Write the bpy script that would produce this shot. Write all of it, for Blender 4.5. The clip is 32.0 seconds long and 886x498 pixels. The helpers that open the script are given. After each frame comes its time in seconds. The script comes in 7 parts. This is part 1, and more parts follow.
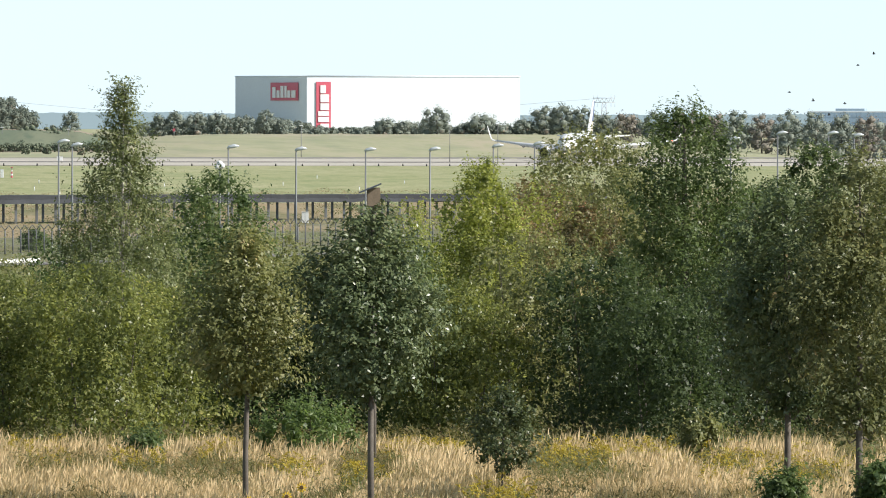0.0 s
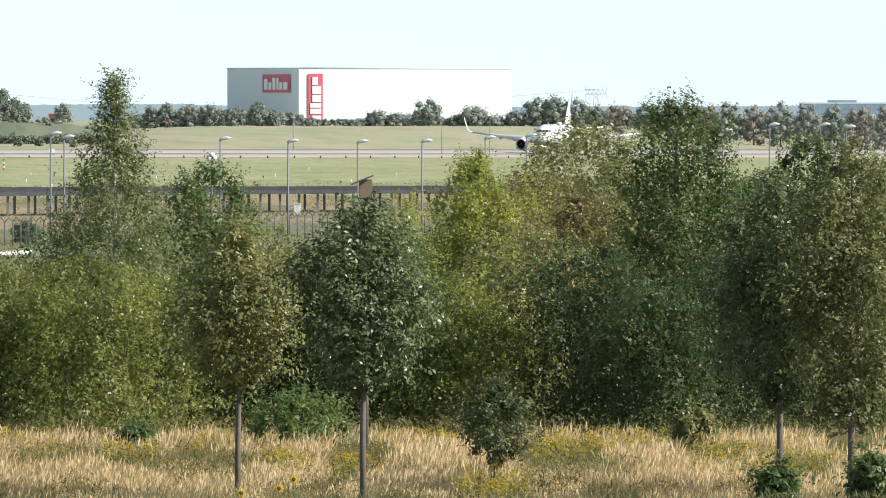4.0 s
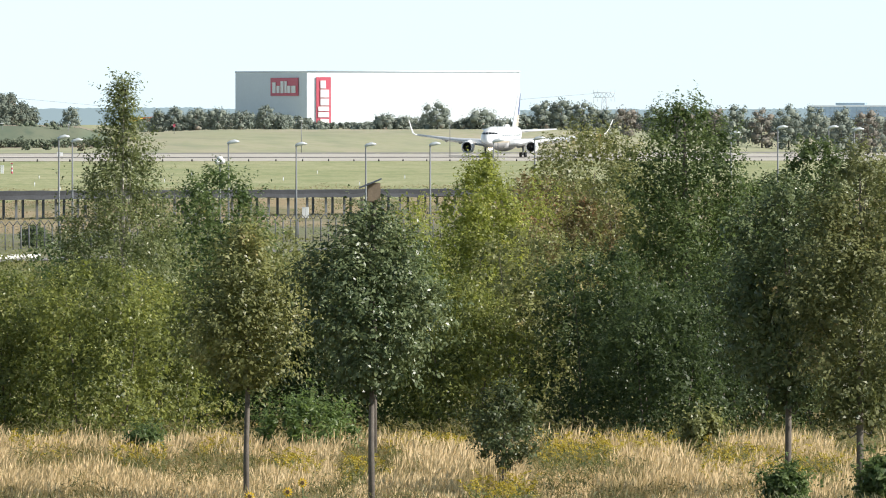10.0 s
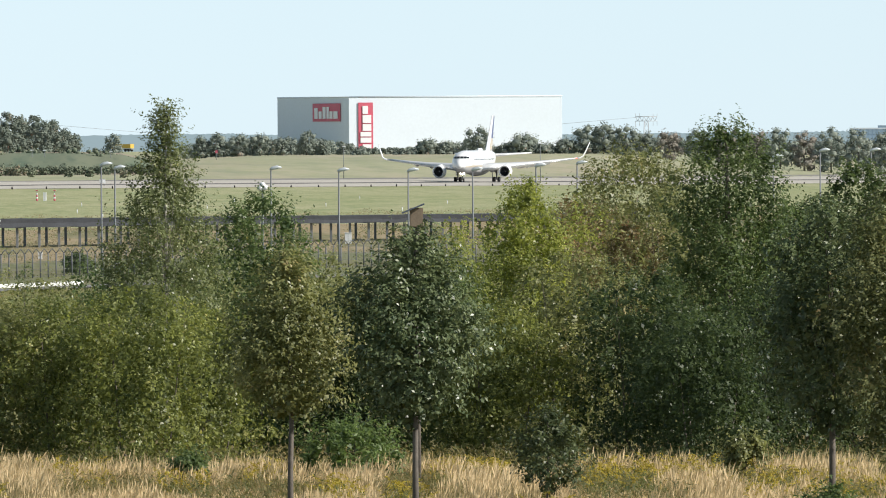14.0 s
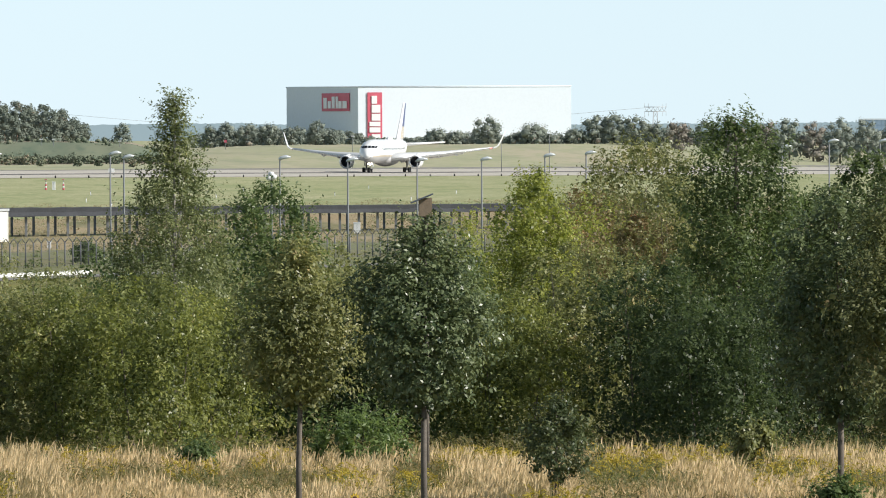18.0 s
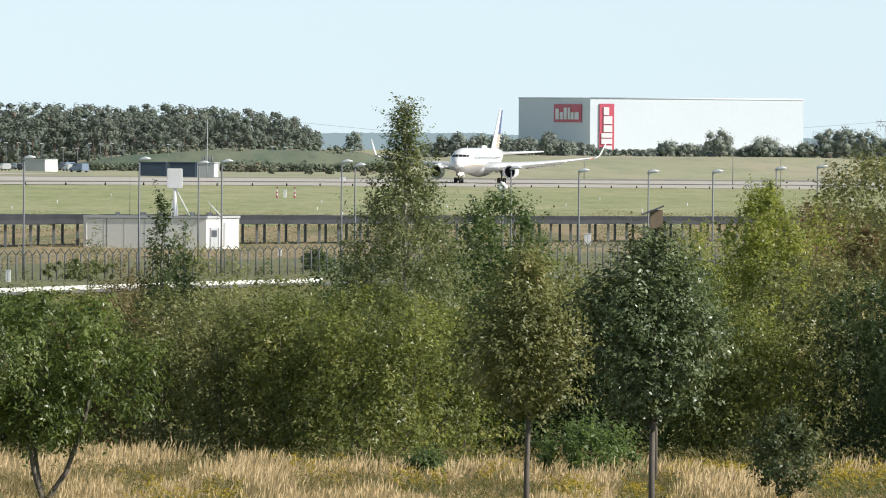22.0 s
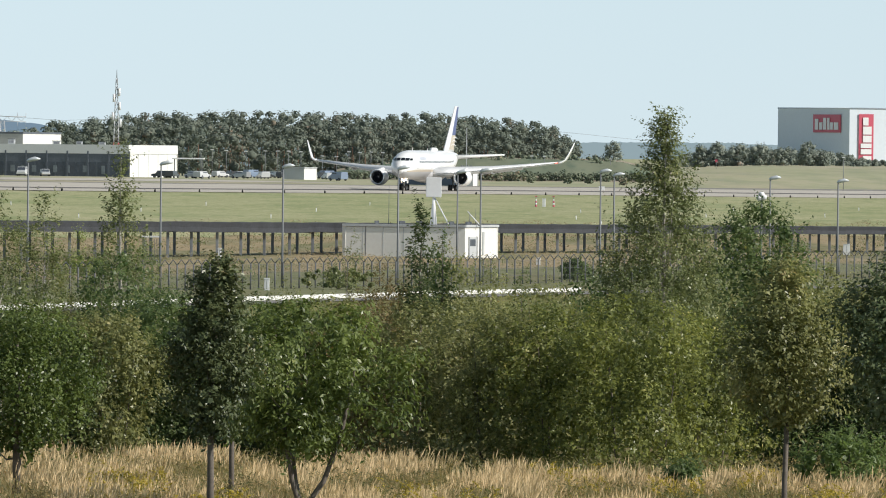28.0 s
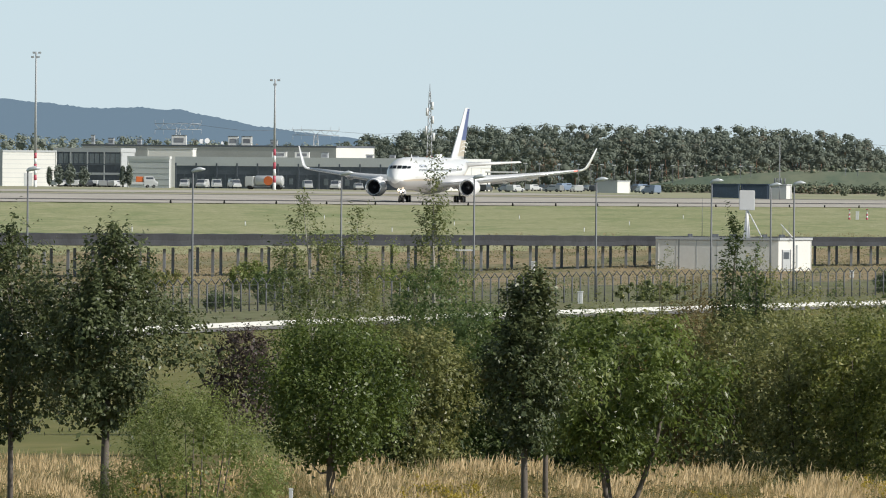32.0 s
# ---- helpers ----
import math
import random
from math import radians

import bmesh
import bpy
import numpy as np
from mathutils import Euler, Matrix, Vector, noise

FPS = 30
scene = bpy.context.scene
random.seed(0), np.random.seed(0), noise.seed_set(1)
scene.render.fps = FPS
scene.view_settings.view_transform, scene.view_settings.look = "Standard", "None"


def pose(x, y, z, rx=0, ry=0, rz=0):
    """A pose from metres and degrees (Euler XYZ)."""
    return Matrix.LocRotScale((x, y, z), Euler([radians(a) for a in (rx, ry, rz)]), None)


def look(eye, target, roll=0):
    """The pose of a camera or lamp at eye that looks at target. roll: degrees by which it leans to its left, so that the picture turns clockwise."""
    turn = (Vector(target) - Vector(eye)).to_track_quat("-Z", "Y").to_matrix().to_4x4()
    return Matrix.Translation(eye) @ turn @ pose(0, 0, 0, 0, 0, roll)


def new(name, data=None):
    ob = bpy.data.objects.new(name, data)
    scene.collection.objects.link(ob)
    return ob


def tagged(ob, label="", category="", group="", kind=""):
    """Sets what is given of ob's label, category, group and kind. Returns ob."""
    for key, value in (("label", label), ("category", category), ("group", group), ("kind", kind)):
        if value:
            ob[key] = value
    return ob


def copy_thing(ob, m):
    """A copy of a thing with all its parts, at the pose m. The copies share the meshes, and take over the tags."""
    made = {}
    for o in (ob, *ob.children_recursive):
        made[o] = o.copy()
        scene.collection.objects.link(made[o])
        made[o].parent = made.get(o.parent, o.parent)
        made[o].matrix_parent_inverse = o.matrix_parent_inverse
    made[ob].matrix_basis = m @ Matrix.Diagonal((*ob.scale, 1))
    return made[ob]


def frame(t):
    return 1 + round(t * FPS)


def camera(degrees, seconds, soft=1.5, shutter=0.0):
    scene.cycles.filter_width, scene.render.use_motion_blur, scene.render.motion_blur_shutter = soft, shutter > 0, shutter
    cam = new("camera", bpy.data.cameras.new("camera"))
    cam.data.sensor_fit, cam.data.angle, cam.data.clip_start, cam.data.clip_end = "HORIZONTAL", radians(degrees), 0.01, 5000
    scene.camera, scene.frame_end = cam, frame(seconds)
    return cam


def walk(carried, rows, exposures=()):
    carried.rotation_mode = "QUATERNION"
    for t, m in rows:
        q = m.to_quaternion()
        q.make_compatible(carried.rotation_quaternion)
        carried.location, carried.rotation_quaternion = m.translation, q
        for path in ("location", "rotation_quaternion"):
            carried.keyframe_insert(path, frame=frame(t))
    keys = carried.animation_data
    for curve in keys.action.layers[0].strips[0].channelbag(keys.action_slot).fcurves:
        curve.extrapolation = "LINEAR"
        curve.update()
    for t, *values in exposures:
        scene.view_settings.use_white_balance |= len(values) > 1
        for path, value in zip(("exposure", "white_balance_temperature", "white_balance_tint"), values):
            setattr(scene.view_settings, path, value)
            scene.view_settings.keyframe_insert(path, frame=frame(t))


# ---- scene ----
# One long-lens view over a meadow and a belt of trees to a runway.
# Bearings u and depressions v are counted in units of 1/F radian, v from the eye level H0 downwards.
F = 21380.8
H0 = -221.0
EYE = Vector((0.0, 0.0, 10.0))

cam = camera(4.2, 32.0, soft=1.05)


def aim(u, v, roll):
    a, e = u / F, -(v - H0) / F
    way = Vector((math.sin(a) * math.cos(e), math.cos(a) * math.cos(e), math.sin(e)))
    return look(EYE, EYE + way * 100.0, roll)


walk(cam, [
    (0, aim(163.1, 5.6, 0.050)),
    (0.5, aim(170.1, 0.2, 0.012)),
    (1, aim(167.6, 5.7, 0.086)),
    (1.5, aim(164.8, 8.6, 0.138)),
    (2, aim(171.3, 15.0, 0.151)),
    (2.5, aim(181.1, 16.9, 0.255)),
    (3, aim(181.4, 16.2, 0.095)),
    (3.5, aim(176.9, 18.6, 0.059)),
    (5.5, aim(178.2, 21.5, -0.193)),
    (6, aim(181.9, 19.1, -0.129)),
    (6.5, aim(179.2, 26.8, 0.108)),
    (7, aim(170.5, 34.5, 0.103)),
    (7.5, aim(171.7, 33.6, 0.209)),
    (8, aim(180.1, 26.9, 0.211)),
    (8.5, aim(191.0, 26.2, 0.122)),
    (9, aim(190.7, 17.3, 0.046)),
    (9.5, aim(181.0, 16.6, -0.030)),
    (10, aim(162.5, 14.4, -0.062)),
    (10.5, aim(152.3, 9.2, 0.003)),
    (11, aim(140.3, -2.5, -0.137)),
    (11.5, aim(141.5, -16.6, -0.216)),
    (12, aim(141.7, -34.2, -0.268)),
    (12.5, aim(133.6, -41.3, -0.413)),
    (13, aim(111.7, -41.2, -0.285)),
    (13.5, aim(91.7, -32.1, -0.122)),
    (14, aim(86.7, -29.9, -0.391)),
    (14.5, aim(96.7, -43.0, -0.643)),
    (16.5, aim(102.6, -0.4, -0.292)),
    (17, aim(87.0, 3.8, -0.223)),
    (17.5, aim(81.9, -0.6, -0.313)),
    (18, aim(71.0, -12.2, -0.274)),
    (18.5, aim(46.6, -12.3, -0.037)),
    (19, aim(-0.0, -0.0, -0.099)),
    (19.5, aim(-66.5, 16.9, 0.087)),
    (20, aim(-145.9, 24.4, -0.032)),
    (20.5, aim(-208.3, 23.4, 0.158)),
    (21, aim(-262.8, -1.3, 0.271)),
    (21.5, aim(-302.1, -23.4, 0.276)),
    (22, aim(-336.8, -31.0, 0.395)),
    (22.5, aim(-367.1, -31.4, 0.351)),
    (23, aim(-394.7, -29.3, 0.159)),
    (23.5, aim(-426.4, -31.4, 0.262)),
    (24, aim(-462.3, -40.9, 0.140)),
    (24.5, aim(-487.4, -48.5, 0.150)),
    (26.5, aim(-624.4, -37.7, 0.858)),
    (27, aim(-681.3, -41.3, 0.690)),
    (27.5, aim(-736.7, -39.2, 0.710)),
    (28, aim(-794.8, -43.5, 0.607)),
    (28.5, aim(-838.7, -63.1, 0.366)),
    (29, aim(-885.8, -78.0, 0.344)),
    (29.5, aim(-939.2, -85.0, 0.332)),
    (30, aim(-1017.4, -82.4, 0.193)),
    (30.5, aim(-1098.9, -84.3, 0.270)),
    (31, aim(-1185.4, -77.7, 0.371)),
    (31.5, aim(-1262.1, -65.8, 0.398)),
    (32, aim(-1349.5, -61.9, 0.478)),
], exposures=[(0, 0.34, 6420, 12), (6, 0.42, 6420, 12), (9, 0.42, 6420, 12), (10.5, 0.36, 6420, 12), (11.5, 0.28, 6420, 12), (13, 0.13, 6420, 12), (17, 0.18, 6420, 12), (19, 0.16, 6420, 12), (20, 0.27, 6420, 12), (21, 0.25, 6420, 12), (22, 0.13, 6420, 12), (23, 0.07, 6420, 12), (24, 0.05, 6420, 12), (28, -0.06, 6420, 12), (30, -0.12, 6420, 12), (32, -0.2, 6420, 12)])

# ---- world and sun ----
SUN_AZ, SUN_EL = radians(107), radians(35)
world = bpy.data.worlds.new("sky")
scene.world = world
world.use_nodes = True
wn = world.node_tree
sky = wn.nodes.new("ShaderNodeTexSky")
sky.sky_type = "NISHITA"
sky.sun_disc = False
sky.sun_elevation = SUN_EL
sky.sun_rotation = SUN_AZ
sky.air_density, sky.dust_density, sky.ozone_density = 1.0, 0.0, 3.0
wn.nodes["Background"].inputs["Strength"].default_value = 0.118
# thin milky haze: the sky paled towards a cool white
grey = wn.nodes.new("ShaderNodeRGBToBW")
wn.links.new(sky.outputs[0], grey.inputs[0])
pale = wn.nodes.new("ShaderNodeMix")
pale.data_type, pale.blend_type = "RGBA", "MULTIPLY"
pale.inputs["Factor"].default_value = 1.0
pale.inputs["B"].default_value = (0.745, 0.98, 1.12, 1)
wn.links.new(grey.outputs[0], pale.inputs["A"])
milk = wn.nodes.new("ShaderNodeMix")
milk.data_type = "RGBA"
milk.inputs["Factor"].default_value = 0.8
wn.links.new(sky.outputs[0], milk.inputs["A"])
wn.links.new(pale.outputs["Result"], milk.inputs["B"])
wn.links.new(milk.outputs["Result"], wn.nodes["Background"].inputs["Color"])
sun_data = bpy.data.lights.new("sun", "SUN")
sun_data.energy, sun_data.angle, sun_data.color = 4.9, radians(0.53), (1.0, 0.955, 0.86)
sun = new("sun", sun_data)
sun_dir = Vector((math.sin(SUN_AZ) * math.cos(SUN_EL), math.cos(SUN_AZ) * math.cos(SUN_EL), math.sin(SUN_EL)))
sun.matrix_world = look(sun_dir * 50, (0, 0, 0))

# ---- materials ----


def material(name, color, rough=0.7, metal=0.0, vary=0.25, scale=3.0, fine=30.0, bump=0.15, tint=None, per=None, spec=0.5, coat=0.0):
    """A surface with two scales of variation. tint: a second colour that stains run to. per: 'object' or 'island'."""
    m = bpy.data.materials.new(name)
    m.use_nodes = True
    t = m.node_tree
    b = t.nodes["Principled BSDF"]
    b.inputs["Roughness"].default_value, b.inputs["Metallic"].default_value = rough, metal
    b.inputs["Specular IOR Level"].default_value = spec
    b.inputs["Coat Weight"].default_value = coat
    co = t.nodes.new("ShaderNodeTexCoord")
    big, small = t.nodes.new("ShaderNodeTexNoise"), t.nodes.new("ShaderNodeTexNoise")
    big.inputs["Scale"].default_value, small.inputs["Scale"].default_value = scale, fine
    big.inputs["Detail"].default_value, small.inputs["Detail"].default_value = 5, 3
    for n in (big, small):
        t.links.new(co.outputs["Object"], n.inputs["Vector"])
    ramp = t.nodes.new("ShaderNodeMapRange")
    ramp.inputs["From Min"].default_value, ramp.inputs["From Max"].default_value = 0.3, 0.7
    t.links.new(big.outputs["Fac"], ramp.inputs["Value"])
    mix = t.nodes.new("ShaderNodeMix")
    mix.data_type = "RGBA"
    dark = tint or tuple(c * (1 - vary) for c in color)
    mix.inputs["A"].default_value, mix.inputs["B"].default_value = (*color, 1), (*dark, 1)
    t.links.new(ramp.outputs["Result"], mix.inputs["Factor"])
    hsv = t.nodes.new("ShaderNodeHueSaturation")
    t.links.new(mix.outputs["Result"], hsv.inputs["Color"])
    val = t.nodes.new("ShaderNodeMapRange")
    val.inputs["From Min"].default_value, val.inputs["From Max"].default_value = 0.25, 0.75
    val.inputs["To Min"].default_value, val.inputs["To Max"].default_value = 1 - vary * 0.6, 1 + vary * 0.6
    t.links.new(small.outputs["Fac"], val.inputs["Value"])
    last = val.outputs["Result"]
    if per:
        if per == "object":
            r = t.nodes.new("ShaderNodeObjectInfo").outputs["Random"]
        else:
            r = t.nodes.new("ShaderNodeNewGeometry").outputs["Random Per Island"]
        k = t.nodes.new("ShaderNodeMapRange")
        k.inputs["To Min"].default_value, k.inputs["To Max"].default_value = 1 - vary, 1 + vary
        t.links.new(r, k.inputs["Value"])
        mul = t.nodes.new("ShaderNodeMath")
        mul.operation = "MULTIPLY"
        t.links.new(last, mul.inputs[0])
        t.links.new(k.outputs["Result"], mul.inputs[1])
        last = mul.outputs[0]
    t.links.new(last, hsv.inputs["Value"])
    t.links.new(hsv.outputs["Color"], b.inputs["Base Color"])
    if bump:
        bp = t.nodes.new("ShaderNodeBump")
        bp.inputs["Strength"].default_value = bump
        t.links.new(small.outputs["Fac"], bp.inputs["Height"])
        t.links.new(bp.outputs["Normal"], b.inputs["Normal"])
    return m


def leaf_material(name, a, b_, c=None, gloss=0.35, through_=0.45, clump=0.7):
    """Leaves: colour varies leaf by leaf and patch by patch, light passes through."""
    m = bpy.data.materials.new(name)
    m.use_nodes = True
    t = m.node_tree
    p = t.nodes["Principled BSDF"]
    p.inputs["Roughness"].default_value = gloss
    p.inputs["Specular IOR Level"].default_value = 0.42
    rnd = t.nodes.new("ShaderNodeNewGeometry").outputs["Random Per Island"]
    ramp = t.nodes.new("ShaderNodeValToRGB")
    ramp.color_ramp.elements[0].color, ramp.color_ramp.elements[1].color = (*a, 1), (*b_, 1)
    if c:
        e = ramp.color_ramp.elements.new(0.93)
        e.color = (*b_, 1)
        ramp.color_ramp.elements[-1].color = (*c, 1)
    co = t.nodes.new("ShaderNodeTexCoord")
    nz = t.nodes.new("ShaderNodeTexNoise")
    nz.inputs["Scale"].default_value, nz.inputs["Detail"].default_value = clump, 3
    t.links.new(co.outputs["Object"], nz.inputs["Vector"])
    add = t.nodes.new("ShaderNodeMath")
    add.operation = "MULTIPLY_ADD"
    add.inputs[1].default_value = 1.6
    sub = t.nodes.new("ShaderNodeMath")
    sub.operation = "MULTIPLY_ADD"
    sub.inputs[1].default_value, sub.inputs[2].default_value = 0.7, -0.65
    t.links.new(rnd, sub.inputs[0])
    t.links.new(nz.outputs["Fac"], add.inputs[0])
    t.links.new(sub.outputs[0], add.inputs[2])
    t.links.new(add.outputs[0], ramp.inputs["Fac"])
    t.links.new(ramp.outputs["Color"], p.inputs["Base Color"])
    tr = t.nodes.new("ShaderNodeBsdfTranslucent")
    hsv = t.nodes.new("ShaderNodeHueSaturation")
    hsv.inputs["Saturation"].default_value, hsv.inputs["Value"].default_value = 1.15, 1.5
    t.links.new(ramp.outputs["Color"], hsv.inputs["Color"])
    t.links.new(hsv.outputs["Color"], tr.inputs["Color"])
    mix = t.nodes.new("ShaderNodeMixShader")
    mix.inputs[0].default_value = through_
    t.links.new(p.outputs[0], mix.inputs[1])
    t.links.new(tr.outputs[0], mix.inputs[2])
    t.links.new(mix.outputs[0], t.nodes["Material Output"].inputs["Surface"])
    return m


def ground_material(name, layers, rough=0.95):
    """Grassy ground in long patches; layers of (scale, low, high, colour), the first one the ground tone."""
    m = bpy.data.materials.new(name)
    m.use_nodes = True
    t = m.node_tree
    p = t.nodes["Principled BSDF"]
    p.inputs["Roughness"].default_value = rough
    p.inputs["Specular IOR Level"].default_value = 0.1
    co = t.nodes.new("ShaderNodeTexCoord")
    stretch = t.nodes.new("ShaderNodeMapping")
    stretch.inputs["Scale"].default_value = (1.0, 0.14, 1.0)
    t.links.new(co.outputs["Object"], stretch.inputs["Vector"])
    rgb = t.nodes.new("ShaderNodeRGB")
    rgb.outputs[0].default_value = (*layers[0], 1)
    col = rgb.outputs[0]
    for scale, lo, hi, cb in layers[1:]:
        n = t.nodes.new("ShaderNodeTexNoise")
        n.inputs["Scale"].default_value, n.inputs["Detail"].default_value = scale, 6
        n.inputs["Roughness"].default_value = 0.65
        t.links.new(stretch.outputs[0], n.inputs["Vector"])
        r = t.nodes.new("ShaderNodeMapRange")
        r.inputs["From Min"].default_value, r.inputs["From Max"].default_value = lo, hi
        r.inputs["To Max"].default_value = 0.8
        t.links.new(n.outputs["Fac"], r.inputs["Value"])
        x = t.nodes.new("ShaderNodeMix")
        x.data_type = "RGBA"
        t.links.new(col, x.inputs["A"])
        x.inputs["B"].default_value = (*cb, 1)
        t.links.new(r.outputs["Result"], x.inputs["Factor"])
        col = x.outputs["Result"]
    t.links.new(col, p.inputs["Base Color"])
    return m


MEADOW_SOIL = ground_material("meadow_soil", ((0.17, 0.14, 0.06), (0.2, 0.45, 0.65, (0.11, 0.12, 0.04)), (1.5, 0.5, 0.7, (0.24, 0.19, 0.09))))
SLOPE_GRASS = ground_material("slope_grass", ((0.20, 0.19, 0.075), (0.05, 0.45, 0.6, (0.14, 0.16, 0.05)), (0.5, 0.5, 0.7, (0.26, 0.23, 0.10))))
VERGE = ground_material("verge_grass", ((0.20, 0.205, 0.115), (0.06, 0.45, 0.6, (0.20, 0.18, 0.10)), (0.6, 0.5, 0.7, (0.10, 0.12, 0.05))))
ROUGH_TAN = ground_material("rough_tan_grass", ((0.34, 0.265, 0.16), (0.09, 0.45, 0.58, (0.16, 0.17, 0.085)), (0.5, 0.5, 0.68, (0.36, 0.31, 0.21)), (1.6, 0.55, 0.7, (0.11, 0.12, 0.065))))
MOWN = ground_material("mown_airfield_grass", ((0.345, 0.355, 0.19), (0.02, 0.42, 0.6, (0.45, 0.42, 0.26)), (0.12, 0.46, 0.62, (0.235, 0.285, 0.13)), (0.5, 0.5, 0.66, (0.48, 0.44, 0.28)), (1.6, 0.52, 0.68, (0.19, 0.24, 0.105)), (5.0, 0.5, 0.64, (0.22, 0.25, 0.115))))
FAR_FIELD = ground_material("far_field", ((0.37, 0.365, 0.24), (0.012, 0.42, 0.6, (0.43, 0.375, 0.28)), (0.06, 0.48, 0.66, (0.26, 0.29, 0.19)), (0.3, 0.5, 0.66, (0.32, 0.34, 0.20))))
CONCRETE = material("runway_concrete", (0.53, 0.49, 0.425), 0.9, vary=0.18, scale=0.05, fine=1.5)
ASPHALT_PALE = material("pale_asphalt", (0.24, 0.225, 0.205), 0.9, vary=0.2, scale=0.1, fine=3)
RUBBER = material("rubber_marks", (0.12, 0.11, 0.105), 0.9, vary=0.3, scale=0.05)
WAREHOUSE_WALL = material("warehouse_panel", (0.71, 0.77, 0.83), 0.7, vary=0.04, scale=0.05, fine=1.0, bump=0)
WHITE_WALL = material("white_panel", (0.80, 0.79, 0.75), 0.6, vary=0.06, scale=0.15, fine=4)
MAST_GREY = material("mast_grey", (0.46, 0.48, 0.50), 0.6, 0.1, vary=0.1, scale=1)
CONCRETE_GREY = material("grey_concrete", (0.50, 0.50, 0.485), 0.85, vary=0.12, scale=0.2, fine=3)
GREY_WALL = material("light_grey_panel", (0.50, 0.52, 0.53), 0.6, vary=0.07, scale=0.15, fine=4)
DARK_WALL = material("dark_panel", (0.135, 0.155, 0.185), 0.6, vary=0.25, scale=0.2, fine=3)
GLASS_DARK = material("tinted_glass", (0.085, 0.10, 0.125), 0.3, vary=0.3, scale=0.3, fine=2, bump=0)
RED = material("red_sign", (0.60, 0.10, 0.15), 0.5, vary=0.1, scale=0.2)
SIGN_WHITE = material("white_sign", (0.82, 0.82, 0.82), 0.5, vary=0.05)
STEEL = material("galvanised_steel", (0.20, 0.21, 0.22), 0.6, 0.3, vary=0.15, scale=1)
DARK_STEEL = material("dark_steel", (0.28, 0.29, 0.305), 0.6, 0.3, vary=0.2, scale=1, per="object")
NET = material("dark_netting", (0.05, 0.053, 0.06), 0.9, vary=0.4, scale=0.4, fine=5)
BARK = material("bark", (0.185, 0.16, 0.135), 0.95, vary=0.4, scale=4, fine=40, bump=0.5)
BIRCH_BARK = material("birch_bark", (0.62, 0.58, 0.52), 0.8, vary=0.15, scale=3, fine=20, tint=(0.2, 0.18, 0.16))
PINE_BARK = material("pine_bark", (0.22, 0.13, 0.09), 0.95, vary=0.3)

# ---- helpers of this scene ----
rng = np.random.default_rng(7)


def mesh_of(bm, name):
    me = bpy.data.meshes.new(name)
    bm.to_mesh(me)
    bm.free()
    return me


def part(name, bm, mat, parent=None, label=""):
    """Links a bmesh as one mesh object under a thing or a part."""
    me = bm if isinstance(bm, bpy.types.Mesh) else mesh_of(bm, name)
    if mat and not me.materials:
        me.materials.append(mat)
    ob = new(name, me)
    if parent:
        ob.parent = parent
    if label:
        ob["label"] = label
    return ob


def thing(name, m, label, category, group="", kind=""):
    ob = new(name)
    ob.matrix_world = m
    ob.empty_display_size = 0.3
    return tagged(ob, label, category, group, kind)


def add_box(bm, x0, x1, y0, y1, z0, z1, bevel=0.0):
    r = bmesh.ops.create_cube(bm, size=1.0)
    bmesh.ops.scale(bm, vec=(x1 - x0, y1 - y0, z1 - z0), verts=r["verts"])
    bmesh.ops.translate(bm, vec=((x0 + x1) / 2, (y0 + y1) / 2, (z0 + z1) / 2), verts=r["verts"])
    if bevel:
        edges = list({e for v in r["verts"] for e in v.link_edges})
        bmesh.ops.bevel(bm, geom=edges, offset=bevel, segments=2, affect="EDGES")
    return bm


def box(x0, x1, y0, y1, z0, z1, bevel=0.0):
    return add_box(bmesh.new(), x0, x1, y0, y1, z0, z1, bevel)


def tube(bm, points, radii, sides=8, caps=True):
    """A tapered tube along points."""
    rings = []
    for i, p in enumerate(points):
        p = Vector(p)
        a = Vector(points[max(i - 1, 0)])
        c = Vector(points[min(i + 1, len(points) - 1)])
        d = (c - a).normalized()
        s = d.orthogonal().normalized() if abs(d.z) < 0.9 else Vector((1, 0, 0))
        s = (s - d * s.dot(d)).normalized()
        q = d.cross(s)
        rings.append([bm.verts.new(p + (s * math.cos(2 * math.pi * k / sides) + q * math.sin(2 * math.pi * k / sides)) * radii[i]) for k in range(sides)])
    for r0, r1 in zip(rings, rings[1:]):
        for k in range(sides):
            f = bm.faces.new((r0[k], r0[(k + 1) % sides], r1[(k + 1) % sides], r1[k]))
            f.smooth = True
    if caps:
        bm.faces.new(rings[0][::-1])
        bm.faces.new(rings[-1])
    return bm


def soup(name, verts, faces_per, mat):
    """A mesh from an array of verts, each group of faces_per of them one face."""
    n = len(verts) // faces_per
    me = bpy.data.meshes.new(name)
    me.vertices.add(n * faces_per)
    me.vertices.foreach_set("co", np.asarray(verts, dtype=np.float32).ravel())
    me.loops.add(n * faces_per)
    me.loops.foreach_set("vertex_index", np.arange(n * faces_per, dtype=np.int32))
    me.polygons.add(n)
    me.polygons.foreach_set("loop_start", np.arange(0, n * faces_per, faces_per, dtype=np.int32))
    me.polygons.foreach_set("loop_total", np.full(n, faces_per, dtype=np.int32))
    me.update(calc_edges=True)
    me.materials.append(mat)
    return me


# ---- the lie of the land ----
RUN_K, RUN_C = 0.1797, -496.3


def runway_distance(u, off):
    return (RUN_C + off) / (np.tan(np.asarray(u, float) / F) - RUN_K)


def level(v, d):
    """Height of what shows at depression v at distance d."""
    return EYE.z - (v - H0) * d / F


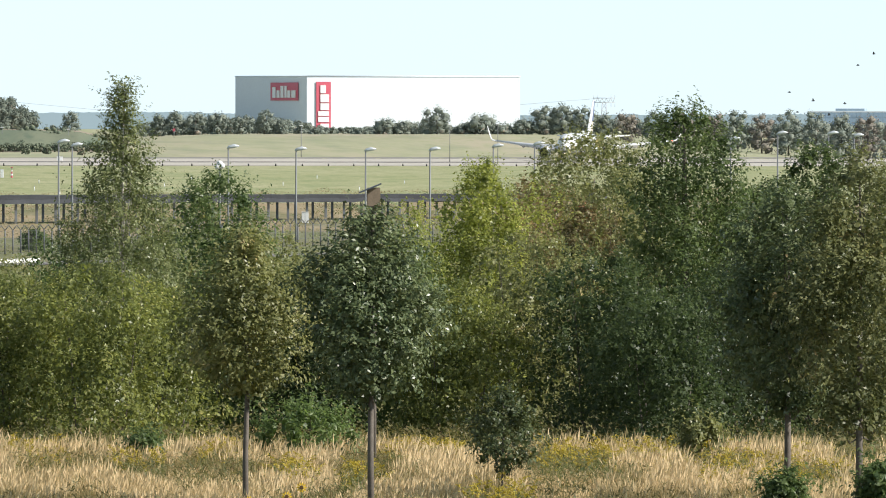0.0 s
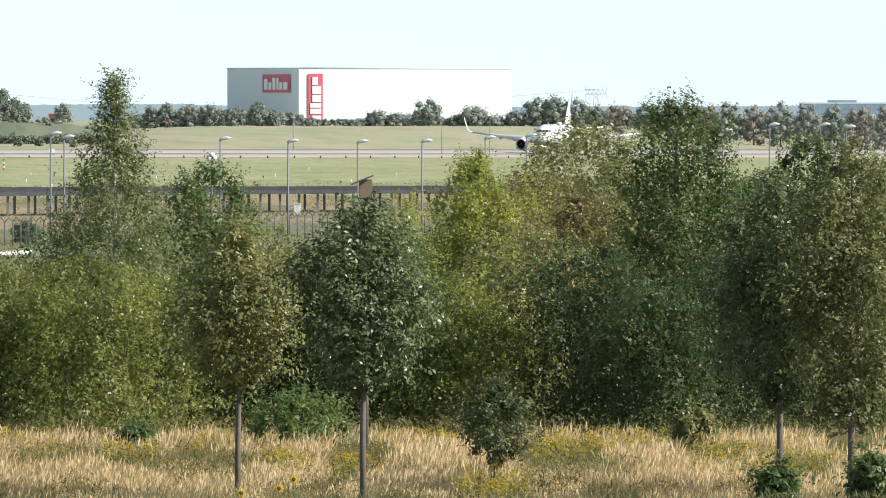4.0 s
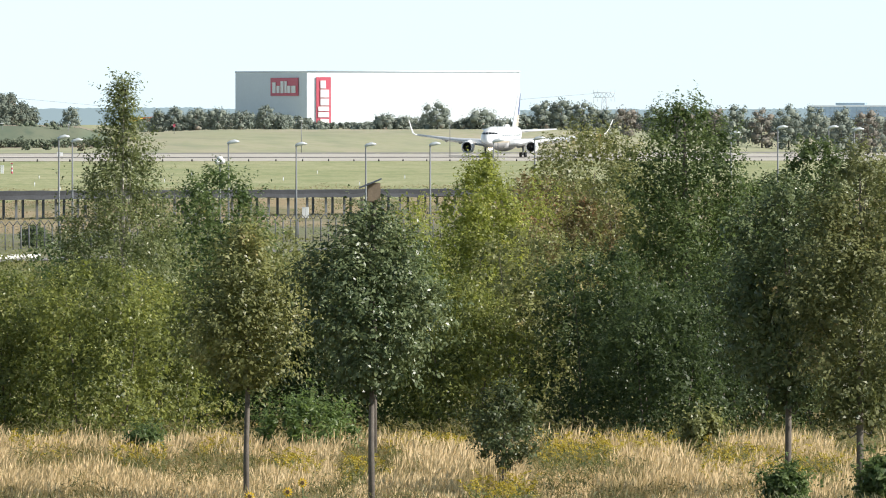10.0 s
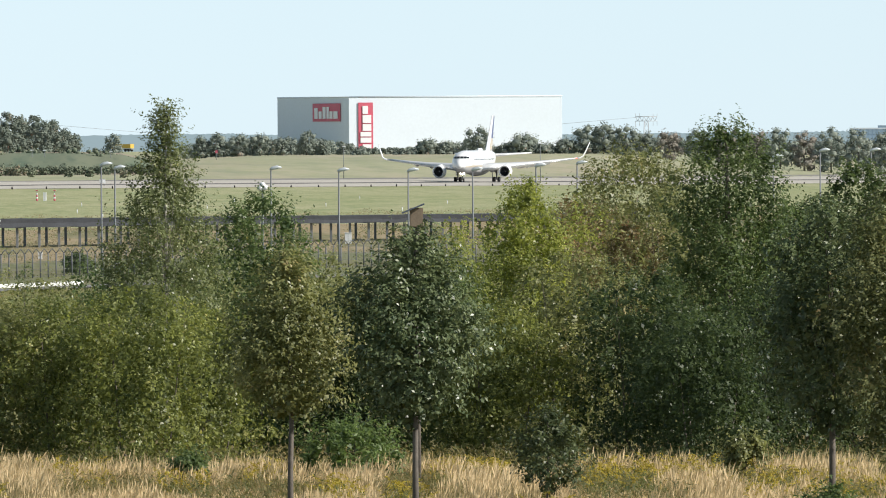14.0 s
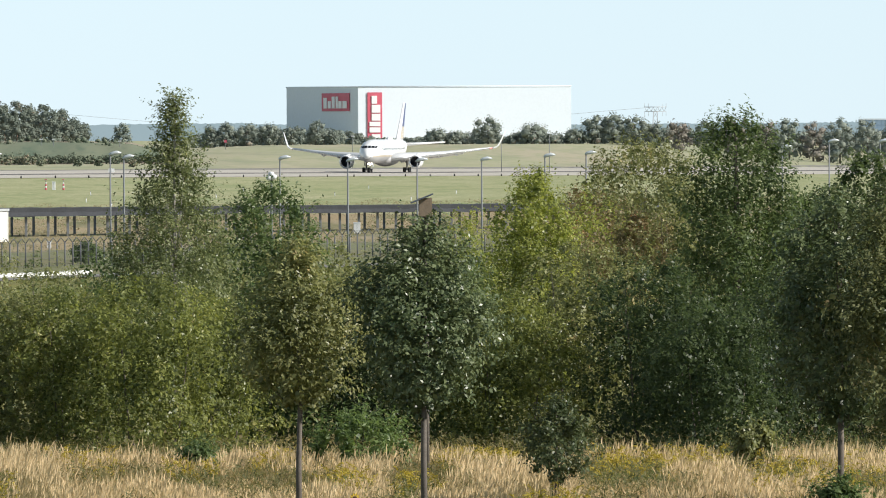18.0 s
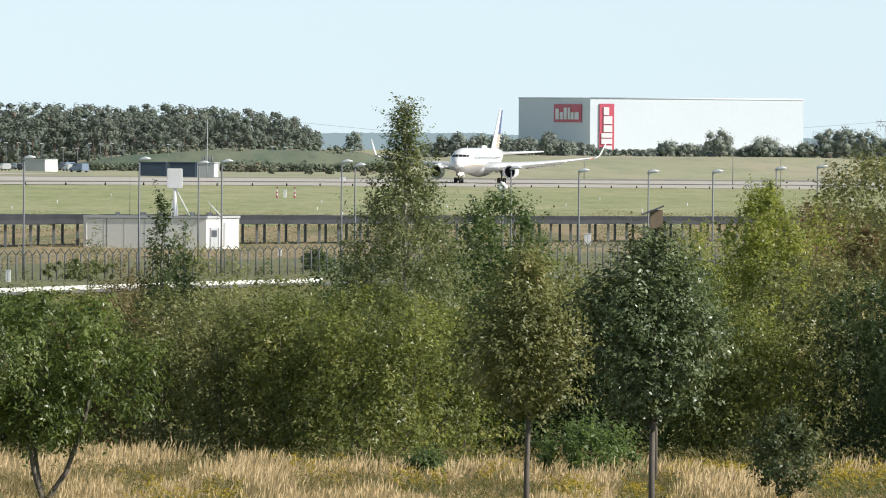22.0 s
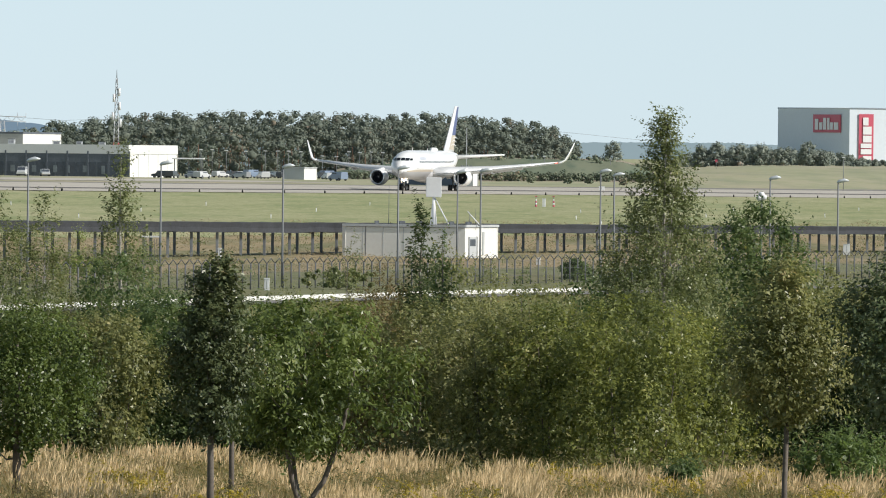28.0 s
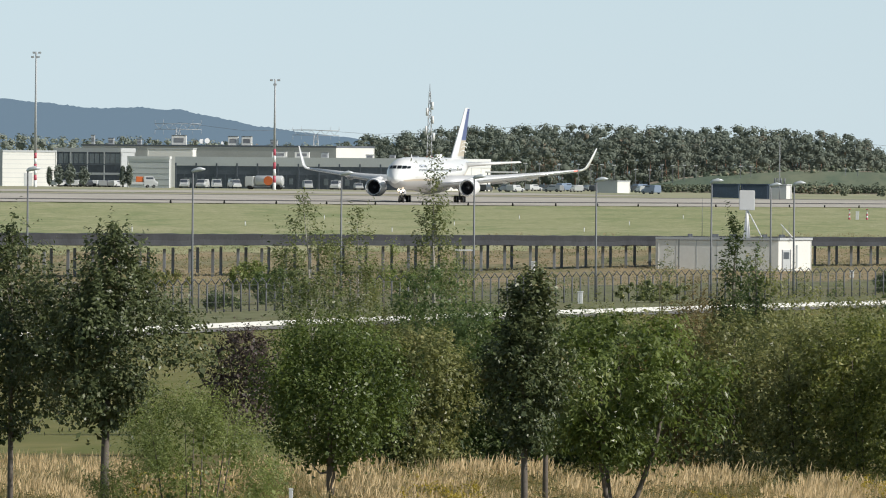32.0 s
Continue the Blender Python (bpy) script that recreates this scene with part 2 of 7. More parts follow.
def land(u, d):
    """Ground height at bearing u and distance d (arrays)."""
    u = np.clip(np.asarray(u, float), -2600, 1000)
    d = np.asarray(d, float)
    w = (u + 1800) / 2500
    near, far = runway_distance(u, 31), runway_distance(u, -31)
    one = np.ones_like(u)
    centre = runway_distance(u, 0)
    west = np.clip((-u - 600) / 700, 0, 1)
    rise = np.clip((u + 750) / 550, 0, 1)
    rise = rise * rise * (3 - 2 * rise)
    k8 = np.maximum(far + 500, 3650)
    v8 = -170 - 27 * rise
    mid = far + 330
    ks = [(0 * one, 8.3 * one), (55 * one, 5.4 * one), (130 * one, 2.9 * one), (217 * one, 2.8 * one), (290 * one, 2.7 * one),
          (780 + 350 * w, -1.25 * one), (880 + 310 * w, -1.4 * one), (1100 + 230 * w, -0.3 - 0.6 * np.clip((-u - 1000) / 600, 0, 1)), (1300 + 260 * w, 0.9 * one),
          (near, level(-141 + 2 * west, near)), (centre, level(-147.5 + 3.5 * west, centre)), (far, level(-154, far)), (mid, level(-164 - 14 * rise, mid)), (k8, level(v8, k8)), (4990 * one, level(v8 - 5, 4990 * one))]
    z = ks[0][1].copy() if hasattr(ks[0][1], "copy") else ks[0][1]
    for (d0, z0), (d1, z1) in zip(ks, ks[1:]):
        f = np.clip((d - d0) / (d1 - d0), 0, 1)
        z = np.where(d >= d0, z0 + (z1 - z0) * f, z)
    return z


def spot(u, d, v=None, up=0.0):
    """The place at bearing u and distance d, on the ground or at depression v."""
    a = u / F
    z = float(land(u, d)) if v is None else level(v, d)
    return Vector((d * math.sin(a), d * math.cos(a), z + up))


def facing(u, d, v=None, up=0.0, turn=0.0):
    """A pose there whose y axis points away from the eye."""
    p = spot(u, d, v, up)
    return pose(p.x, p.y, p.z, 0, 0, -math.degrees(u / F) + turn)


def ground_sheet():
    us = np.concatenate([np.linspace(-math.pi * F, -3000, 40)[:-1], np.linspace(-3000, 1800, 161), np.linspace(1800, math.pi * F, 40)[1:]])
    ds = np.concatenate([np.linspace(0.05, 300, 40), np.linspace(320, 1400, 55), np.linspace(1440, 4990, 90)])
    uu, dd = np.meshgrid(us, ds)
    zz = land(uu, dd)
    co = np.stack([dd * np.sin(uu / F), dd * np.cos(uu / F), zz], -1).reshape(-1, 3)
    n, m = len(us), len(ds)
    i = np.arange(m - 1)[:, None] * n + np.arange(n - 1)[None, :]
    quads = np.stack([i, i + n, i + n + 1, i + 1], -1).reshape(-1, 4)
    quads = quads[:, ::-1]
    me = bpy.data.meshes.new("ground")
    me.from_pydata(co.tolist(), [], quads.tolist())
    me.polygons.foreach_set("use_smooth", [True] * len(me.polygons))
    for mat in (MEADOW_SOIL, SLOPE_GRASS, VERGE, ROUGH_TAN, MOWN, FAR_FIELD):
        me.materials.append(mat)
    uc, dc = (us[:-1] + us[1:]) / 2, (ds[:-1] + ds[1:]) / 2
    ug, dg = np.meshgrid(uc, dc)
    w = (np.clip(ug, -2600, 1000) + 1800) / 2500
    kind = np.zeros_like(dg, dtype=np.int32)
    for k, edge in enumerate((300 + 0 * w, 775 + 350 * w, 960 + 320 * w, 1230 + 250 * w, runway_distance(np.clip(ug, -2600, 1000), 0))):
        kind = np.where(dg > edge, k + 1, kind)
    me.polygons.foreach_set("material_index", kind.ravel().astype(np.int32))
    return tagged(new("ground", me), "rough grassland falling from the meadow to the airfield", "ground", kind="structure")


def line_distance(u, left, right):
    return left + (right - left) * (u + 1800) / 2500


def strip(name, mat, line, lift, label, category, steps=160, kind="structure", u1=1100):
    """A flat band on the land; line(u) gives its near and far distance."""
    bm = bmesh.new()
    rows_ = []
    for u in np.linspace(-3000, u1, steps):
        d0, d1 = line(u)
        row = []
        for q in np.linspace(0, 1, 5):
            d = d0 + (d1 - d0) * q
            row.append(bm.verts.new(spot(u, d, up=lift)))
        rows_.append(row)
    for a, b in zip(rows_, rows_[1:]):
        for k in range(4):
            bm.faces.new((a[k], b[k], b[k + 1], a[k + 1]))
    bmesh.ops.recalc_face_normals(bm, faces=bm.faces)
    ob = part(name, bm, mat)
    return tagged(ob, label, category, kind=kind)


ground_sheet()
strip("runway", CONCRETE, lambda u: (runway_distance(u, 30), runway_distance(u, -30)), 0.06, "pale worn concrete runway across the airfield", "runway")
strip("runway_rubber", RUBBER, lambda u: (runway_distance(u, 3), runway_distance(u, -3)), 0.09, "dark rubber streak along the runway", "runway")
strip("runway_shoulder", ASPHALT_PALE, lambda u: (runway_distance(u, -30.2), runway_distance(u, -36)), 0.07, "grey asphalt shoulder of the runway", "runway")
strip("apron", CONCRETE, lambda u: (runway_distance(u, -60), runway_distance(u, -60) + 130 * max(0.02, min(1.0, (-u - 950) / 300))), 0.05, "pale concrete apron before the hangars", "apron", u1=-955)
strip("perimeter_road", ASPHALT_PALE, lambda u: (line_distance(u, 755, 1095), line_distance(u, 784, 1132)), 0.05, "narrow grey perimeter road", "road", u1=400)


# ---- trees ----
def leaves(name, centres, outward, size, mat, droop=0.0, slim=0.5, spread=0.42):
    """One leaf at each centre: two triangles folded along the midrib, turned partly outward."""
    n = len(centres)
    nrm = rng.normal(size=(n, 3)) * spread + outward * 0.8 + np.array([0.1, 0, 0.3])
    nrm /= np.linalg.norm(nrm, axis=1)[:, None]
    ax = rng.normal(size=(n, 3)) + outward * 0.5 + np.array([0, 0, -droop])
    ax -= nrm * (ax * nrm).sum(1)[:, None]
    ax /= np.linalg.norm(ax, axis=1)[:, None] + 1e-9
    side = np.cross(nrm, ax)
    ln = size * rng.uniform(0.65, 1.3, n)[:, None]
    wd = ln * slim * rng.uniform(0.8, 1.2, n)[:, None]
    base, tip = centres - ax * ln * 0.5, centres + ax * ln * 0.5
    fold = nrm * wd * 0.25
    l, r = centres + side * wd * 0.5 + fold, centres - side * wd * 0.5 + fold
    v = np.stack([base, l, tip, r], 1).reshape(-1, 3)
    return soup(name, v, 4, mat)


def unit_clump(level_):
    """A round of faces from which clumps of far foliage are shaped."""
    bm = bmesh.new()
    bmesh.ops.create_icosphere(bm, subdivisions=level_, radius=1.0)
    co = np.array([v.co[:] for v in bm.verts])
    fa = np.array([[v.index for v in f.verts] for f in bm.faces])
    bm.free()
    return co, fa


CLUMP_FINE, CLUMP_ROUGH = unit_clump(2), unit_clump(1)


def clumps_mesh(name, centres, radii, mat, unit, rough=0.3, flat=0.8):
    """Uneven clumps of foliage, each one an island of the mesh."""
    co, fa = unit
    n, m = len(centres), len(co)
    v = np.repeat(co[None], n, 0) * radii[:, None, None] * np.array([1, 1, flat]) + centres[:, None, :]
    bulge = np.array([noise.noise(p) for p in map(Vector, (v.reshape(-1, 3) / np.repeat(radii, m)[:, None] * 1.7))])
    bulge += 0.6 * np.array([noise.noise(p) for p in map(Vector, (v.reshape(-1, 3) / np.repeat(radii, m)[:, None] * 4.3))])
    v += np.repeat(co[None], n, 0) * (bulge.reshape(n, m) * rough * radii[:, None])[:, :, None]
    faces = (fa[None] + (np.arange(n) * m)[:, None, None]).reshape(-1, 3)
    me = bpy.data.meshes.new(name)
    me.from_pydata(v.reshape(-1, 3).tolist(), [], faces.tolist())
    me.polygons.foreach_set("use_smooth", [True] * len(me.polygons))
    me.materials.append(mat)
    return me


SHAPES = {
    "round": lambda h: np.sqrt(np.clip(1 - (2 * h - 1) ** 2, 0, 1)) ** 0.8,
    "egg": lambda h: np.sin(np.pi * np.clip(h, 0, 1) ** 0.75) ** 0.75,
    "cone": lambda h: (1 - h) ** 0.75 * np.clip(h * 7, 0, 1) ** 0.5 + 0.03,
    "column": lambda h: np.clip(np.sin(np.pi * np.clip(h, 0, 1) ** 0.85), 0, 1) ** 0.5,
    "oval": lambda h: np.clip(np.sin(np.pi * np.clip(h, 0, 1) ** 0.88), 0, 1) ** 0.6,
    "tent": lambda h: np.clip(1 - h, 0, 1) ** 0.5 * (0.9 + 0.1 * np.cos(h * 14)),
    "bush": lambda h: np.clip(1 - h ** 3.6, 0, 1) ** 0.55 * (0.9 + 0.1 * np.clip(h * 5, 0, 1)),
    "spire": lambda h: np.minimum(1.0, 1.36 * np.clip(1 - h, 0, 1) ** 1.15) * np.clip(h * 4 + 0.6, 0, 1) + 0.05,
    "crownlet": lambda h: np.clip(1 - h ** 8.0, 0, 1) ** 0.5 * (0.74 + 0.36 * (1 - h)),
    "dome": lambda h: np.clip(1 - h ** 9.0, 0, 1) ** 0.5 * (0.82 + 0.18 * np.sqrt(np.clip(1 - h, 0, 1))),
    "broad": lambda h: np.clip(1 - h ** 2.2, 0, 1) ** 0.7 * (0.75 + 0.25 * np.clip(h * 4, 0, 1)),
}


def grow(name, label, category, u, d, top, bottom, half, mat, leaf=0.085, count=5000, shape="egg", trunk=0.06,
         bark=None, stems=1, puff=1.0, airy=0.45, lean=0.0, slim=0.5, base=None, group="", droop=0.25, fork=0.0, limbs=7, sprigs=60, core=1.0, shoot=0.36, upward=0.45, boughs=0, spread=0.42, shell=0.5):
    """A tree or shrub standing at bearing u and distance d; its crown reaches from depression bottom up to top, half wide each way."""
    bark = bark or BARK
    s = F / d
    m = facing(u, d)
    g = m.translation.z
    if base is not None:
        m.translation.z = g = level(base, d)
    z1, z0, r = level(top, d) - g, max(level(bottom, d) - g, 0.12), half / s
    ob = thing(name, m, label, category, group)
    h = z1 - z0
    prof = SHAPES[shape]
    # boughs at the ends of limbs carry leafy shoots; their heads make the outline and the gaps
    per = 13
    n = int(count * 1.5) // per
    nb = boughs or int(np.clip(14 + 12 * h / max(r, 0.2), 24, 90))
    hb = np.clip((np.arange(nb) + rng.uniform(0.1, 0.9, nb)) / nb, 0.02, 0.985)
    if shape in ("round", "egg", "oval", "column"):
        hb = 0.5 + 0.5 * np.sign(hb - 0.5) * np.abs(2 * hb - 1) ** 1.12
    if shape == "dome":
        hb = hb ** 0.75
        r *= 1.16
    tb = np.arange(nb) * 2.4 + rng.uniform(0, 1.2, nb) + rng.uniform(0, 6)
    pb = prof(hb)
    sb = np.minimum(r * (0.10 + 0.29 * pb), 0.15 * h + 0.08) * rng.uniform(0.65, 1.35, nb) * puff
    rb = np.maximum(r * pb * rng.uniform(0.45, 1.08, nb) ** airy - 0.55 * sb, 0.0)
    head = np.stack([lean * hb * h + rb * np.cos(tb), rb * np.sin(tb), z0 + hb * h - 0.7 * sb * hb ** 2], 1)
    pick = rng.choice(nb, n, p=(sb ** 1.35) / (sb ** 1.35).sum())
    ball = rng.normal(size=(n, 3))
    ball /= np.linalg.norm(ball, axis=1)[:, None]
    ball[:, 2] = np.where(ball[:, 2] < -0.3, -ball[:, 2] * 0.6, ball[:, 2])
    cen = head[pick] + ball * (sb[pick] * rng.uniform(shell, 1.0, n))[:, None] * np.array([1.0, 1.0, 0.85])
    ph = rng.uniform(0, 6, 8)
    axis = np.array([0, 0, z0 + h * 0.35])
    out = cen - axis
    out[:, 0] -= lean * (cen[:, 2] - z0)
    out = out * 0.35 / max(r, 0.3) + ball * 0.8
    out /= np.linalg.norm(out, axis=1)[:, None] + 1e-6
    dirs = out * 0.75 + rng.normal(0, 0.38, (n, 3)) + np.array([0, 0, upward])
    dirs /= np.linalg.norm(dirs, axis=1)[:, None] + 1e-6
    ln = shoot * rng.uniform(0.55, 1.35, n) * min(1.0, 0.4 + 0.5 * r)
    far_ = rng.random(n) < sprigs / max(n, 1)
    ln = np.where(far_, ln * 1.7, ln)
    q = np.linspace(0.0, 1, per)[None, :] + rng.uniform(-0.05, 0.05, (n, per))
    line = cen[:, None, :] + dirs[:, None, :] * (ln[:, None] * q)[:, :, None]
    line[:, :, 2] -= (ln[:, None] * q * q) * droop * 0.5
    line += rng.normal(0, 1, (n, per, 3)) * (leaf * 0.55 * (1.25 - 0.6 * q))[:, :, None]
    pts = line.reshape(-1, 3)
    out = np.repeat(out * 0.7 + dirs * 0.3, per, axis=0)
    # shaded foliage inside each bough and along the stem
    pts[:, 2] = np.maximum(pts[:, 2], 0.04)
    sizes, thin = np.full(len(pts), leaf), np.full(len(pts), slim)
    if core > 0:
        k = max(int(58 * core), 4)
        ball = rng.normal(size=(nb * k, 3))
        mass = np.repeat(sb, k)
        inner = np.repeat(head, k, axis=0) + ball * (mass * 0.3)[:, None]
        ino = ball / np.linalg.norm(ball, axis=1)[:, None]
        ni = int(min(2600, 7 * core * r * h / (leaf * leaf * 3.2)))
        hi = rng.random(ni) * 0.74 + 0.03
        ti = rng.uniform(0, 2 * np.pi, ni)
        ri = r * prof(hi) * 0.55 * np.sqrt(rng.random(ni)) * (1 + 0.2 * np.sin(2 * ti + 5 * hi + ph[0]))
        stem_side = np.stack([lean * hi * h + ri * np.cos(ti), ri * np.sin(ti), z0 + hi * h], 1)
        inner = np.concatenate([inner, stem_side])
        ino = np.concatenate([ino, np.stack([np.cos(ti), np.sin(ti), 0 * ti], 1)])
        inner[:, 2] = np.maximum(inner[:, 2], 0.1)
        big = np.full(len(inner), leaf * 1.4)
        pts, out = np.concatenate([pts, inner]), np.concatenate([out, ino])
        sizes, thin = np.concatenate([sizes, big]), np.concatenate([thin, np.full(len(big), 0.7)])
    part("crown", leaves("crown", pts, out, sizes[:, None], mat, droop, thin[:, None], spread), mat, ob)
    # trunk
    tr = min(trunk, 0.5)
    for j in range(stems):
        bm = bmesh.new()
        if stems == 1:
            pth = [(lean * 0.02, 0, -0.25)]
            for q in ((0.2, 0.4, 0.6, 0.8) if shape == "dome" else (0.25, 0.5, 0.75, 0.97)):
                pth.append((lean * max(0, q * z1 - z0) + rng.normal(0, 0.012) * z1 * q * 0.6, rng.normal(0, 0.01) * z1 * q, q * z1))
            tube(bm, pth, [tr * 1.15, tr, tr * 0.8, tr * 0.5, tr * 0.12], 8)
        else:
            a = 2 * math.pi * j / stems + rng.uniform(-0.4, 0.4)
            rad = r * (0.3 if not fork else fork)
            x, y = math.cos(a) * rad, math.sin(a) * rad * 0.5
            low = (x * 0.12, y * 0.12, z0 * 0.55) if not fork else (x * 0.55, y * 0.5, z0 * 0.6)
            tube(bm, [(x * 0.05, y * 0.05, -0.2), (x * 0.06, y * 0.06, z0 * 0.18), low, (x * 1.0, y * 0.8, z0 + h * 0.15), (x * 1.3, y * 1.2, z0 + h * 0.55), (x * 1.6, y * 1.6, z0 + h * 0.85)],
                 [tr * 1.1, tr, tr * 0.9, tr * 0.75, tr * 0.45, tr * 0.12], 7)
        part("trunk" if stems == 1 else "stem", bm, bark, ob)
    # limbs run from the trunk into the lumps of foliage
    for c in head[rng.permutation(nb)[:limbs]]:
        bm = bmesh.new()
        root = np.array([lean * max(c[2] * 0.6 - z0, 0), 0, max(z0 * 0.9, z0 + (c[2] - z0) * 0.55 - 0.1)])
        mid_ = (root + c) / 2 + np.array([0, 0, -0.04 * h])
        tube(bm, [root, mid_, c], [tr * 0.36, tr * 0.22, tr * 0.06], 5, caps=False)
        part("limb", bm, bark, ob)
    return ob


L_DARK = leaf_material("leaf_dark_green", (0.034, 0.056, 0.023), (0.115, 0.150, 0.060), gloss=0.42, through_=0.44)
L_GLOSSY = leaf_material("leaf_glossy_green", (0.054, 0.086, 0.036), (0.220, 0.255, 0.122), gloss=0.36, through_=0.23)
L_MID = leaf_material("leaf_mid_green", (0.058, 0.100, 0.036), (0.182, 0.230, 0.090), (0.339, 0.319, 0.126), gloss=0.4, through_=0.4)
L_OLIVE = leaf_material("leaf_olive", (0.095, 0.115, 0.044), (0.345, 0.345, 0.145), (0.520, 0.420, 0.210), gloss=0.4, through_=0.36)
L_YELLOW = leaf_material("leaf_yellow_green", (0.125, 0.160, 0.050), (0.430, 0.445, 0.130), (0.680, 0.620, 0.230), gloss=0.4, through_=0.48)
L_BRIGHT = leaf_material("leaf_fresh_green", (0.075, 0.120, 0.042), (0.240, 0.310, 0.110), gloss=0.4, through_=0.42)
L_RUST = leaf_material("leaf_rusty", (0.113, 0.105, 0.049), (0.288, 0.220, 0.105), (0.450, 0.218, 0.122), gloss=0.5, through_=0.33)
L_BIRCH = leaf_material("leaf_birch", (0.090, 0.118, 0.050), (0.262, 0.285, 0.122), (0.430, 0.390, 0.180), gloss=0.38, through_=0.35)
L_WILLOW = leaf_material("leaf_grey_green", (0.115, 0.150, 0.048), (0.320, 0.365, 0.125), gloss=0.5, through_=0.35)
L_HEDGE = leaf_material("leaf_yellow_olive", (0.070, 0.094, 0.032), (0.320, 0.340, 0.105), (0.560, 0.500, 0.200), gloss=0.38, through_=0.4)
L_MAPLE = leaf_material("leaf_maple", (0.048, 0.076, 0.029), (0.165, 0.212, 0.080), (0.25, 0.27, 0.12), gloss=0.4, through_=0.42)
L_PURPLE = leaf_material("leaf_purple_brown", (0.056, 0.046, 0.041), (0.122, 0.088, 0.073), gloss=0.5, through_=0.23)
# far foliage: distance haze is put into the leaf colour, pale and greyed
L_FAR_HAZED = leaf_material("leaf_far_wood_hazed", (0.200, 0.235, 0.200), (0.265, 0.290, 0.240), (0.330, 0.265, 0.210), gloss=0.9, through_=0.12, clump=0.06)
L_PINE_HAZED = leaf_material("leaf_pine_hazed", (0.128, 0.156, 0.126), (0.182, 0.205, 0.162), (0.240, 0.190, 0.140), gloss=0.9, through_=0.12, clump=0.06)

# autumn brown, paled for haze as well
L_FAR_BROWN_HAZED = leaf_material("leaf_far_autumn_hazed", (0.225, 0.215, 0.180), (0.300, 0.265, 0.225), (0.340, 0.270, 0.220), gloss=0.9, through_=0.12, clump=0.06)
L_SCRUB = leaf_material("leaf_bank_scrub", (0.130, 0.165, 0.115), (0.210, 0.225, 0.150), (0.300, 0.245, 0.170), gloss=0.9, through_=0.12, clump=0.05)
L_UMBER = leaf_material("leaf_umber_green", (0.044, 0.066, 0.026), (0.155, 0.178, 0.078), (0.28, 0.24, 0.12), gloss=0.4, through_=0.22)
L_WALNUT = leaf_material("leaf_walnut", (0.068, 0.100, 0.029), (0.220, 0.270, 0.082), (0.32, 0.35, 0.14), gloss=0.36, through_=0.35)
L_PLUM = leaf_material("leaf_plum", (0.055, 0.086, 0.024), (0.190, 0.240, 0.070), gloss=0.4, through_=0.35)
L_BROWNING = leaf_material("leaf_dark_olive", (0.075, 0.094, 0.038), (0.270, 0.275, 0.122), (0.40, 0.31, 0.16), gloss=0.42, through_=0.38)
ROW = "young trees in the meadow"
grow("meadow_tree", "young tree with brown-tipped olive leaves in the meadow", "tree", -186, 215, -28, 268, 120, L_OLIVE, 0.082, 9500, "egg", 0.05, base=500, group=ROW, puff=1.2, boughs=46, core=0.55, airy=0.6)
grow("meadow_tree", "young tree with glossy dark green leaves and a pale trunk", "tree", 36, 212, -64, 280, 138, L_GLOSSY, 0.088, 12000, "oval", 0.054, base=500, group=ROW, puff=1.2, boughs=46, core=0.55, airy=0.6)
grow("meadow_tree", "young dark green tree at the edge of the meadow", "tree", 772, 216, -112, 300, 130, L_GLOSSY, 0.09, 11000, "column", 0.056, base=480, group=ROW, puff=1.2, boughs=46, core=0.55, airy=0.6)
grow("meadow_tree", "young dark olive tree with a straight grey trunk", "tree", 900, 214, -168, 340, 140, L_BROWNING, 0.085, 14000, "column", 0.06, base=485, group=ROW, puff=1.2, boughs=46, core=0.55, airy=0.6)
grow("meadow_tree", "slender young tree with dark reddish green leaves", "tree", -1203, 214, -26, 300, 78, L_UMBER, 0.085, 6500, "column", 0.06, base=490, group=ROW, lean=0.04, puff=1.2, boughs=46, core=0.55, airy=0.6)
grow("meadow_tree", "broad young tree with glossy dark leaves", "tree", -1945, 213, -100, 270, 178, L_UMBER, 0.09, 12500, "egg", 0.075, base=490, group=ROW, lean=0.05, puff=1.15, boughs=40, core=0.35, airy=1.1, shell=0.4)
grow("meadow_tree", "broad young tree with dark leaves and low boughs", "tree", -2112, 215, -105, 285, 140, L_UMBER, 0.085, 9500, "egg", 0.05, base=490, group=ROW, puff=1.2, boughs=34, core=0.3, airy=0.6)
grow("meadow_tree", "small young tree with a thin grey trunk", "tree", -1165, 232, 90, 290, 60, L_MID, 0.085, 3500, "egg", 0.05, base=400, group=ROW, puff=1.2, boughs=46, core=0.55, airy=0.6)
grow("walnut_tree", "round bright green tree with large leaves and a forked trunk", "tree", -1040, 224, 52, 322, 205, L_WALNUT, 0.118, 10500, "round", 0.055, stems=3, base=440, fork=0.34, slim=0.36, sprigs=60, lean=0.06, droop=1.2, upward=0.35, shoot=0.45, core=0.35, boughs=40, shell=0.4, airy=0.8)
grow("plum_tree", "round fresh green tree with upright shoots and a short trunk", "tree", -1545, 236, 76, 330, 150, L_PLUM, 0.08, 12000, "round", 0.08, base=375, upward=1.6, shoot=0.6, core=0.6, boughs=46, shell=0.3)
grow("sapling", "small bushy sapling with a few red leaves", "tree", 269, 222, 250, 405, 70, L_UMBER, 0.075, 2200, "egg", 0.03, base=460, core=0.4, boughs=26)
grow("willow_shrub", "light grey-green willow shrub in the grass", "shrub", -1793, 208, 196, 440, 180, L_WILLOW, 0.06, 17000, "bush", 0.02, stems=7, slim=0.3, base=450, limbs=0, sprigs=160, upward=1.2, core=0.3, shell=0.3)
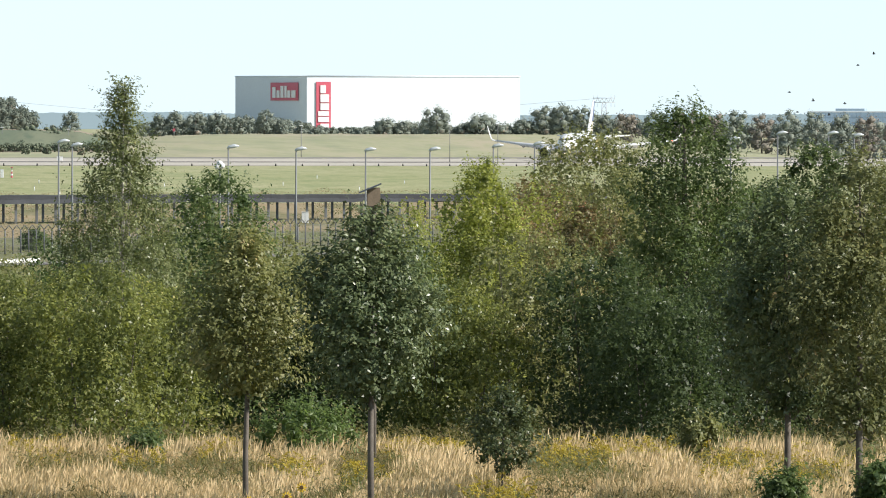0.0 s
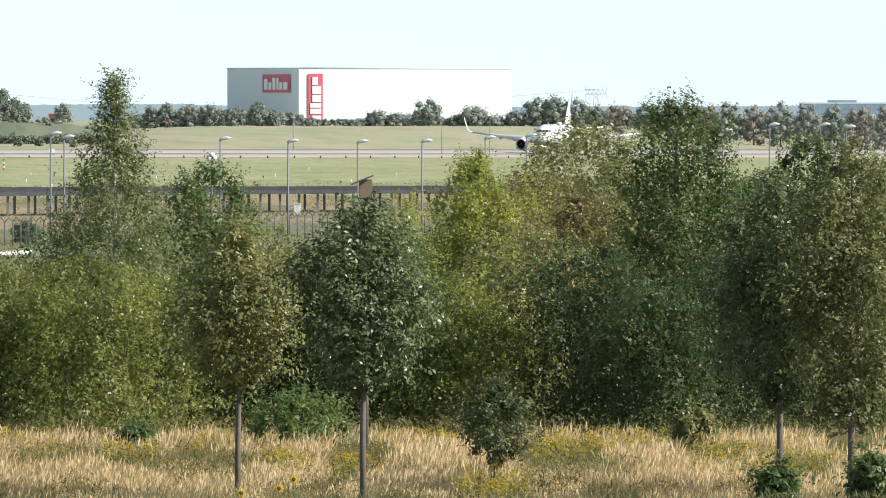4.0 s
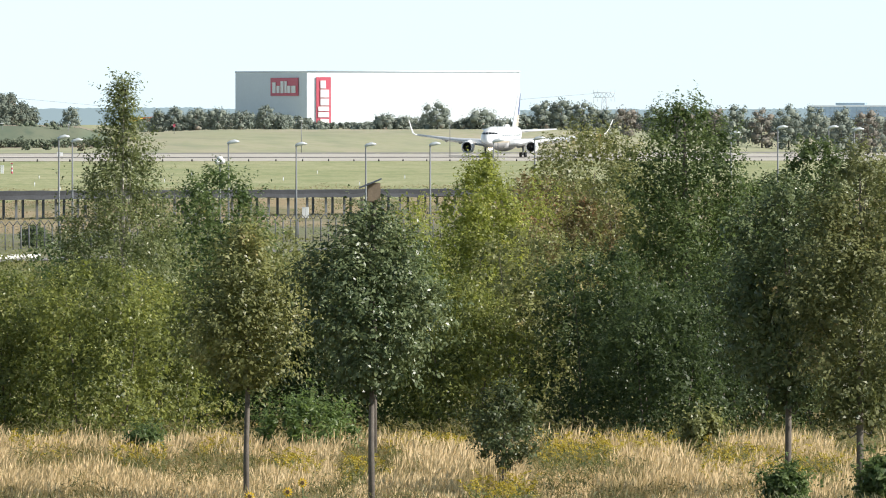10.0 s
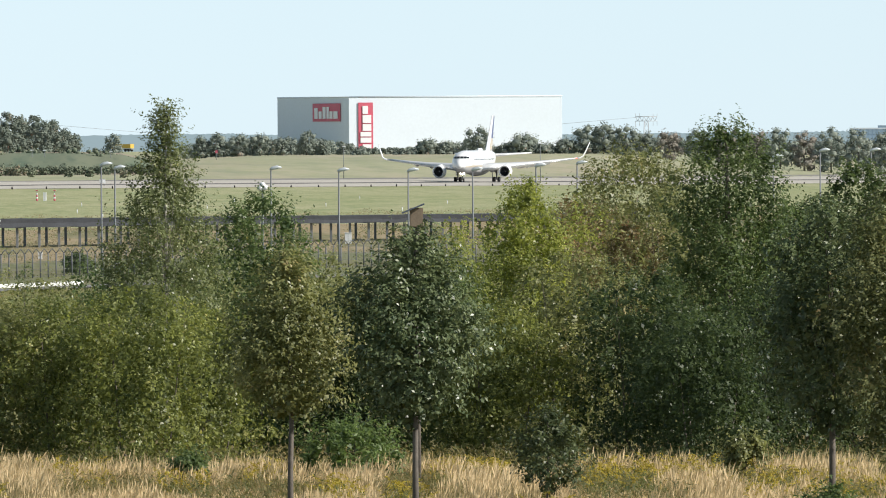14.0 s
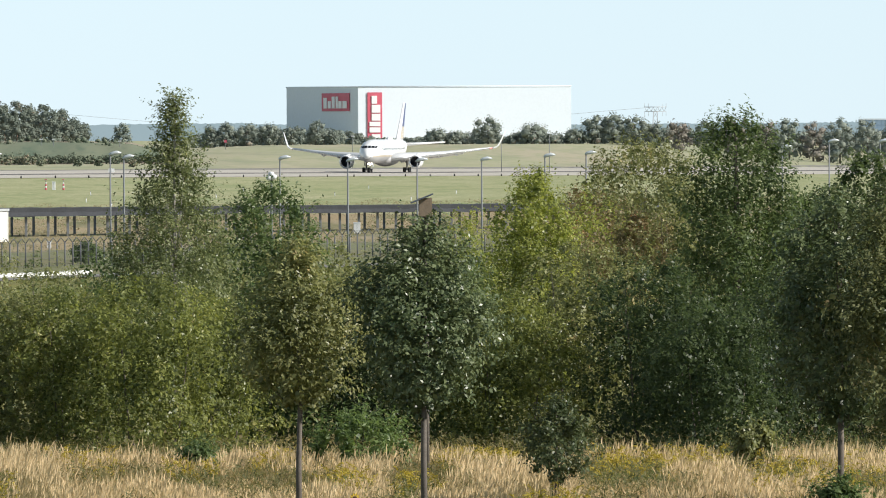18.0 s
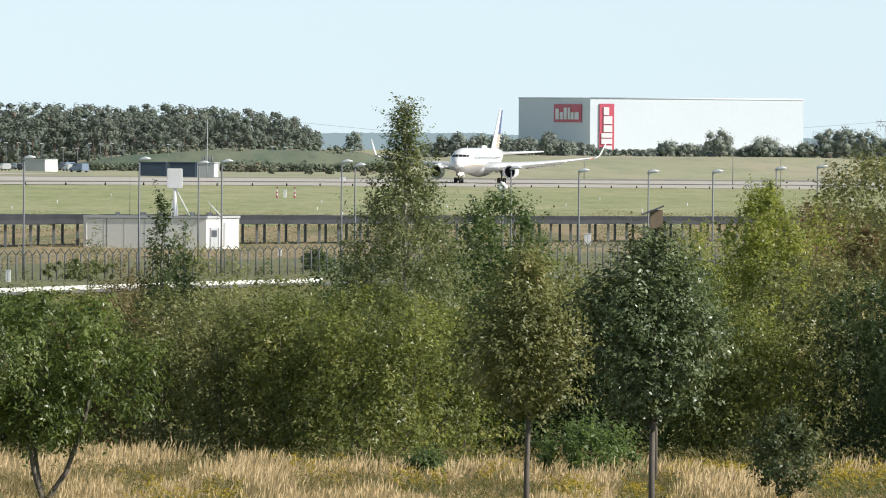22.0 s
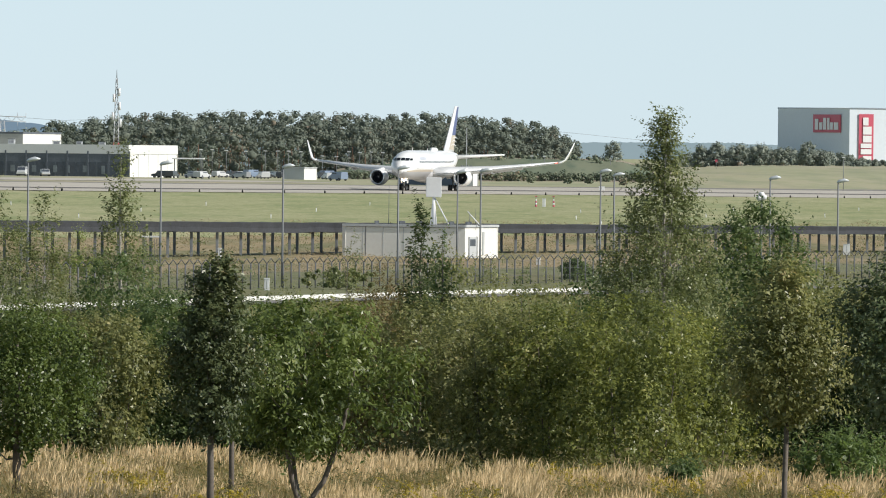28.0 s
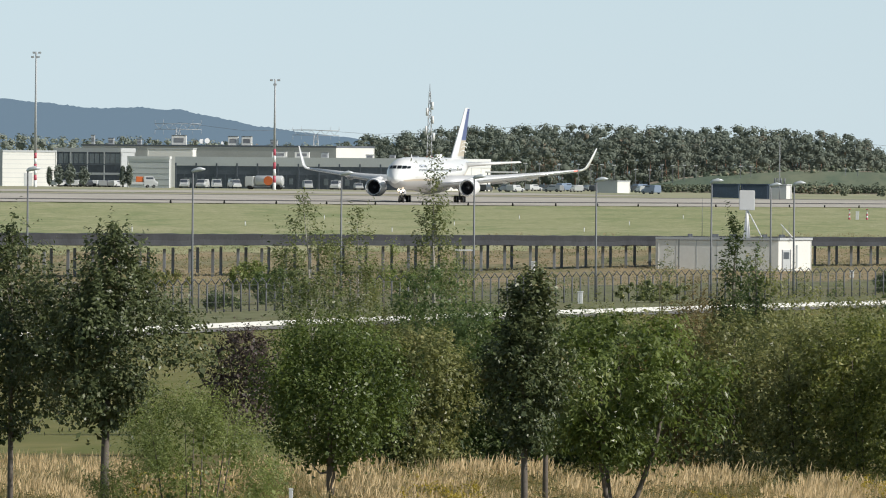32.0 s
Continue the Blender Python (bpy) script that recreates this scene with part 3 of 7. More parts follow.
grow("elder_shrub", "leafy green shrub among the dry grass", "shrub", -80, 238, 288, 372, 92, L_BRIGHT, 0.11, 1700, "bush", 0.015, stems=5, slim=0.34, base=395, limbs=0, upward=1.4, shoot=0.5, core=0.3, shell=0.1)
grow("elder_shrub", "leafy green shrub among the dry grass", "shrub", -365, 236, 330, 372, 35, L_MID, 0.08, 500, "bush", 0.012, stems=4, base=395, limbs=0)
grow("elder_shrub", "leafy green shrub at the foot of a tree", "shrub", 770, 210, 405, 470, 45, L_MID, 0.09, 700, "bush", 0.012, stems=4, base=485, limbs=0)
grow("elder_shrub", "leafy green shrub at the meadow edge", "shrub", 940, 212, 380, 470, 55, L_MID, 0.09, 900, "bush", 0.012, stems=4, base=485, limbs=0)
grow("elder_shrub", "leafy green shrub at the foot of a tree", "shrub", 620, 240, 300, 360, 40, L_OLIVE, 0.08, 600, "bush", 0.012, stems=4, base=390, limbs=0)

grow("birch", "tall slender birch with a white trunk", "tree", -404, 300, -290, 250, 168, L_BIRCH, 0.085, 27000, "spire", 0.05, bark=BIRCH_BARK, sprigs=260, airy=0.5, core=0.1, upward=0.4, shoot=0.42, limbs=30, boughs=130, shell=0.1, puff=0.95)
grow("birch", "thin young birch with sparse leaves", "tree", -1575, 330, -152, 200, 80, L_BIRCH, 0.09, 5200, "egg", 0.04, bark=BIRCH_BARK, lean=-0.06, core=0, shell=0.1, shoot=0.5, upward=0.8, limbs=14, boughs=40)
grow("birch", "thin young birch with sparse leaves", "tree", -1500, 335, -134, 200, 52, L_BIRCH, 0.09, 3400, "egg", 0.025, bark=BIRCH_BARK, core=0, shell=0.1, shoot=0.5, upward=0.8, limbs=9, boughs=30)
grow("birch", "thin young birch with sparse leaves", "tree", -1366, 330, -214, 220, 88, L_BIRCH, 0.09, 7000, "spire", 0.04, bark=BIRCH_BARK, core=0, shell=0.1, shoot=0.55, upward=0.8, limbs=16, boughs=46)
grow("alder", "narrow green tree in the hedge", "tree", -238, 305, -134, 300, 102, L_MID, 0.085, 9500, "dome", 0.06, core=1.0, upward=0.8, boughs=60)
grow("maple", "tall dark green tree with reaching top shoots", "tree", 592, 296, -252, 330, 138, L_MAPLE, 0.09, 21000, "crownlet", 0.13, shoot=0.5, upward=1.0, sprigs=160, core=0.8, boughs=96, airy=0.5, shell=0.35)
grow("poplar", "yellowish green poplar in the hedge", "tree", 232, 320, -152, 270, 84, L_YELLOW, 0.09, 10000, "dome", 0.08, sprigs=90, upward=0.9, airy=0.5, core=1.0, boughs=64, shell=0.35)
grow("ash", "tall olive and rusty tree behind the hedge", "tree", 428, 340, -212, 270, 138, L_OLIVE, 0.09, 17000, "dome", 0.1, sprigs=90, upward=0.9, airy=0.4, core=1.0, boughs=86, shell=0.35)
grow("ash", "rusty olive tree behind the hedge", "tree", 418, 325, -75, 270, 70, L_RUST, 0.085, 5500, "dome", 0.06, sprigs=60, upward=0.9, airy=0.5, core=0.8, boughs=40, shell=0.3)
grow("ash", "young yellow-green ash behind the hedge", "tree", 335, 332, -105, 270, 85, L_YELLOW, 0.085, 6500, "dome", 0.05, sprigs=120, upward=1.2, shoot=0.5, airy=0.5, core=0.7, boughs=44, shell=0.2)
grow("maple", "dark round tree behind the hedge", "tree", 825, 330, -182, 270, 88, L_MAPLE, 0.095, 9000, "dome", 0.1, airy=0.5, core=1.0, boughs=60)
grow("maple", "olive round tree behind the hedge", "tree", 985, 332, -160, 270, 130, L_OLIVE, 0.095, 9500, "dome", 0.1, airy=0.5, core=1.0, boughs=60)
grow("maple", "dark leafy tree behind the hedge", "tree", 712, 325, -118, 270, 120, L_MAPLE, 0.095, 9000, "dome", 0.1, airy=0.5, core=1.0, boughs=60)
# out of view to the east, added to cast shade on the hedge
grow("maple", "dark leafy tree added out of view to shade the hedge", "tree", 1110, 330, -165, 270, 120, L_DARK, 0.12, 5000, "dome", 0.1, airy=0.5, core=1.0, boughs=50)
grow("pear_tree", "upright pear tree with sparse glossy leaves", "tree", -834, 300, -112, 220, 66, L_DARK, 0.095, 3000, "cone", 0.05, core=0.05, shell=0.0, upward=1.2, shoot=0.5, boughs=30)
grow("pear_tree", "young upright pear tree with sparse leaves", "tree", -796, 302, -70, 220, 50, L_MID, 0.095, 1800, "cone", 0.035, core=0.05, shell=0.0, upward=1.2, shoot=0.5, boughs=24)

# the hedge: front and back rows of shrubs
HEDGE = "shrubs of the hedge"
for u, d, top, bot, half, mat, n, lab in (
        (-590, 285, 62, 345, 125, L_HEDGE, 6500, "yellow-green shrub in the hedge"),
        (-450, 283, 48, 340, 130, L_HEDGE, 7000, "yellow-green shrub in the hedge"),
        (-330, 288, 85, 340, 90, L_HEDGE, 5000, "yellow-green shrub in the hedge"),
        (-215, 290, 30, 340, 105, L_MID, 6000, "dense green shrub in the hedge"),
        (-80, 290, 55, 340, 110, L_DARK, 6500, "dark green shrub in the hedge"),
        (60, 290, 20, 340, 115, L_MID, 6500, "dense green shrub in the hedge"),
        (180, 288, 80, 338, 125, L_HEDGE, 7500, "yellow-green shrub in the hedge"),
        (320, 290, -20, 340, 125, L_OLIVE, 7500, "olive shrub in the hedge"),
        (440, 286, 20, 340, 115, L_DARK, 7500, "dark green shrub in the hedge"),
        (550, 280, 95, 335, 115, L_DARK, 7500, "dark green shrub in the hedge"),
        (690, 284, 40, 318, 120, L_DARK, 7500, "dark green shrub in the hedge"),
        (830, 286, 20, 315, 120, L_DARK, 7500, "dark green shrub in the hedge"),
        (970, 288, 10, 330, 120, L_OLIVE, 6500, "olive shrub in the hedge"),
        # next two, mostly out of view, are added to shade the hedge's end
        (1100, 286, 10, 330, 120, L_DARK, 5000, "dark green shrub in the hedge"),
        (1240, 286, 15, 330, 120, L_DARK, 5000, "dark green shrub in the hedge"),
        (-700, 286, 70, 335, 115, L_OLIVE, 6500, "olive shrub in the hedge"),
        (-820, 288, 60, 335, 115, L_OLIVE, 6500, "browning shrub in the hedge"),
        (-930, 290, 75, 330, 100, L_RUST, 5500, "rusty shrub in the hedge"),
        (-1060, 292, 90, 325, 105, L_DARK, 5500, "dark green shrub in the hedge"),
        (-1180, 292, 90, 325, 105, L_DARK, 5500, "dark green shrub in the hedge"),
        (-1290, 292, 50, 325, 95, L_MID, 5500, "dense green shrub in the hedge"),
        (-1390, 290, 80, 325, 90, L_OLIVE, 5000, "olive shrub in the hedge"),
        (-1470, 290, 110, 325, 80, L_DARK, 4000, "dark green shrub in the hedge"),
        (-1698, 296, 106, 230, 62, L_PURPLE, 3500, "purple-brown shrub on the slope"),
        (-500, 320, 12, 300, 105, L_MID, 4500, "green shrub behind the hedge"),
        (-620, 320, 34, 300, 105, L_OLIVE, 4500, "olive shrub behind the hedge"),
        (-770, 318, 0, 300, 105, L_OLIVE, 4500, "olive shrub behind the hedge"),
        (-880, 318, 42, 300, 90, L_RUST, 4000, "rusty shrub behind the hedge"),
        (-330, 325, -10, 300, 95, L_MID, 4500, "green shrub behind the hedge"),
        (-130, 325, 0, 300, 95, L_OLIVE, 4500, "olive shrub behind the hedge"),
        (130, 325, -60, 300, 110, L_YELLOW, 5500, "yellow-green shrub behind the hedge"),
        (320, 330, -100, 300, 110, L_RUST, 6000, "rusty shrub behind the hedge"),
        (480, 325, -100, 300, 100, L_OLIVE, 6000, "olive shrub behind the hedge"),
        (-1000, 322, 60, 300, 95, L_OLIVE, 4000, "olive shrub behind the hedge"),
        (-1130, 322, 70, 300, 95, L_MID, 4000, "green shrub behind the hedge"),
        (-1260, 325, 60, 300, 90, L_MID, 4500, "green shrub behind the hedge"),
        (-1370, 325, -10, 300, 80, L_MID, 4500, "green shrub behind the hedge"),
        (-1480, 325, 40, 300, 80, L_OLIVE, 3000, "sparse olive shrub behind the hedge"),
        (-1580, 325, 60, 280, 75, L_BIRCH, 2000, "sparse shrub under the birches"),
        (-1540, 335, -45, 250, 70, L_BIRCH, 1500, "tall sparse shrub below the fence"),
        (-1440, 338, -50, 250, 60, L_WILLOW, 1300, "tall sparse shrub below the fence"),
        (-1320, 338, -50, 250, 60, L_BIRCH, 1500, "tall sparse shrub below the fence"),
        (-1070, 330, 35, 260, 60, L_OLIVE, 1500, "sparse olive shrub below the fence"),
        (-905, 332, 12, 260, 55, L_RUST, 1500, "sparse rusty shrub below the fence"),
        (-715, 332, 0, 260, 60, L_BIRCH, 1600, "sparse yellowing shrub below the fence"),
        (-650, 332, 18, 260, 45, L_MID, 1200, "sparse green shrub below the fence"),
        (-950, 335, -45, 250, 50, L_BIRCH, 900, "tall sparse shrub below the fence"),
        (-790, 335, -20, 250, 60, L_OLIVE, 1300, "tall sparse shrub below the fence")):
    sparse = "sparse" in lab
    if d < 295:
        d *= 0.915
    grow("hedge_shrub", lab, "shrub", u, d, top - (10 if d < 295 else 28), bot + 30, half * (0.95 if sparse else 1.12), mat, 0.07 if sparse else 0.082, n * (1.7 if sparse else 1.1 if d < 295 else 0.7), "egg" if sparse else "dome", 0.03, stems=3, group=HEDGE, limbs=0, slim=0.45,
         sprigs=50, core=0 if sparse else 0.9 if d < 295 else 0.6, upward=0.9 if sparse else 0.6, shoot=0.34, shell=0.1 if sparse else 0.6, boughs=30 if sparse else 40, spread=0.42 if sparse else 0.4)


# ---- dry meadow grass ----
def meadow_grass():
    """Stalks and seed heads, thinned and coloured by patches; goldenrod and low weeds between them."""
    n = 165000
    u = rng.uniform(-2200, 960, n)
    far_edge = 243 + 15 * np.clip((-u - 500) / 500, 0, 1)
    d = 192 + (far_edge - 192) * rng.random(n)
    a = u / F
    patch = np.array([noise.noise((x * 0.006, y * 0.09, 0.3)) for x, y in zip(u, d)])
    drift = np.array([noise.noise((x * 0.009 + 5, y * 0.11, 2.7)) for x, y in zip(u, d)])
    tall = np.where(drift > 0.04, 0.5, 1.0) * np.clip(0.84 + 0.22 * patch + rng.normal(0, 0.10, n), 0.35, 1.2) * (0.55 + 0.45 * np.clip((d - 208) / 25, 0, 1))
    p = np.stack([d * np.sin(a), d * np.cos(a), land(u, d)], 1)
    bend = rng.normal(0, 0.15, (n, 2)) + np.array([0.10, 0])
    tip = p + np.stack([bend[:, 0] * tall, bend[:, 1] * tall, tall], 1)
    mid = p * 0.22 + tip * 0.78 - np.stack([bend[:, 0] * tall * 0.12, 0 * tall, 0 * tall], 1)
    turn = rng.uniform(0, np.pi, n)
    flat = np.stack([np.cos(turn), np.sin(turn), 0 * turn], 1)
    w = rng.uniform(0.006, 0.011, n)[:, None] * flat
    stalk = np.stack([p - w, p + w, mid * 0.85 + tip * 0.15], 1).reshape(-1, 3)
    hw = rng.uniform(0.007, 0.016, n)[:, None] * flat[:, [1, 0, 2]]
    q = mid * 0.5 + tip * 0.5
    band = np.clip((d - 210 - 14 * patch) / 9, 0.2, 1.0)
    some = ((patch < 0.2) | (rng.random(n) < 0.3)) & (rng.random(n) < band)
    head = np.stack([mid, q + hw, tip, q - hw], 1)[some].reshape(-1, 3)
    STALK = leaf_material("grass_stalk", (0.185, 0.165, 0.075), (0.45, 0.345, 0.180), through_=0.3, clump=0.25, gloss=0.7)
    HEADS = leaf_material("grass_head", (0.54, 0.405, 0.22), (0.82, 0.63, 0.375), through_=0.3, clump=0.3, gloss=0.7)
    ob = thing("meadow_grass", Matrix(), "tall dry tawny grass with pale seed heads", "grass", kind="stuff")
    part("stalks", soup("stalks", stalk, 3, STALK), STALK, ob)
    part("seed_heads", soup("seed_heads", head, 4, HEADS), HEADS, ob)
    # low weeds in drifts, thickest along the foot of the hedge
    n = 170000
    u = rng.uniform(-2200, 960, n)
    d = rng.uniform(192, 262, n)
    drift = np.array([noise.noise((x * 0.009 + 5, y * 0.11, 2.7)) for x, y in zip(u, d)])
    foot = 238 + 15 * np.clip((-u - 500) / 500, 0, 1)
    keep = (drift > 0.05) | (d < 203) | ((d < 216) & (drift > -0.12)) | ((d > foot) & (u > -1650))
    u, d, foot = u[keep], d[keep], foot[keep]
    z = land(u, d) + rng.random(len(u)) ** 0.8 * np.where(d > foot, 0.75, 0.85) * (0.45 + 0.55 * np.clip((d - 203) / 20, 0, 1))
    pts = np.stack([d * np.sin(u / F), d * np.cos(u / F), z], 1)
    up = np.tile(np.array([[0.1, 0.0, 0.6]]), (len(u), 1))
    WEEDS = leaf_material("goldenrod_and_weeds", (0.085, 0.105, 0.042), (0.27, 0.225, 0.095), (0.42, 0.31, 0.12), through_=0.4, clump=0.16, gloss=0.6)
    ob = thing("meadow_weeds", Matrix(), "drifts of green and ochre weeds in the dry grass", "weeds", kind="stuff")
    part("weed_leaves", leaves("weeds", pts, up, 0.13, WEEDS, -1.6, 0.17), WEEDS, ob)


meadow_grass()


def fore_grass():
    """Fine grey-green grass along the near edge of the meadow."""
    n = 60000
    u = rng.uniform(-2200, 960, n)
    d = 190 + 20 * rng.random(n) ** 1.1
    tall = np.clip(rng.normal(0.5, 0.14, n), 0.15, 0.9)
    z = land(u, d) + tall * rng.random(n) ** 0.5
    pts = np.stack([d * np.sin(u / F), d * np.cos(u / F), z], 1)
    MAT = leaf_material("grey_green_grass", (0.13, 0.155, 0.075), (0.30, 0.285, 0.17), (0.36, 0.27, 0.19), through_=0.35, clump=0.3, gloss=0.7)
    ob = thing("near_grass", Matrix(), "fine grey-green grass along the meadow edge", "grass", kind="stuff")
    part("blades", leaves("blades", pts, np.tile(np.array([[0.1, -0.4, 0.2]]), (n, 1)), 0.2, MAT, -3.0, 0.06), MAT, ob)


def goldenrod():
    """Stands of goldenrod with ochre plumes at the foot of the hedge and in the grass."""
    GREEN = leaf_material("goldenrod_leaf", (0.09, 0.12, 0.04), (0.20, 0.22, 0.075), through_=0.35, gloss=0.6)
    PLUME = leaf_material("goldenrod_plume", (0.30, 0.24, 0.045), (0.55, 0.43, 0.08), through_=0.35, gloss=0.7)
    ob = thing("goldenrod", Matrix(), "goldenrod with ochre plumes among the dry grass", "weeds", kind="stuff")
    low, high = [], []
    for u0, u1, d0, d1, n in ((60, 200, 238, 243, 130), (-265, -185, 236, 242, 60), (330, 560, 232, 243, 200), (-420, -330, 232, 236, 45), (-20, 60, 222, 228, 40), (-140, -60, 222, 232, 50), (600, 900, 222, 240, 170), (-900, -700, 215, 230, 70),
                              (-1420, -1280, 226, 242, 140), (-1900, -1700, 232, 246, 90), (-1250, -1150, 214, 222, 50), (200, 320, 206, 216, 60), (-620, -500, 236, 246, 60)):
        for k in range(n):
            u, d = rng.uniform(u0, u1), rng.uniform(d0, d1)
            h = rng.uniform(0.55, 1.0)
            p = np.array([d * math.sin(u / F), d * math.cos(u / F), float(land(u, d))])
            lean = rng.normal(0, 0.1, 2)
            q = rng.random(34)[:, None]
            low.append(p + np.concatenate([lean * q * h + rng.normal(0, 0.05, (34, 2)), q * h * 0.85], 1))
            q = rng.random(30)[:, None]
            bow = np.array([rng.choice([-1, 1]) * 0.14, rng.normal(0, 0.05)])
            high.append(p + np.concatenate([lean * h + bow * q * q + rng.normal(0, 0.025, (30, 2)), h * 0.78 + 0.26 * q - 0.08 * q * q], 1))
    for name, pts, size, mat, slim in (("leaves", low, 0.09, GREEN, 0.25), ("plumes", high, 0.05, PLUME, 0.45)):
        pts = np.concatenate(pts)
        part(name, leaves(name, pts, np.tile(np.array([[0.1, -0.2, 0.4]]), (len(pts), 1)), size, mat, 0.0, slim), mat, ob)


def sunflowers():
    """A few small sunflowers standing in the near grass."""
    STEM = material("flower_stem", (0.12, 0.17, 0.06), 0.7, vary=0.2)
    PETAL = material("sunflower_petal", (0.85, 0.55, 0.03), 0.6, vary=0.15)
    HEART = material("sunflower_heart", (0.14, 0.08, 0.03), 0.9, vary=0.3)
    for u, v, d in ((-87, 428, 204), (-113, 444, 203), (-180, 452, 203)):
        p = spot(u, d)
        h = level(v, d) - p.z
        ob = thing("sunflower", Matrix.Translation(p), "small yellow sunflower in the grass", "flower", "sunflowers")
        bm = bmesh.new()
        tube(bm, [(0, 0, -0.05), (0.02, 0, h * 0.6), (0, -0.02, h)], [0.012, 0.01, 0.008], 6)
        part("stem", bm, STEM, ob)
        bm = bmesh.new()
        tube(bm, [(0, -0.02, h), (0, -0.045, h)], [0.035, 0.028], 12)
        part("heart", bm, HEART, ob)
        for k in range(10):
            a = 2 * math.pi * k / 10
            e = Vector((math.cos(a), 0, math.sin(a)))
            s_ = Vector((-math.sin(a), 0, math.cos(a))) * 0.018
            c = Vector((0, -0.03, h))
            bm = bmesh.new()
            bm.faces.new([bm.verts.new(x) for x in (c + e * 0.03, c + e * 0.06 + s_, c + e * 0.095 + Vector((0, 0.01, 0)), c + e * 0.06 - s_)])
            part("petal", bm, PETAL, ob)
        for k in range(4):
            z = h * (0.35 + 0.14 * k)
            a = k * 2.3
            bm = bmesh.new()
            e = Vector((math.cos(a), math.sin(a) * 0.6, -0.25)) * 0.13
            s_ = Vector((-e.y, e.x, 0.03)) * 0.4
            c = Vector((0.01, 0, z))
            bm.faces.new([bm.verts.new(x) for x in (c, c + e * 0.5 + s_, c + e, c + e * 0.5 - s_)])
            part("leaf", bm, STEM, ob)


fore_grass()
goldenrod()
sunflowers()


def verge_herbage():
    """Tufts of dry and green herbage about the fence and the gallery, and mottled turf beyond."""
    DRY = leaf_material("dry_herbage", (0.21, 0.19, 0.10), (0.37, 0.31, 0.19), (0.46, 0.39, 0.26), through_=0.3, clump=0.05, gloss=0.8)
    GREEN = leaf_material("green_herbage", (0.07, 0.11, 0.035), (0.19, 0.21, 0.08), through_=0.3, clump=0.08, gloss=0.7)
    ob = thing("verge_herbage", Matrix(), "tufts of dry and green herbage round the fence", "weeds", kind="stuff")
    for name, mat, n, lo, hi, seed, cut in (("dry_tufts", DRY, 80000, 960, 1330, 1.0, -0.1), ("green_tufts", GREEN, 45000, 890, 1250, 9.0, 0.12)):
        u = rng.uniform(-2350, 700, n)
        d = lo + (hi - lo) * rng.random(n) + 300 * (u + 1800) / 2500
        k = np.array([noise.noise((x * 0.012 + seed, y * 0.02, seed)) for x, y in zip(u, d)])
        u, d, k = u[k > cut], d[k > cut], k[k > cut]
        z = land(u, d) + rng.random(len(u)) * (0.25 + 1.1 * np.clip(k, 0, 0.7))
        pts = np.stack([d * np.sin(u / F), d * np.cos(u / F), z], 1)
        part(name, leaves(name, pts, np.tile(np.array([[0.1, -0.2, 0.5]]), (len(u), 1)), 0.26, mat, 0.0, 0.3), mat, ob)


verge_herbage()


# ---- perimeter: kerb wall, fence, lamps, netted gallery ----
def fence():
    ob = thing("perimeter_fence", Matrix(), "grey steel mesh security fence with forked post tops", "fence")
    bm = bmesh.new()
    tube(bm, [(0, 0, -0.2), (0, 0, 2.1)], [0.06, 0.06], 6)
    post = mesh_of(bm, "post")
    FENCE_GREY = material("weathered_fence_steel", (0.14, 0.145, 0.15), 0.8, vary=0.2, scale=1, per="object")
    post.materials.append(FENCE_GREY)
    bm = bmesh.new()
    tube(bm, [(0, 0, 2.06), (-0.34, 0.0, 2.5)], [0.045, 0.036], 5)
    tube(bm, [(0, 0, 2.06), (0.34, 0.0, 2.5)], [0.045, 0.036], 5)
    arm = mesh_of(bm, "fork")
    arm.materials.append(FENCE_GREY)
    us = []
    u = -2300.0
    while u < 350:
        us.append(u)
        u += 15.5 - 2.5 * (u + 2300) / 2600
    pts = [spot(u, line_distance(u, 880, 1190)) for u in us]
    for p in pts:
        b = part("post", post, None, ob)
        b.location = p
        f = part("fork", arm, None, b)
    bm = bmesh.new()
    for p, q in zip(pts, pts[1:]):
        for h in (0.15, 0.75, 1.35, 2.0):
            tube(bm, [p + Vector((0, 0, h)), q + Vector((0, 0, h))], [0.012, 0.012], 4, caps=False)
        for k in range(1, 8):
            x = p.lerp(q, k / 8)
            tube(bm, [x + Vector((0, 0, 0.1)), x + Vector((0, 0, 2.0))], [0.005, 0.005], 3, caps=False)
    part("wire_mesh", bm, FENCE_GREY, ob)


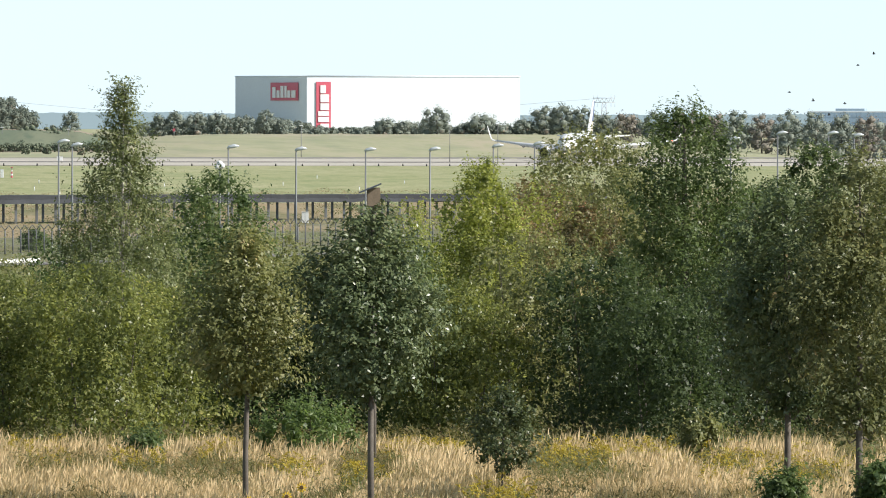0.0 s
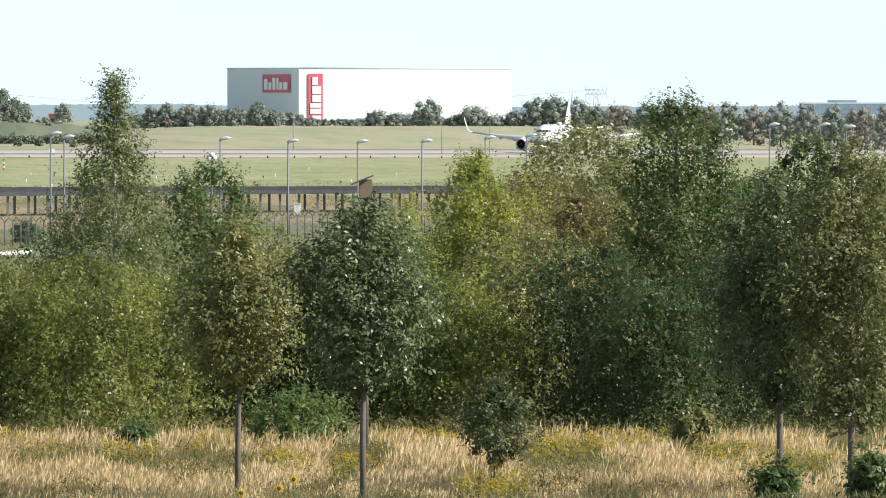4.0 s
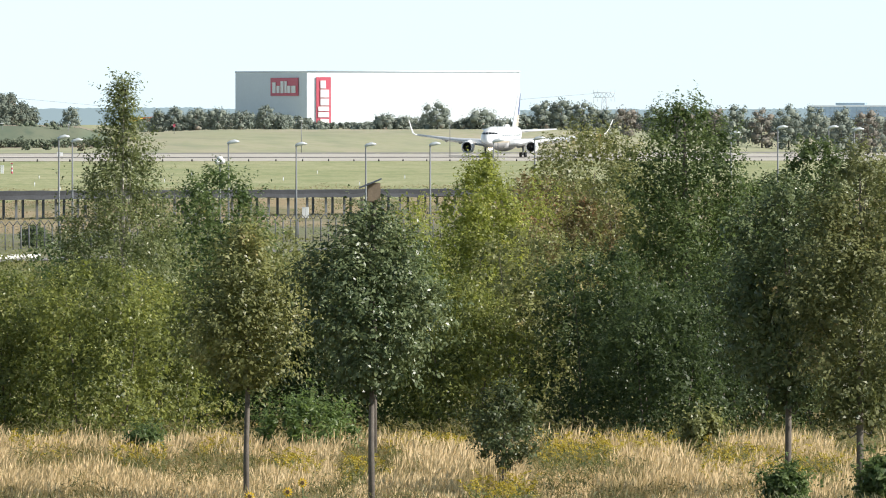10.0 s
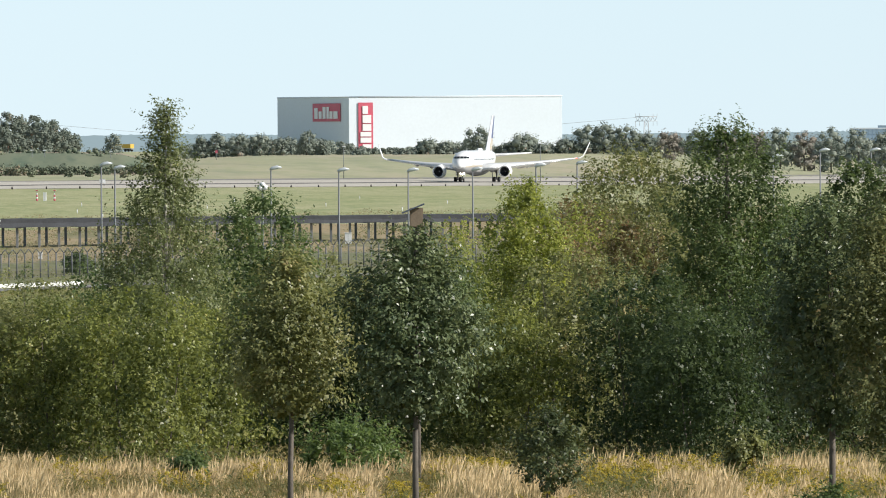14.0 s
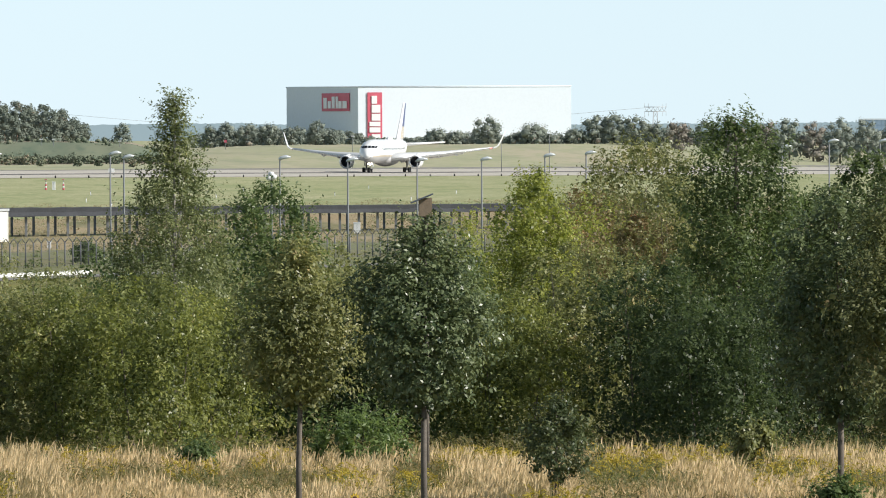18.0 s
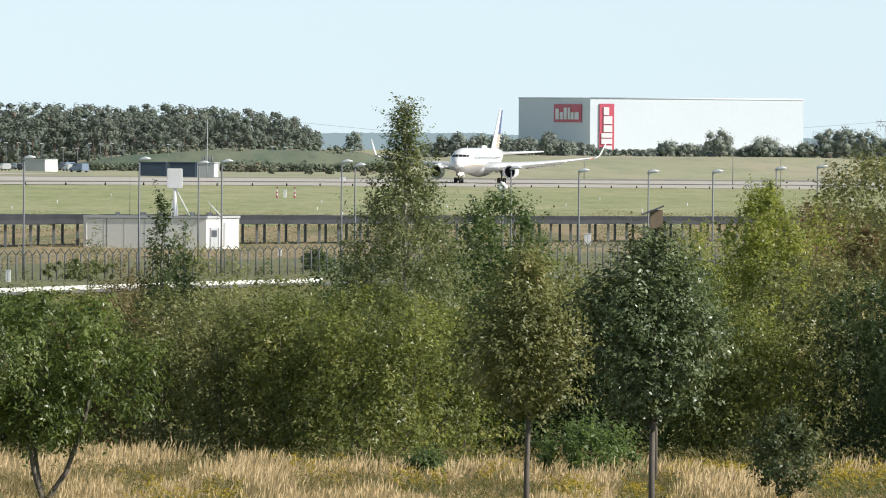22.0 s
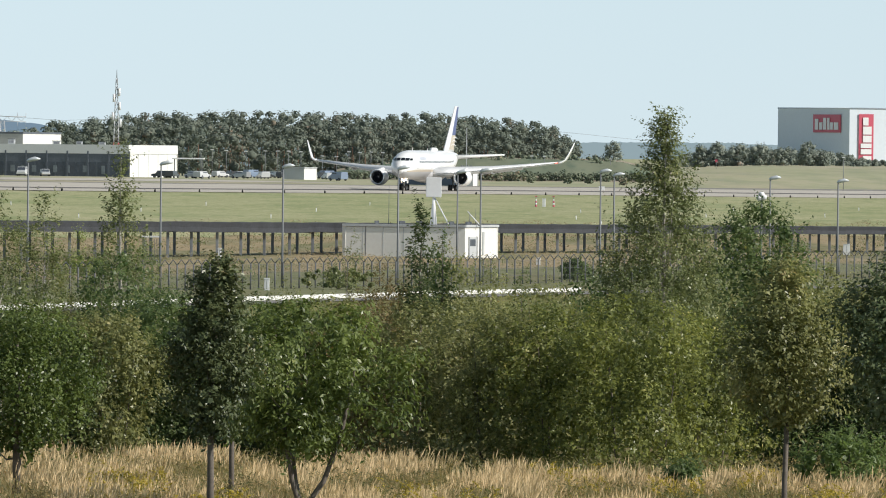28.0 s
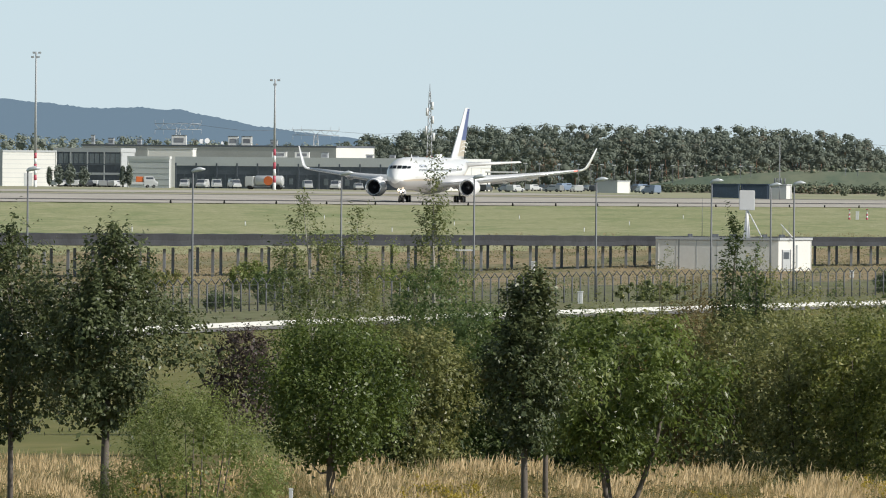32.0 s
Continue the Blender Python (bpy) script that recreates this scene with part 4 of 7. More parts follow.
def gallery():
    """A long low frame on two rows of posts under dark netting."""
    ob = thing("netted_gallery", Matrix(), "long low post gallery covered with dark netting", "shelter")
    bm = box(-0.13, 0.13, -0.13, 0.13, -0.2, 2.6, 0.02)
    post = mesh_of(bm, "post")
    post.materials.append(DARK_STEEL)
    us = [-2400.0]
    while us[-1] < 420:
        us.append(us[-1] + float(np.interp(us[-1], [-1100, -580, -200], [43, 36, 33])))
    us = np.array(us)
    for back in (0, 1):
        for i, u in enumerate(us):
            uu = u + 13 * back + rng.uniform(-2.0, 2.0)
            d = line_distance(uu, 1095, 1325) + 9 * back
            p = spot(uu, d)
            b = part("post", post, None, ob)
            b.location = p
    for back, name in ((0, "net_front"), (1, "net_back")):
        bm = bmesh.new()
        prev = None
        for u in np.arange(-2420, 440, 18.5):
            d = line_distance(u, 1093, 1323) + 10 * back
            p = spot(u, d)
            sag = rng.uniform(-0.05, 0.05)
            hi = level(-84 - 6 * (u + 1800) / 1700, d) + rng.uniform(-0.03, 0.03)
            lo = hi - 1.0 + 0.3 * (u + 1800) / 2200 + sag
            ring = [bm.verts.new((p.x, p.y, lo)), bm.verts.new((p.x, p.y + 0.25, (lo + hi) / 2 + sag)), bm.verts.new((p.x, p.y + 0.1, hi)),
                    bm.verts.new((p.x, p.y + 8.5 * (1 - back) + 0.3, hi + 0.02))]
            if prev:
                for k in range(3):
                    bm.faces.new((prev[k], ring[k], ring[k + 1], prev[k + 1]))
            prev = ring
        part(name, bm, NET, ob)


def lamps():
    LAMP = material("lamp_head", (0.62, 0.66, 0.68), 0.4, 0.2, vary=0.1)
    group = "street lamps along the perimeter road"
    for u, top, d, side in ((-2085, -197, 905, 1), (-1793, -198, 925, 1), (-1530, -194, 945, 1), (-1295, -190, 962, 1), (-1079, -187, 980, 1),
                            (-875, -186, 998, 1), (-729, -183, 1012, 1), (-517, -184, 1030, 1), (-493, -178, 1050, 1), (-770, -180, 1085, 1),
                            (-217, -175, 1052, 1), (-97, -171, 1065, 1), (26, -170, 1075, 1), (140, -171, 1085, 1), (252, -177, 1095, 1), (325, -181, 1105, 1),
                            (672, -190, 1130, 1), (755, -200, 1140, 1), (845, -200, 1145, 1), (890, -196, 1150, 1)):
        p = spot(u, d)
        h = level(top, d) - p.z
        ob = thing("street_lamp", Matrix.Translation(p), "tall grey steel street lamp with a flat head", "street lamp", group)
        bm = bmesh.new()
        tube(bm, [(0, 0, -0.2), (0, 0, h * 0.25), (0, 0, h - 0.12)], [0.11, 0.09, 0.06], 8)
        part("pole", bm, STEEL, ob)
        bm = bmesh.new()
        tube(bm, [(-0.1, 0, h - 0.14), (0.1, 0, h - 0.02), (0.55, 0, h + 0.08), (0.95, 0, h + 0.06)], [0.08, 0.15, 0.17, 0.05], 8)
        part("lamp_head", bm, LAMP, ob)


def kerb_wall():
    bm = bmesh.new()
    prev = None
    for u in np.arange(-2350, -530, 25.0):
        d = line_distance(u, 790, 1140)
        p = spot(u, d)
        ring = [bm.verts.new(p + Vector(o)) for o in ((0, 0, -0.2), (0, 0, 0.28), (0.05, 0.3, 0.31), (0, 0.4, -0.2))]
        if prev:
            for k in range(3):
                bm.faces.new((prev[k], ring[k], ring[k + 1], prev[k + 1]))
        prev = ring
    tagged(part("barrier_wall", bm, WHITE_WALL), "low white concrete barrier along the perimeter road", "barrier")


fence()
gallery()
lamps()
kerb_wall()


# ---- warehouse on the skyline ----
def warehouse():
    d = 4600.0
    s = F / d
    g = level(-195, d)
    c = spot(-78, d)
    c.z = g
    ob = thing("warehouse", Matrix.Translation(c), "huge windowless white warehouse with red signs", "warehouse")
    top = level(-300, d) - g
    left = Vector((-129 / s, 55.0, 0))
    right = Vector((379 / s, 30.0, 0))
    back = left + right

    def wall(name, a, b, mat, lab=""):
        bm = bmesh.new()
        t = Vector((-(b - a).y, (b - a).x, 0)).normalized() * 0.4
        vs = [bm.verts.new(v) for v in (a, b, b + t, a + t)]
        f = bm.faces.new(vs)
        r = bmesh.ops.extrude_face_region(bm, geom=[f])
        bmesh.ops.translate(bm, vec=(0, 0, top), verts=[v for v in r["geom"] if isinstance(v, bmesh.types.BMVert)])
        bmesh.ops.recalc_face_normals(bm, faces=bm.faces)
        return part(name, bm, mat, ob, lab)
    z = Vector((0, 0, 0))
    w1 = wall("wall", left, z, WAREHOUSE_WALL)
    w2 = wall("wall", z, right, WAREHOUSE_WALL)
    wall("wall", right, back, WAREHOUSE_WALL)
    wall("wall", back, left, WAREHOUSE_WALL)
    bm = bmesh.new()
    bm.faces.new([bm.verts.new(v + Vector((0, 0, top - 0.5))) for v in (z, right, back, left)])
    part("roof", bm, GREY_WALL, ob)
    for a, b, w in ((left, z, w1), (z, right, w2)):
        bm = bmesh.new()
        tube(bm, [a + Vector((0, 0, top)), b + Vector((0, 0, top))], [0.3, 0.3], 6)
        part("parapet", bm, WAREHOUSE_WALL, ob)

    def plate(name, a, b, f0, f1, v0, v1, mat, out, parent=None, lab=""):
        n = Vector(((b - a).y, -(b - a).x, 0)).normalized() * out
        p, q = a.lerp(b, f0) + n, a.lerp(b, f1) + n
        z0, z1 = level(v0, d) - g, level(v1, d) - g
        bm = bmesh.new()
        n2 = n.normalized() * -0.25
        f = bm.faces.new([bm.verts.new(v) for v in (p + Vector((0, 0, z0)), q + Vector((0, 0, z0)), q + Vector((0, 0, z1)), p + Vector((0, 0, z1)))])
        r = bmesh.ops.extrude_face_region(bm, geom=[f])
        bmesh.ops.translate(bm, vec=n2, verts=[v for v in r["geom"] if isinstance(v, bmesh.types.BMVert)])
        bmesh.ops.recalc_face_normals(bm, faces=bm.faces)
        return part(name, bm, mat, parent or ob, lab)
    s1 = plate("sign", left, z, 0.51, 0.89, -257, -289, RED, 0.5, None, "red sign board with white bars")
    for f0, f1, v0, v1 in ((0.545, 0.59, -262, -281), (0.605, 0.645, -262, -275), (0.66, 0.70, -262, -283), (0.715, 0.745, -262, -283), (0.755, 0.795, -262, -275), (0.81, 0.865, -262, -275)):
        plate("sign_bar", left, z, f0, f1, v0, v1, SIGN_WHITE, 0.85, s1)
    s2 = plate("sign", z, right, 0.042, 0.11, -195, -290, RED, 0.5, None, "tall red sign board with white bars")
    for v0, v1, f0, f1 in ((-270, -284, 0.06, 0.085), (-254, -268, 0.06, 0.10), (-240, -252, 0.06, 0.10), (-230, -238, 0.05, 0.10), (-219, -228, 0.05, 0.10), (-203, -216, 0.06, 0.10)):
        plate("sign_bar", z, right, f0, f1, v0, v1, SIGN_WHITE, 0.85, s2)


warehouse()


# ---- far woods ----
def far_wood(name, label, trees, mat, leaf, per, bark, category="forest"):
    """Far trees: crowns of uneven clumps with a ragged fringe of leaves, on slim trunks."""
    ob = thing(name, Matrix(), label, category, kind="stuff")
    pts, outs, heads, sizes = [], [], [], []
    bm = bmesh.new()
    for u, d, top, wide in trees:
        p = spot(u, d)
        h = max(level(top, d) - p.z, 2.0)
        c = 9
        ch, ct = np.linspace(0.12, 0.97, c) ** 0.8, np.arange(c) * 2.4 + rng.uniform(0, 6)
        cr = wide * np.sqrt(np.clip(1 - (1.7 * ch - 0.85) ** 2, 0.03, 1)) * rng.uniform(0.3, 0.85, c)
        rad = np.minimum(wide * rng.uniform(0.34, 0.58, c), h * 0.3)
        cen = np.stack([p.x + cr * np.cos(ct), p.y + cr * np.sin(ct), p.z + h * ch - rad * 0.7], 1)
        cen[:, 2] = np.maximum(cen[:, 2], p.z + 0.4 * rad)
        i = rng.integers(0, c, per)
        ball = rng.normal(size=(per, 3))
        ball /= np.linalg.norm(ball, axis=1)[:, None]
        ball[:, 2] = np.abs(ball[:, 2]) * np.where(rng.random(per) < 0.8, 1, -1)
        q = cen[i] + ball * (rad[i] * rng.uniform(0.65, 1.2, per))[:, None] * np.array([1, 1, 0.8])
        q[:, 2] = np.maximum(q[:, 2], p.z + 0.1)
        pts.append(q)
        outs.append(ball)
        heads.append(cen)
        sizes.append(rad)
        tube(bm, [(p.x, p.y, p.z - 0.5), (p.x + rng.normal(0, 0.4), p.y, p.z + h * 0.6)], [0.2, 0.1], 5)
    part("crowns", clumps_mesh(name, np.concatenate(heads), np.concatenate(sizes) * 0.62, mat, CLUMP_ROUGH, 0.6), mat, ob)
    part("fringe", leaves(name, np.concatenate(pts), np.concatenate(outs), leaf, mat, 0.2, 0.75, 0.28), mat, ob)
    part("trunks", bm, bark, ob)


def far_tree(u, d, top, half, mat, group):
    """One broad tree on the far rise: trunk, clumped crown and its fringe."""
    m = facing(u, d)
    ob = thing("far_tree", m, "broad hazy tree on the far rise", "tree", group)
    h = max(level(top, d) - m.translation.z, 2.0)
    r = half * d / F
    c = 16
    ch, ct = np.linspace(0.2, 1.0, c), np.arange(c) * 2.4 + rng.uniform(0, 6)
    cr = r * np.sqrt(np.clip(1 - (1.5 * ch - 0.75) ** 2, 0.03, 1)) * rng.uniform(0.35, 0.85, c)
    rad = r * rng.uniform(0.26, 0.44, c)
    cen = np.stack([cr * np.cos(ct), cr * np.sin(ct), h * ch - rad * 0.8], 1)
    k = 900
    i = rng.integers(0, c, k)
    ball = rng.normal(size=(k, 3))
    ball /= np.linalg.norm(ball, axis=1)[:, None]
    hearts = clumps_mesh("crown", cen, rad * 0.7, mat, CLUMP_FINE, 0.55)
    fringe = leaves("fringe", cen[i] + ball * (rad[i] * rng.uniform(0.75, 1.3, k))[:, None], ball, 0.6, mat, 0.2, 0.7, 0.35)
    bm = bmesh.new()
    bm.from_mesh(hearts)
    bm.from_mesh(fringe)
    part("crown", bm, mat, ob)
    bm = bmesh.new()
    tube(bm, [(0, 0, -0.5), (rng.normal(0, 0.2), 0, h * 0.3), (rng.normal(0, 0.3), 0, h * 0.7)], [0.32, 0.26, 0.1], 7)
    part("trunk", bm, BARK, ob)
    return ob


def skyline(u0, u1, step, d0, d1, tops, wide):
    """Trees between two bearings; tops gives the outline as (u, v) pairs."""
    out = []
    u = u0
    us_, vs_ = [t[0] for t in tops], [t[1] for t in tops]
    while u < u1:
        out.append((u, rng.uniform(d0, d1), float(np.interp(u, us_, vs_)) + rng.uniform(-3, 6), wide * rng.uniform(0.7, 1.3)))
        u += step * rng.uniform(0.6, 1.4)
    return out


PINES = [(-1560, -241), (-1500, -261), (-1380, -276), (-1200, -286), (-1000, -284), (-800, -287), (-700, -278), (-640, -274), (-590, -261), (-560, -231)]
trees = []
for d0, d1, low in ((3150, 3250, 22), (3250, 3350, 8), (3350, 3500, 0)):
    trees += [(u, d, v + low, w) for u, d, v, w in skyline(-1560, -565, 17, d0, d1, PINES, 4.0)]
far_wood("pine_forest", "dark pine forest on the far side of the airfield", trees, L_PINE_HAZED, 0.68, 560, PINE_BARK)
far_wood("far_wood", "bluish low woods in the distance behind the hangars", skyline(-2500, -1400, 14, 3900, 4300, [(-2500, -262), (-2000, -258), (-1500, -245)], 4.5), L_FAR_HAZED, 1.0, 200, BARK, "wood")
BANK = [(-985, -178), (-930, -188), (-860, -197), (-800, -200), (-740, -204), (-640, -204), (-560, -203), (-480, -200), (-440, -190), (-405, -170)]


def embankment():
    """A grassed bank with a level top beyond the runway, dry growth along its toe."""
    GREEN = ground_material("bank_grass", ((0.14, 0.18, 0.125), (0.05, 0.45, 0.6, (0.22, 0.235, 0.16)), (0.25, 0.5, 0.7, (0.10, 0.14, 0.10))))
    DRY = ground_material("dry_toe", ((0.33, 0.28, 0.215), (0.06, 0.45, 0.6, (0.25, 0.25, 0.17)), (0.4, 0.5, 0.7, (0.38, 0.31, 0.25))))
    ob = thing("embankment", Matrix(), "long green embankment with a dry grassy toe", "embankment", kind="structure")
    us = np.arange(-985, -400, 6.0)
    crest = np.interp(us, [q[0] for q in BANK], [q[1] for q in BANK])
    rings = []
    for u, v in zip(us, crest):
        wob = 4 * noise.noise((u * 0.02, 0.0, 5.0))
        z = level(v, 2910)
        foot, toe = spot(u, 2830 + wob), spot(u, 2862 + wob)
        top = spot(u, 2910 + wob)
        top.z = max(z, float(land(u, 2910)) + 0.05)
        toe.z += 0.22 * (top.z - toe.z)
        shoulder = spot(u, 2925)
        shoulder.z = top.z + 0.1
        back = spot(u, 3300)
        back.z = max(top.z + 0.1, float(land(u, 3300)) + 0.05)
        end = spot(u, 3330)
        rings.append((foot, toe, top, shoulder, back, end))
    for name, k0, k1, mat in (("toe", 0, 1, DRY), ("slope", 1, 3, GREEN), ("top", 3, 5, DRY)):
        bm = bmesh.new()
        rows_ = [[bm.verts.new(p) for p in r[k0:k1 + 1]] for r in rings]
        for p, q in zip(rows_, rows_[1:]):
            for k in range(len(p) - 1):
                bm.faces.new((p[k], q[k], q[k + 1], p[k + 1])).smooth = True
        bmesh.ops.recalc_face_normals(bm, faces=bm.faces)
        part(name, bm, mat, ob)


def causeway():
    """A raised grassy causeway that carries the far track."""
    ob = thing("causeway", Matrix(), "low grassy causeway on the far rise", "embankment", kind="structure")
    bm = bmesh.new()
    prev = None
    for u in np.arange(-960, -230, 10.0):
        z = level(-206, 4412) - 0.02
        ring = []
        for d, up in ((4380, None), (4400, z), (4424, z), (4445, None)):
            p = spot(u, d)
            if up is not None:
                p.z = max(up, p.z + 0.1)
            ring.append(bm.verts.new(p))
        if prev:
            for k in range(3):
                bm.faces.new((prev[k], ring[k], ring[k + 1], prev[k + 1]))
        prev = ring
    bmesh.ops.recalc_face_normals(bm, faces=bm.faces)
    part("bank", bm, FAR_FIELD, ob)


embankment()
causeway()
scrub = []
for d0, d1, step, wide, tops in ((2828, 2845, 9, 1.7, ((-960, -167), (-800, -172), (-640, -176), (-500, -172), (-420, -166))), (2850, 2880, 16, 2.0, ((-900, -178), (-700, -186), (-500, -184), (-440, -176))),
                                 (2905, 2925, 15, 2.2, ((-960, -196), (-800, -213), (-640, -217), (-500, -213), (-430, -192))), (2700, 2760, 60, 1.2, ((-640, -168), (-420, -165)))):
    scrub += skyline(tops[0][0], tops[-1][0], step, d0, d1, tops, wide)
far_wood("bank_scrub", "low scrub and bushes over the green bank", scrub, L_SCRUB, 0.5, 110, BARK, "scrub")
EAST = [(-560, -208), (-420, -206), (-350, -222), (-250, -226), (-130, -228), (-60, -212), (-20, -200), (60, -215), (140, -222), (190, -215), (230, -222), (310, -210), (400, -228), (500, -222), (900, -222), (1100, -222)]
far_wood("far_wood", "hazy row of broad trees on the far rise", skyline(-365, 1100, 17, 3800, 4100, EAST, 4.2) + skyline(-365, 1100, 22, 4050, 4300, EAST, 4.6), L_FAR_HAZED, 0.8, 300, BARK, "wood")


# ---- buildings and masts ----
def corner_frame(u, d, left, right, a_left=22.0, a_right=60.0):
    """The near corner of a building and the run of its two visible sides, which span left and right in bearing."""
    s = F / d
    l = Vector((-left / s, left / s * math.tan(radians(a_left)), 0))
    r = Vector((right / s, right / s * math.tan(radians(a_right)), 0))
    return l, r


def slab(bm, a, b, z0, z1, out, thick):
    """A flat board on the line a-b, standing proud by out on the eye's side."""
    n = Vector(((b - a).y, -(b - a).x, 0)).normalized()
    p, q = a + n * out, b + n * out
    vs = [bm.verts.new(v) for v in (p + Vector((0, 0, z0)), q + Vector((0, 0, z0)), q + Vector((0, 0, z1)), p + Vector((0, 0, z1)))]
    f = bm.faces.new(vs)
    r = bmesh.ops.extrude_face_region(bm, geom=[f])
    bmesh.ops.translate(bm, vec=n * -thick, verts=[v for v in r["geom"] if isinstance(v, bmesh.types.BMVert)])
    bmesh.ops.recalc_face_normals(bm, faces=bm.faces)
    return bm


def building(name, label, u, d, left, right, top, base, m_left, m_right, a_left=22.0, a_right=60.0, category="building", roof=None, rim=0.35):
    """A box building seen over its near corner: four walls, a roof and an edge along it."""
    l, r = corner_frame(u, d, left, right, a_left, a_right)
    c = spot(u, d, base)
    ob = thing(name, Matrix.Translation(c), label, category)
    h = level(top, d) - c.z
    z = Vector()
    low = min(0.0, float(land(u, d)) - c.z, float(land(u - left, d)) - c.z) - 0.5
    for a, b, m in ((l, z, m_left), (z, r, m_right), (r, r + l, m_right), (r + l, l, m_left)):
        part("wall", slab(bmesh.new(), a, b, low, h, 0, 0.3), m, ob)
    bm = bmesh.new()
    f = bm.faces.new([bm.verts.new(v + Vector((0, 0, h - 0.25))) for v in (z, r, r + l, l)])
    e = bmesh.ops.extrude_face_region(bm, geom=[f])
    bmesh.ops.translate(bm, vec=(0, 0, 0.2), verts=[v for v in e["geom"] if isinstance(v, bmesh.types.BMVert)])
    part("roof", bm, roof or GREY_WALL, ob)
    for a, b in ((l, z), (z, r)):
        part("roof_edge", slab(bmesh.new(), a, b, h - rim, h + 0.08, 0.12, 0.45), roof or GREY_WALL, ob)
    return ob, l, r, h


def radar_hut():
    d = 1160.0
    ob, l, r, h = building("equipment_hut", "white flat-roofed equipment hut inside the fence", -756, d, 219, 53, -85, -26, WHITE_WALL, WHITE_WALL, 9, 72, "hut", rim=0.16)
    z = Vector()
    for k in range(1, 6):
        f = k / 6
        part("panel_joint", slab(bmesh.new(), l.lerp(z, f) - l.normalized() * 0.03, l.lerp(z, f) + l.normalized() * 0.03, 0.1, h - 0.2, 0.015, 0.03), GREY_WALL, ob)
    part("downpipe", slab(bmesh.new(), l.lerp(z, 0.19) - l.normalized() * 0.05, l.lerp(z, 0.19) + l.normalized() * 0.05, 0.1, h, 0.09, 0.1), DARK_STEEL, ob)
    door = part("door", slab(bmesh.new(), r * 0.12, r * 0.34, 0.1, 2.1, 0.05, 0.08), GREY_WALL, ob, "grey steel door")
    part("door_frame", slab(bmesh.new(), r * 0.10, r * 0.12, 0.1, 2.15, 0.08, 0.1), DARK_STEEL, door)
    part("door_frame", slab(bmesh.new(), r * 0.34, r * 0.36, 0.1, 2.15, 0.08, 0.1), DARK_STEEL, door)
    part("window", slab(bmesh.new(), r * 0.14, r * 0.30, 1.25, 1.9, 0.075, 0.05), GLASS_DARK, door)
    part("cable_duct", slab(bmesh.new(), r * 0.52, r * 0.56, 0.4, 2.6, 0.1, 0.12), GREY_WALL, ob)
    base = ob.matrix_world.translation
    top = base.z + h
    for f, w, dep in ((0.17, 0.45, 0.4), (0.37, 0.75, 0.5), (0.52, 0.7, 0.5), (0.78, 0.5, 0.4), (0.92, 0.6, 0.5)):
        p = base + l.lerp(z, f) + r * 0.4
        u_ob = thing("air_conditioner", Matrix.Translation((p.x, p.y, top)), "grey boxed air conditioner on the hut roof", "air conditioner", "roof units of the hut")
        part("casing", box(-w / 2, w / 2, -dep / 2, dep / 2, 0.0, 0.38, 0.03), STEEL, u_ob)
        bm = bmesh.new()
        tube(bm, [(0, -dep / 2 - 0.01, 0.2), (0, -dep / 2 - 0.03, 0.2)], [0.14, 0.14], 14)
        part("fan_grille", bm, DARK_STEEL, u_ob)
    p = base + l.lerp(z, 0.62) + r * 0.45
    an = thing("radar_aerial", Matrix.Translation((p.x, p.y, top)), "white flat radar panel on a tripod mast", "radar")
    for x0, x1 in ((-0.3, -0.06), (0.28, 0.06), (1.5, 0.12)):
        bm = bmesh.new()
        tube(bm, [(x0, 0, 0), (x1, 0, 2.6)], [0.06, 0.05], 8)
        part("leg", bm, SIGN_WHITE, an)
    bm = bmesh.new()
    tube(bm, [(0, 0.1, 0), (0, 0.05, 2.8)], [0.2, 0.13], 10)
    part("mast", bm, SIGN_WHITE, an)
    part("panel", box(-0.76, 0.74, -0.2, 0.12, 2.7, 4.62, 0.05), SIGN_WHITE, an)
    part("back_box", box(-0.4, 0.4, 0.12, 0.5, 3.1, 4.2, 0.04), STEEL, an)
    for f, hh in ((0.24, 3.9), (0.95, 1.7), (0.9, 1.2)):
        p = base + l.lerp(z, f) + r * 0.5
        a = thing("whip_aerial", Matrix.Translation((p.x, p.y, top)), "thin whip aerial on the hut roof", "aerial", "aerials on the hut")
        bm = bmesh.new()
        tube(bm, [(0, 0, 0), (0, 0, hh)], [0.035, 0.012], 6)
        part("rod", bm, STEEL, a)
        part("foot", box(-0.12, 0.12, -0.12, 0.12, 0, 0.1, 0.02), STEEL, a)
    p = base + r * 0.3
    b = thing("roof_boom", Matrix.Translation((p.x, p.y, top)), "slanting white boom on the hut roof", "boom")
    bm = bmesh.new()
    tube(bm, [(0.45, 0, 0.05), (-0.75, 0, 1.4)], [0.06, 0.045], 8)
    part("arm", bm, SIGN_WHITE, b)
    part("foot", box(0.3, 0.6, -0.12, 0.12, 0, 0.12, 0.02), STEEL, b)


def facade(ob, l, z0, z1, count, mat, out=0.06, width=0.6, f0=0.0, f1=1.0, name="window"):
    """Panes or panels along the left side of a building."""
    step = (f1 - f0) / count
    for k in range(count):
        a, b = l * (1 - f0 - step * k), l * (1 - f0 - step * (k + width))
        part(name, slab(bmesh.new(), a, b, z0, z1, out, 0.05), mat, ob)


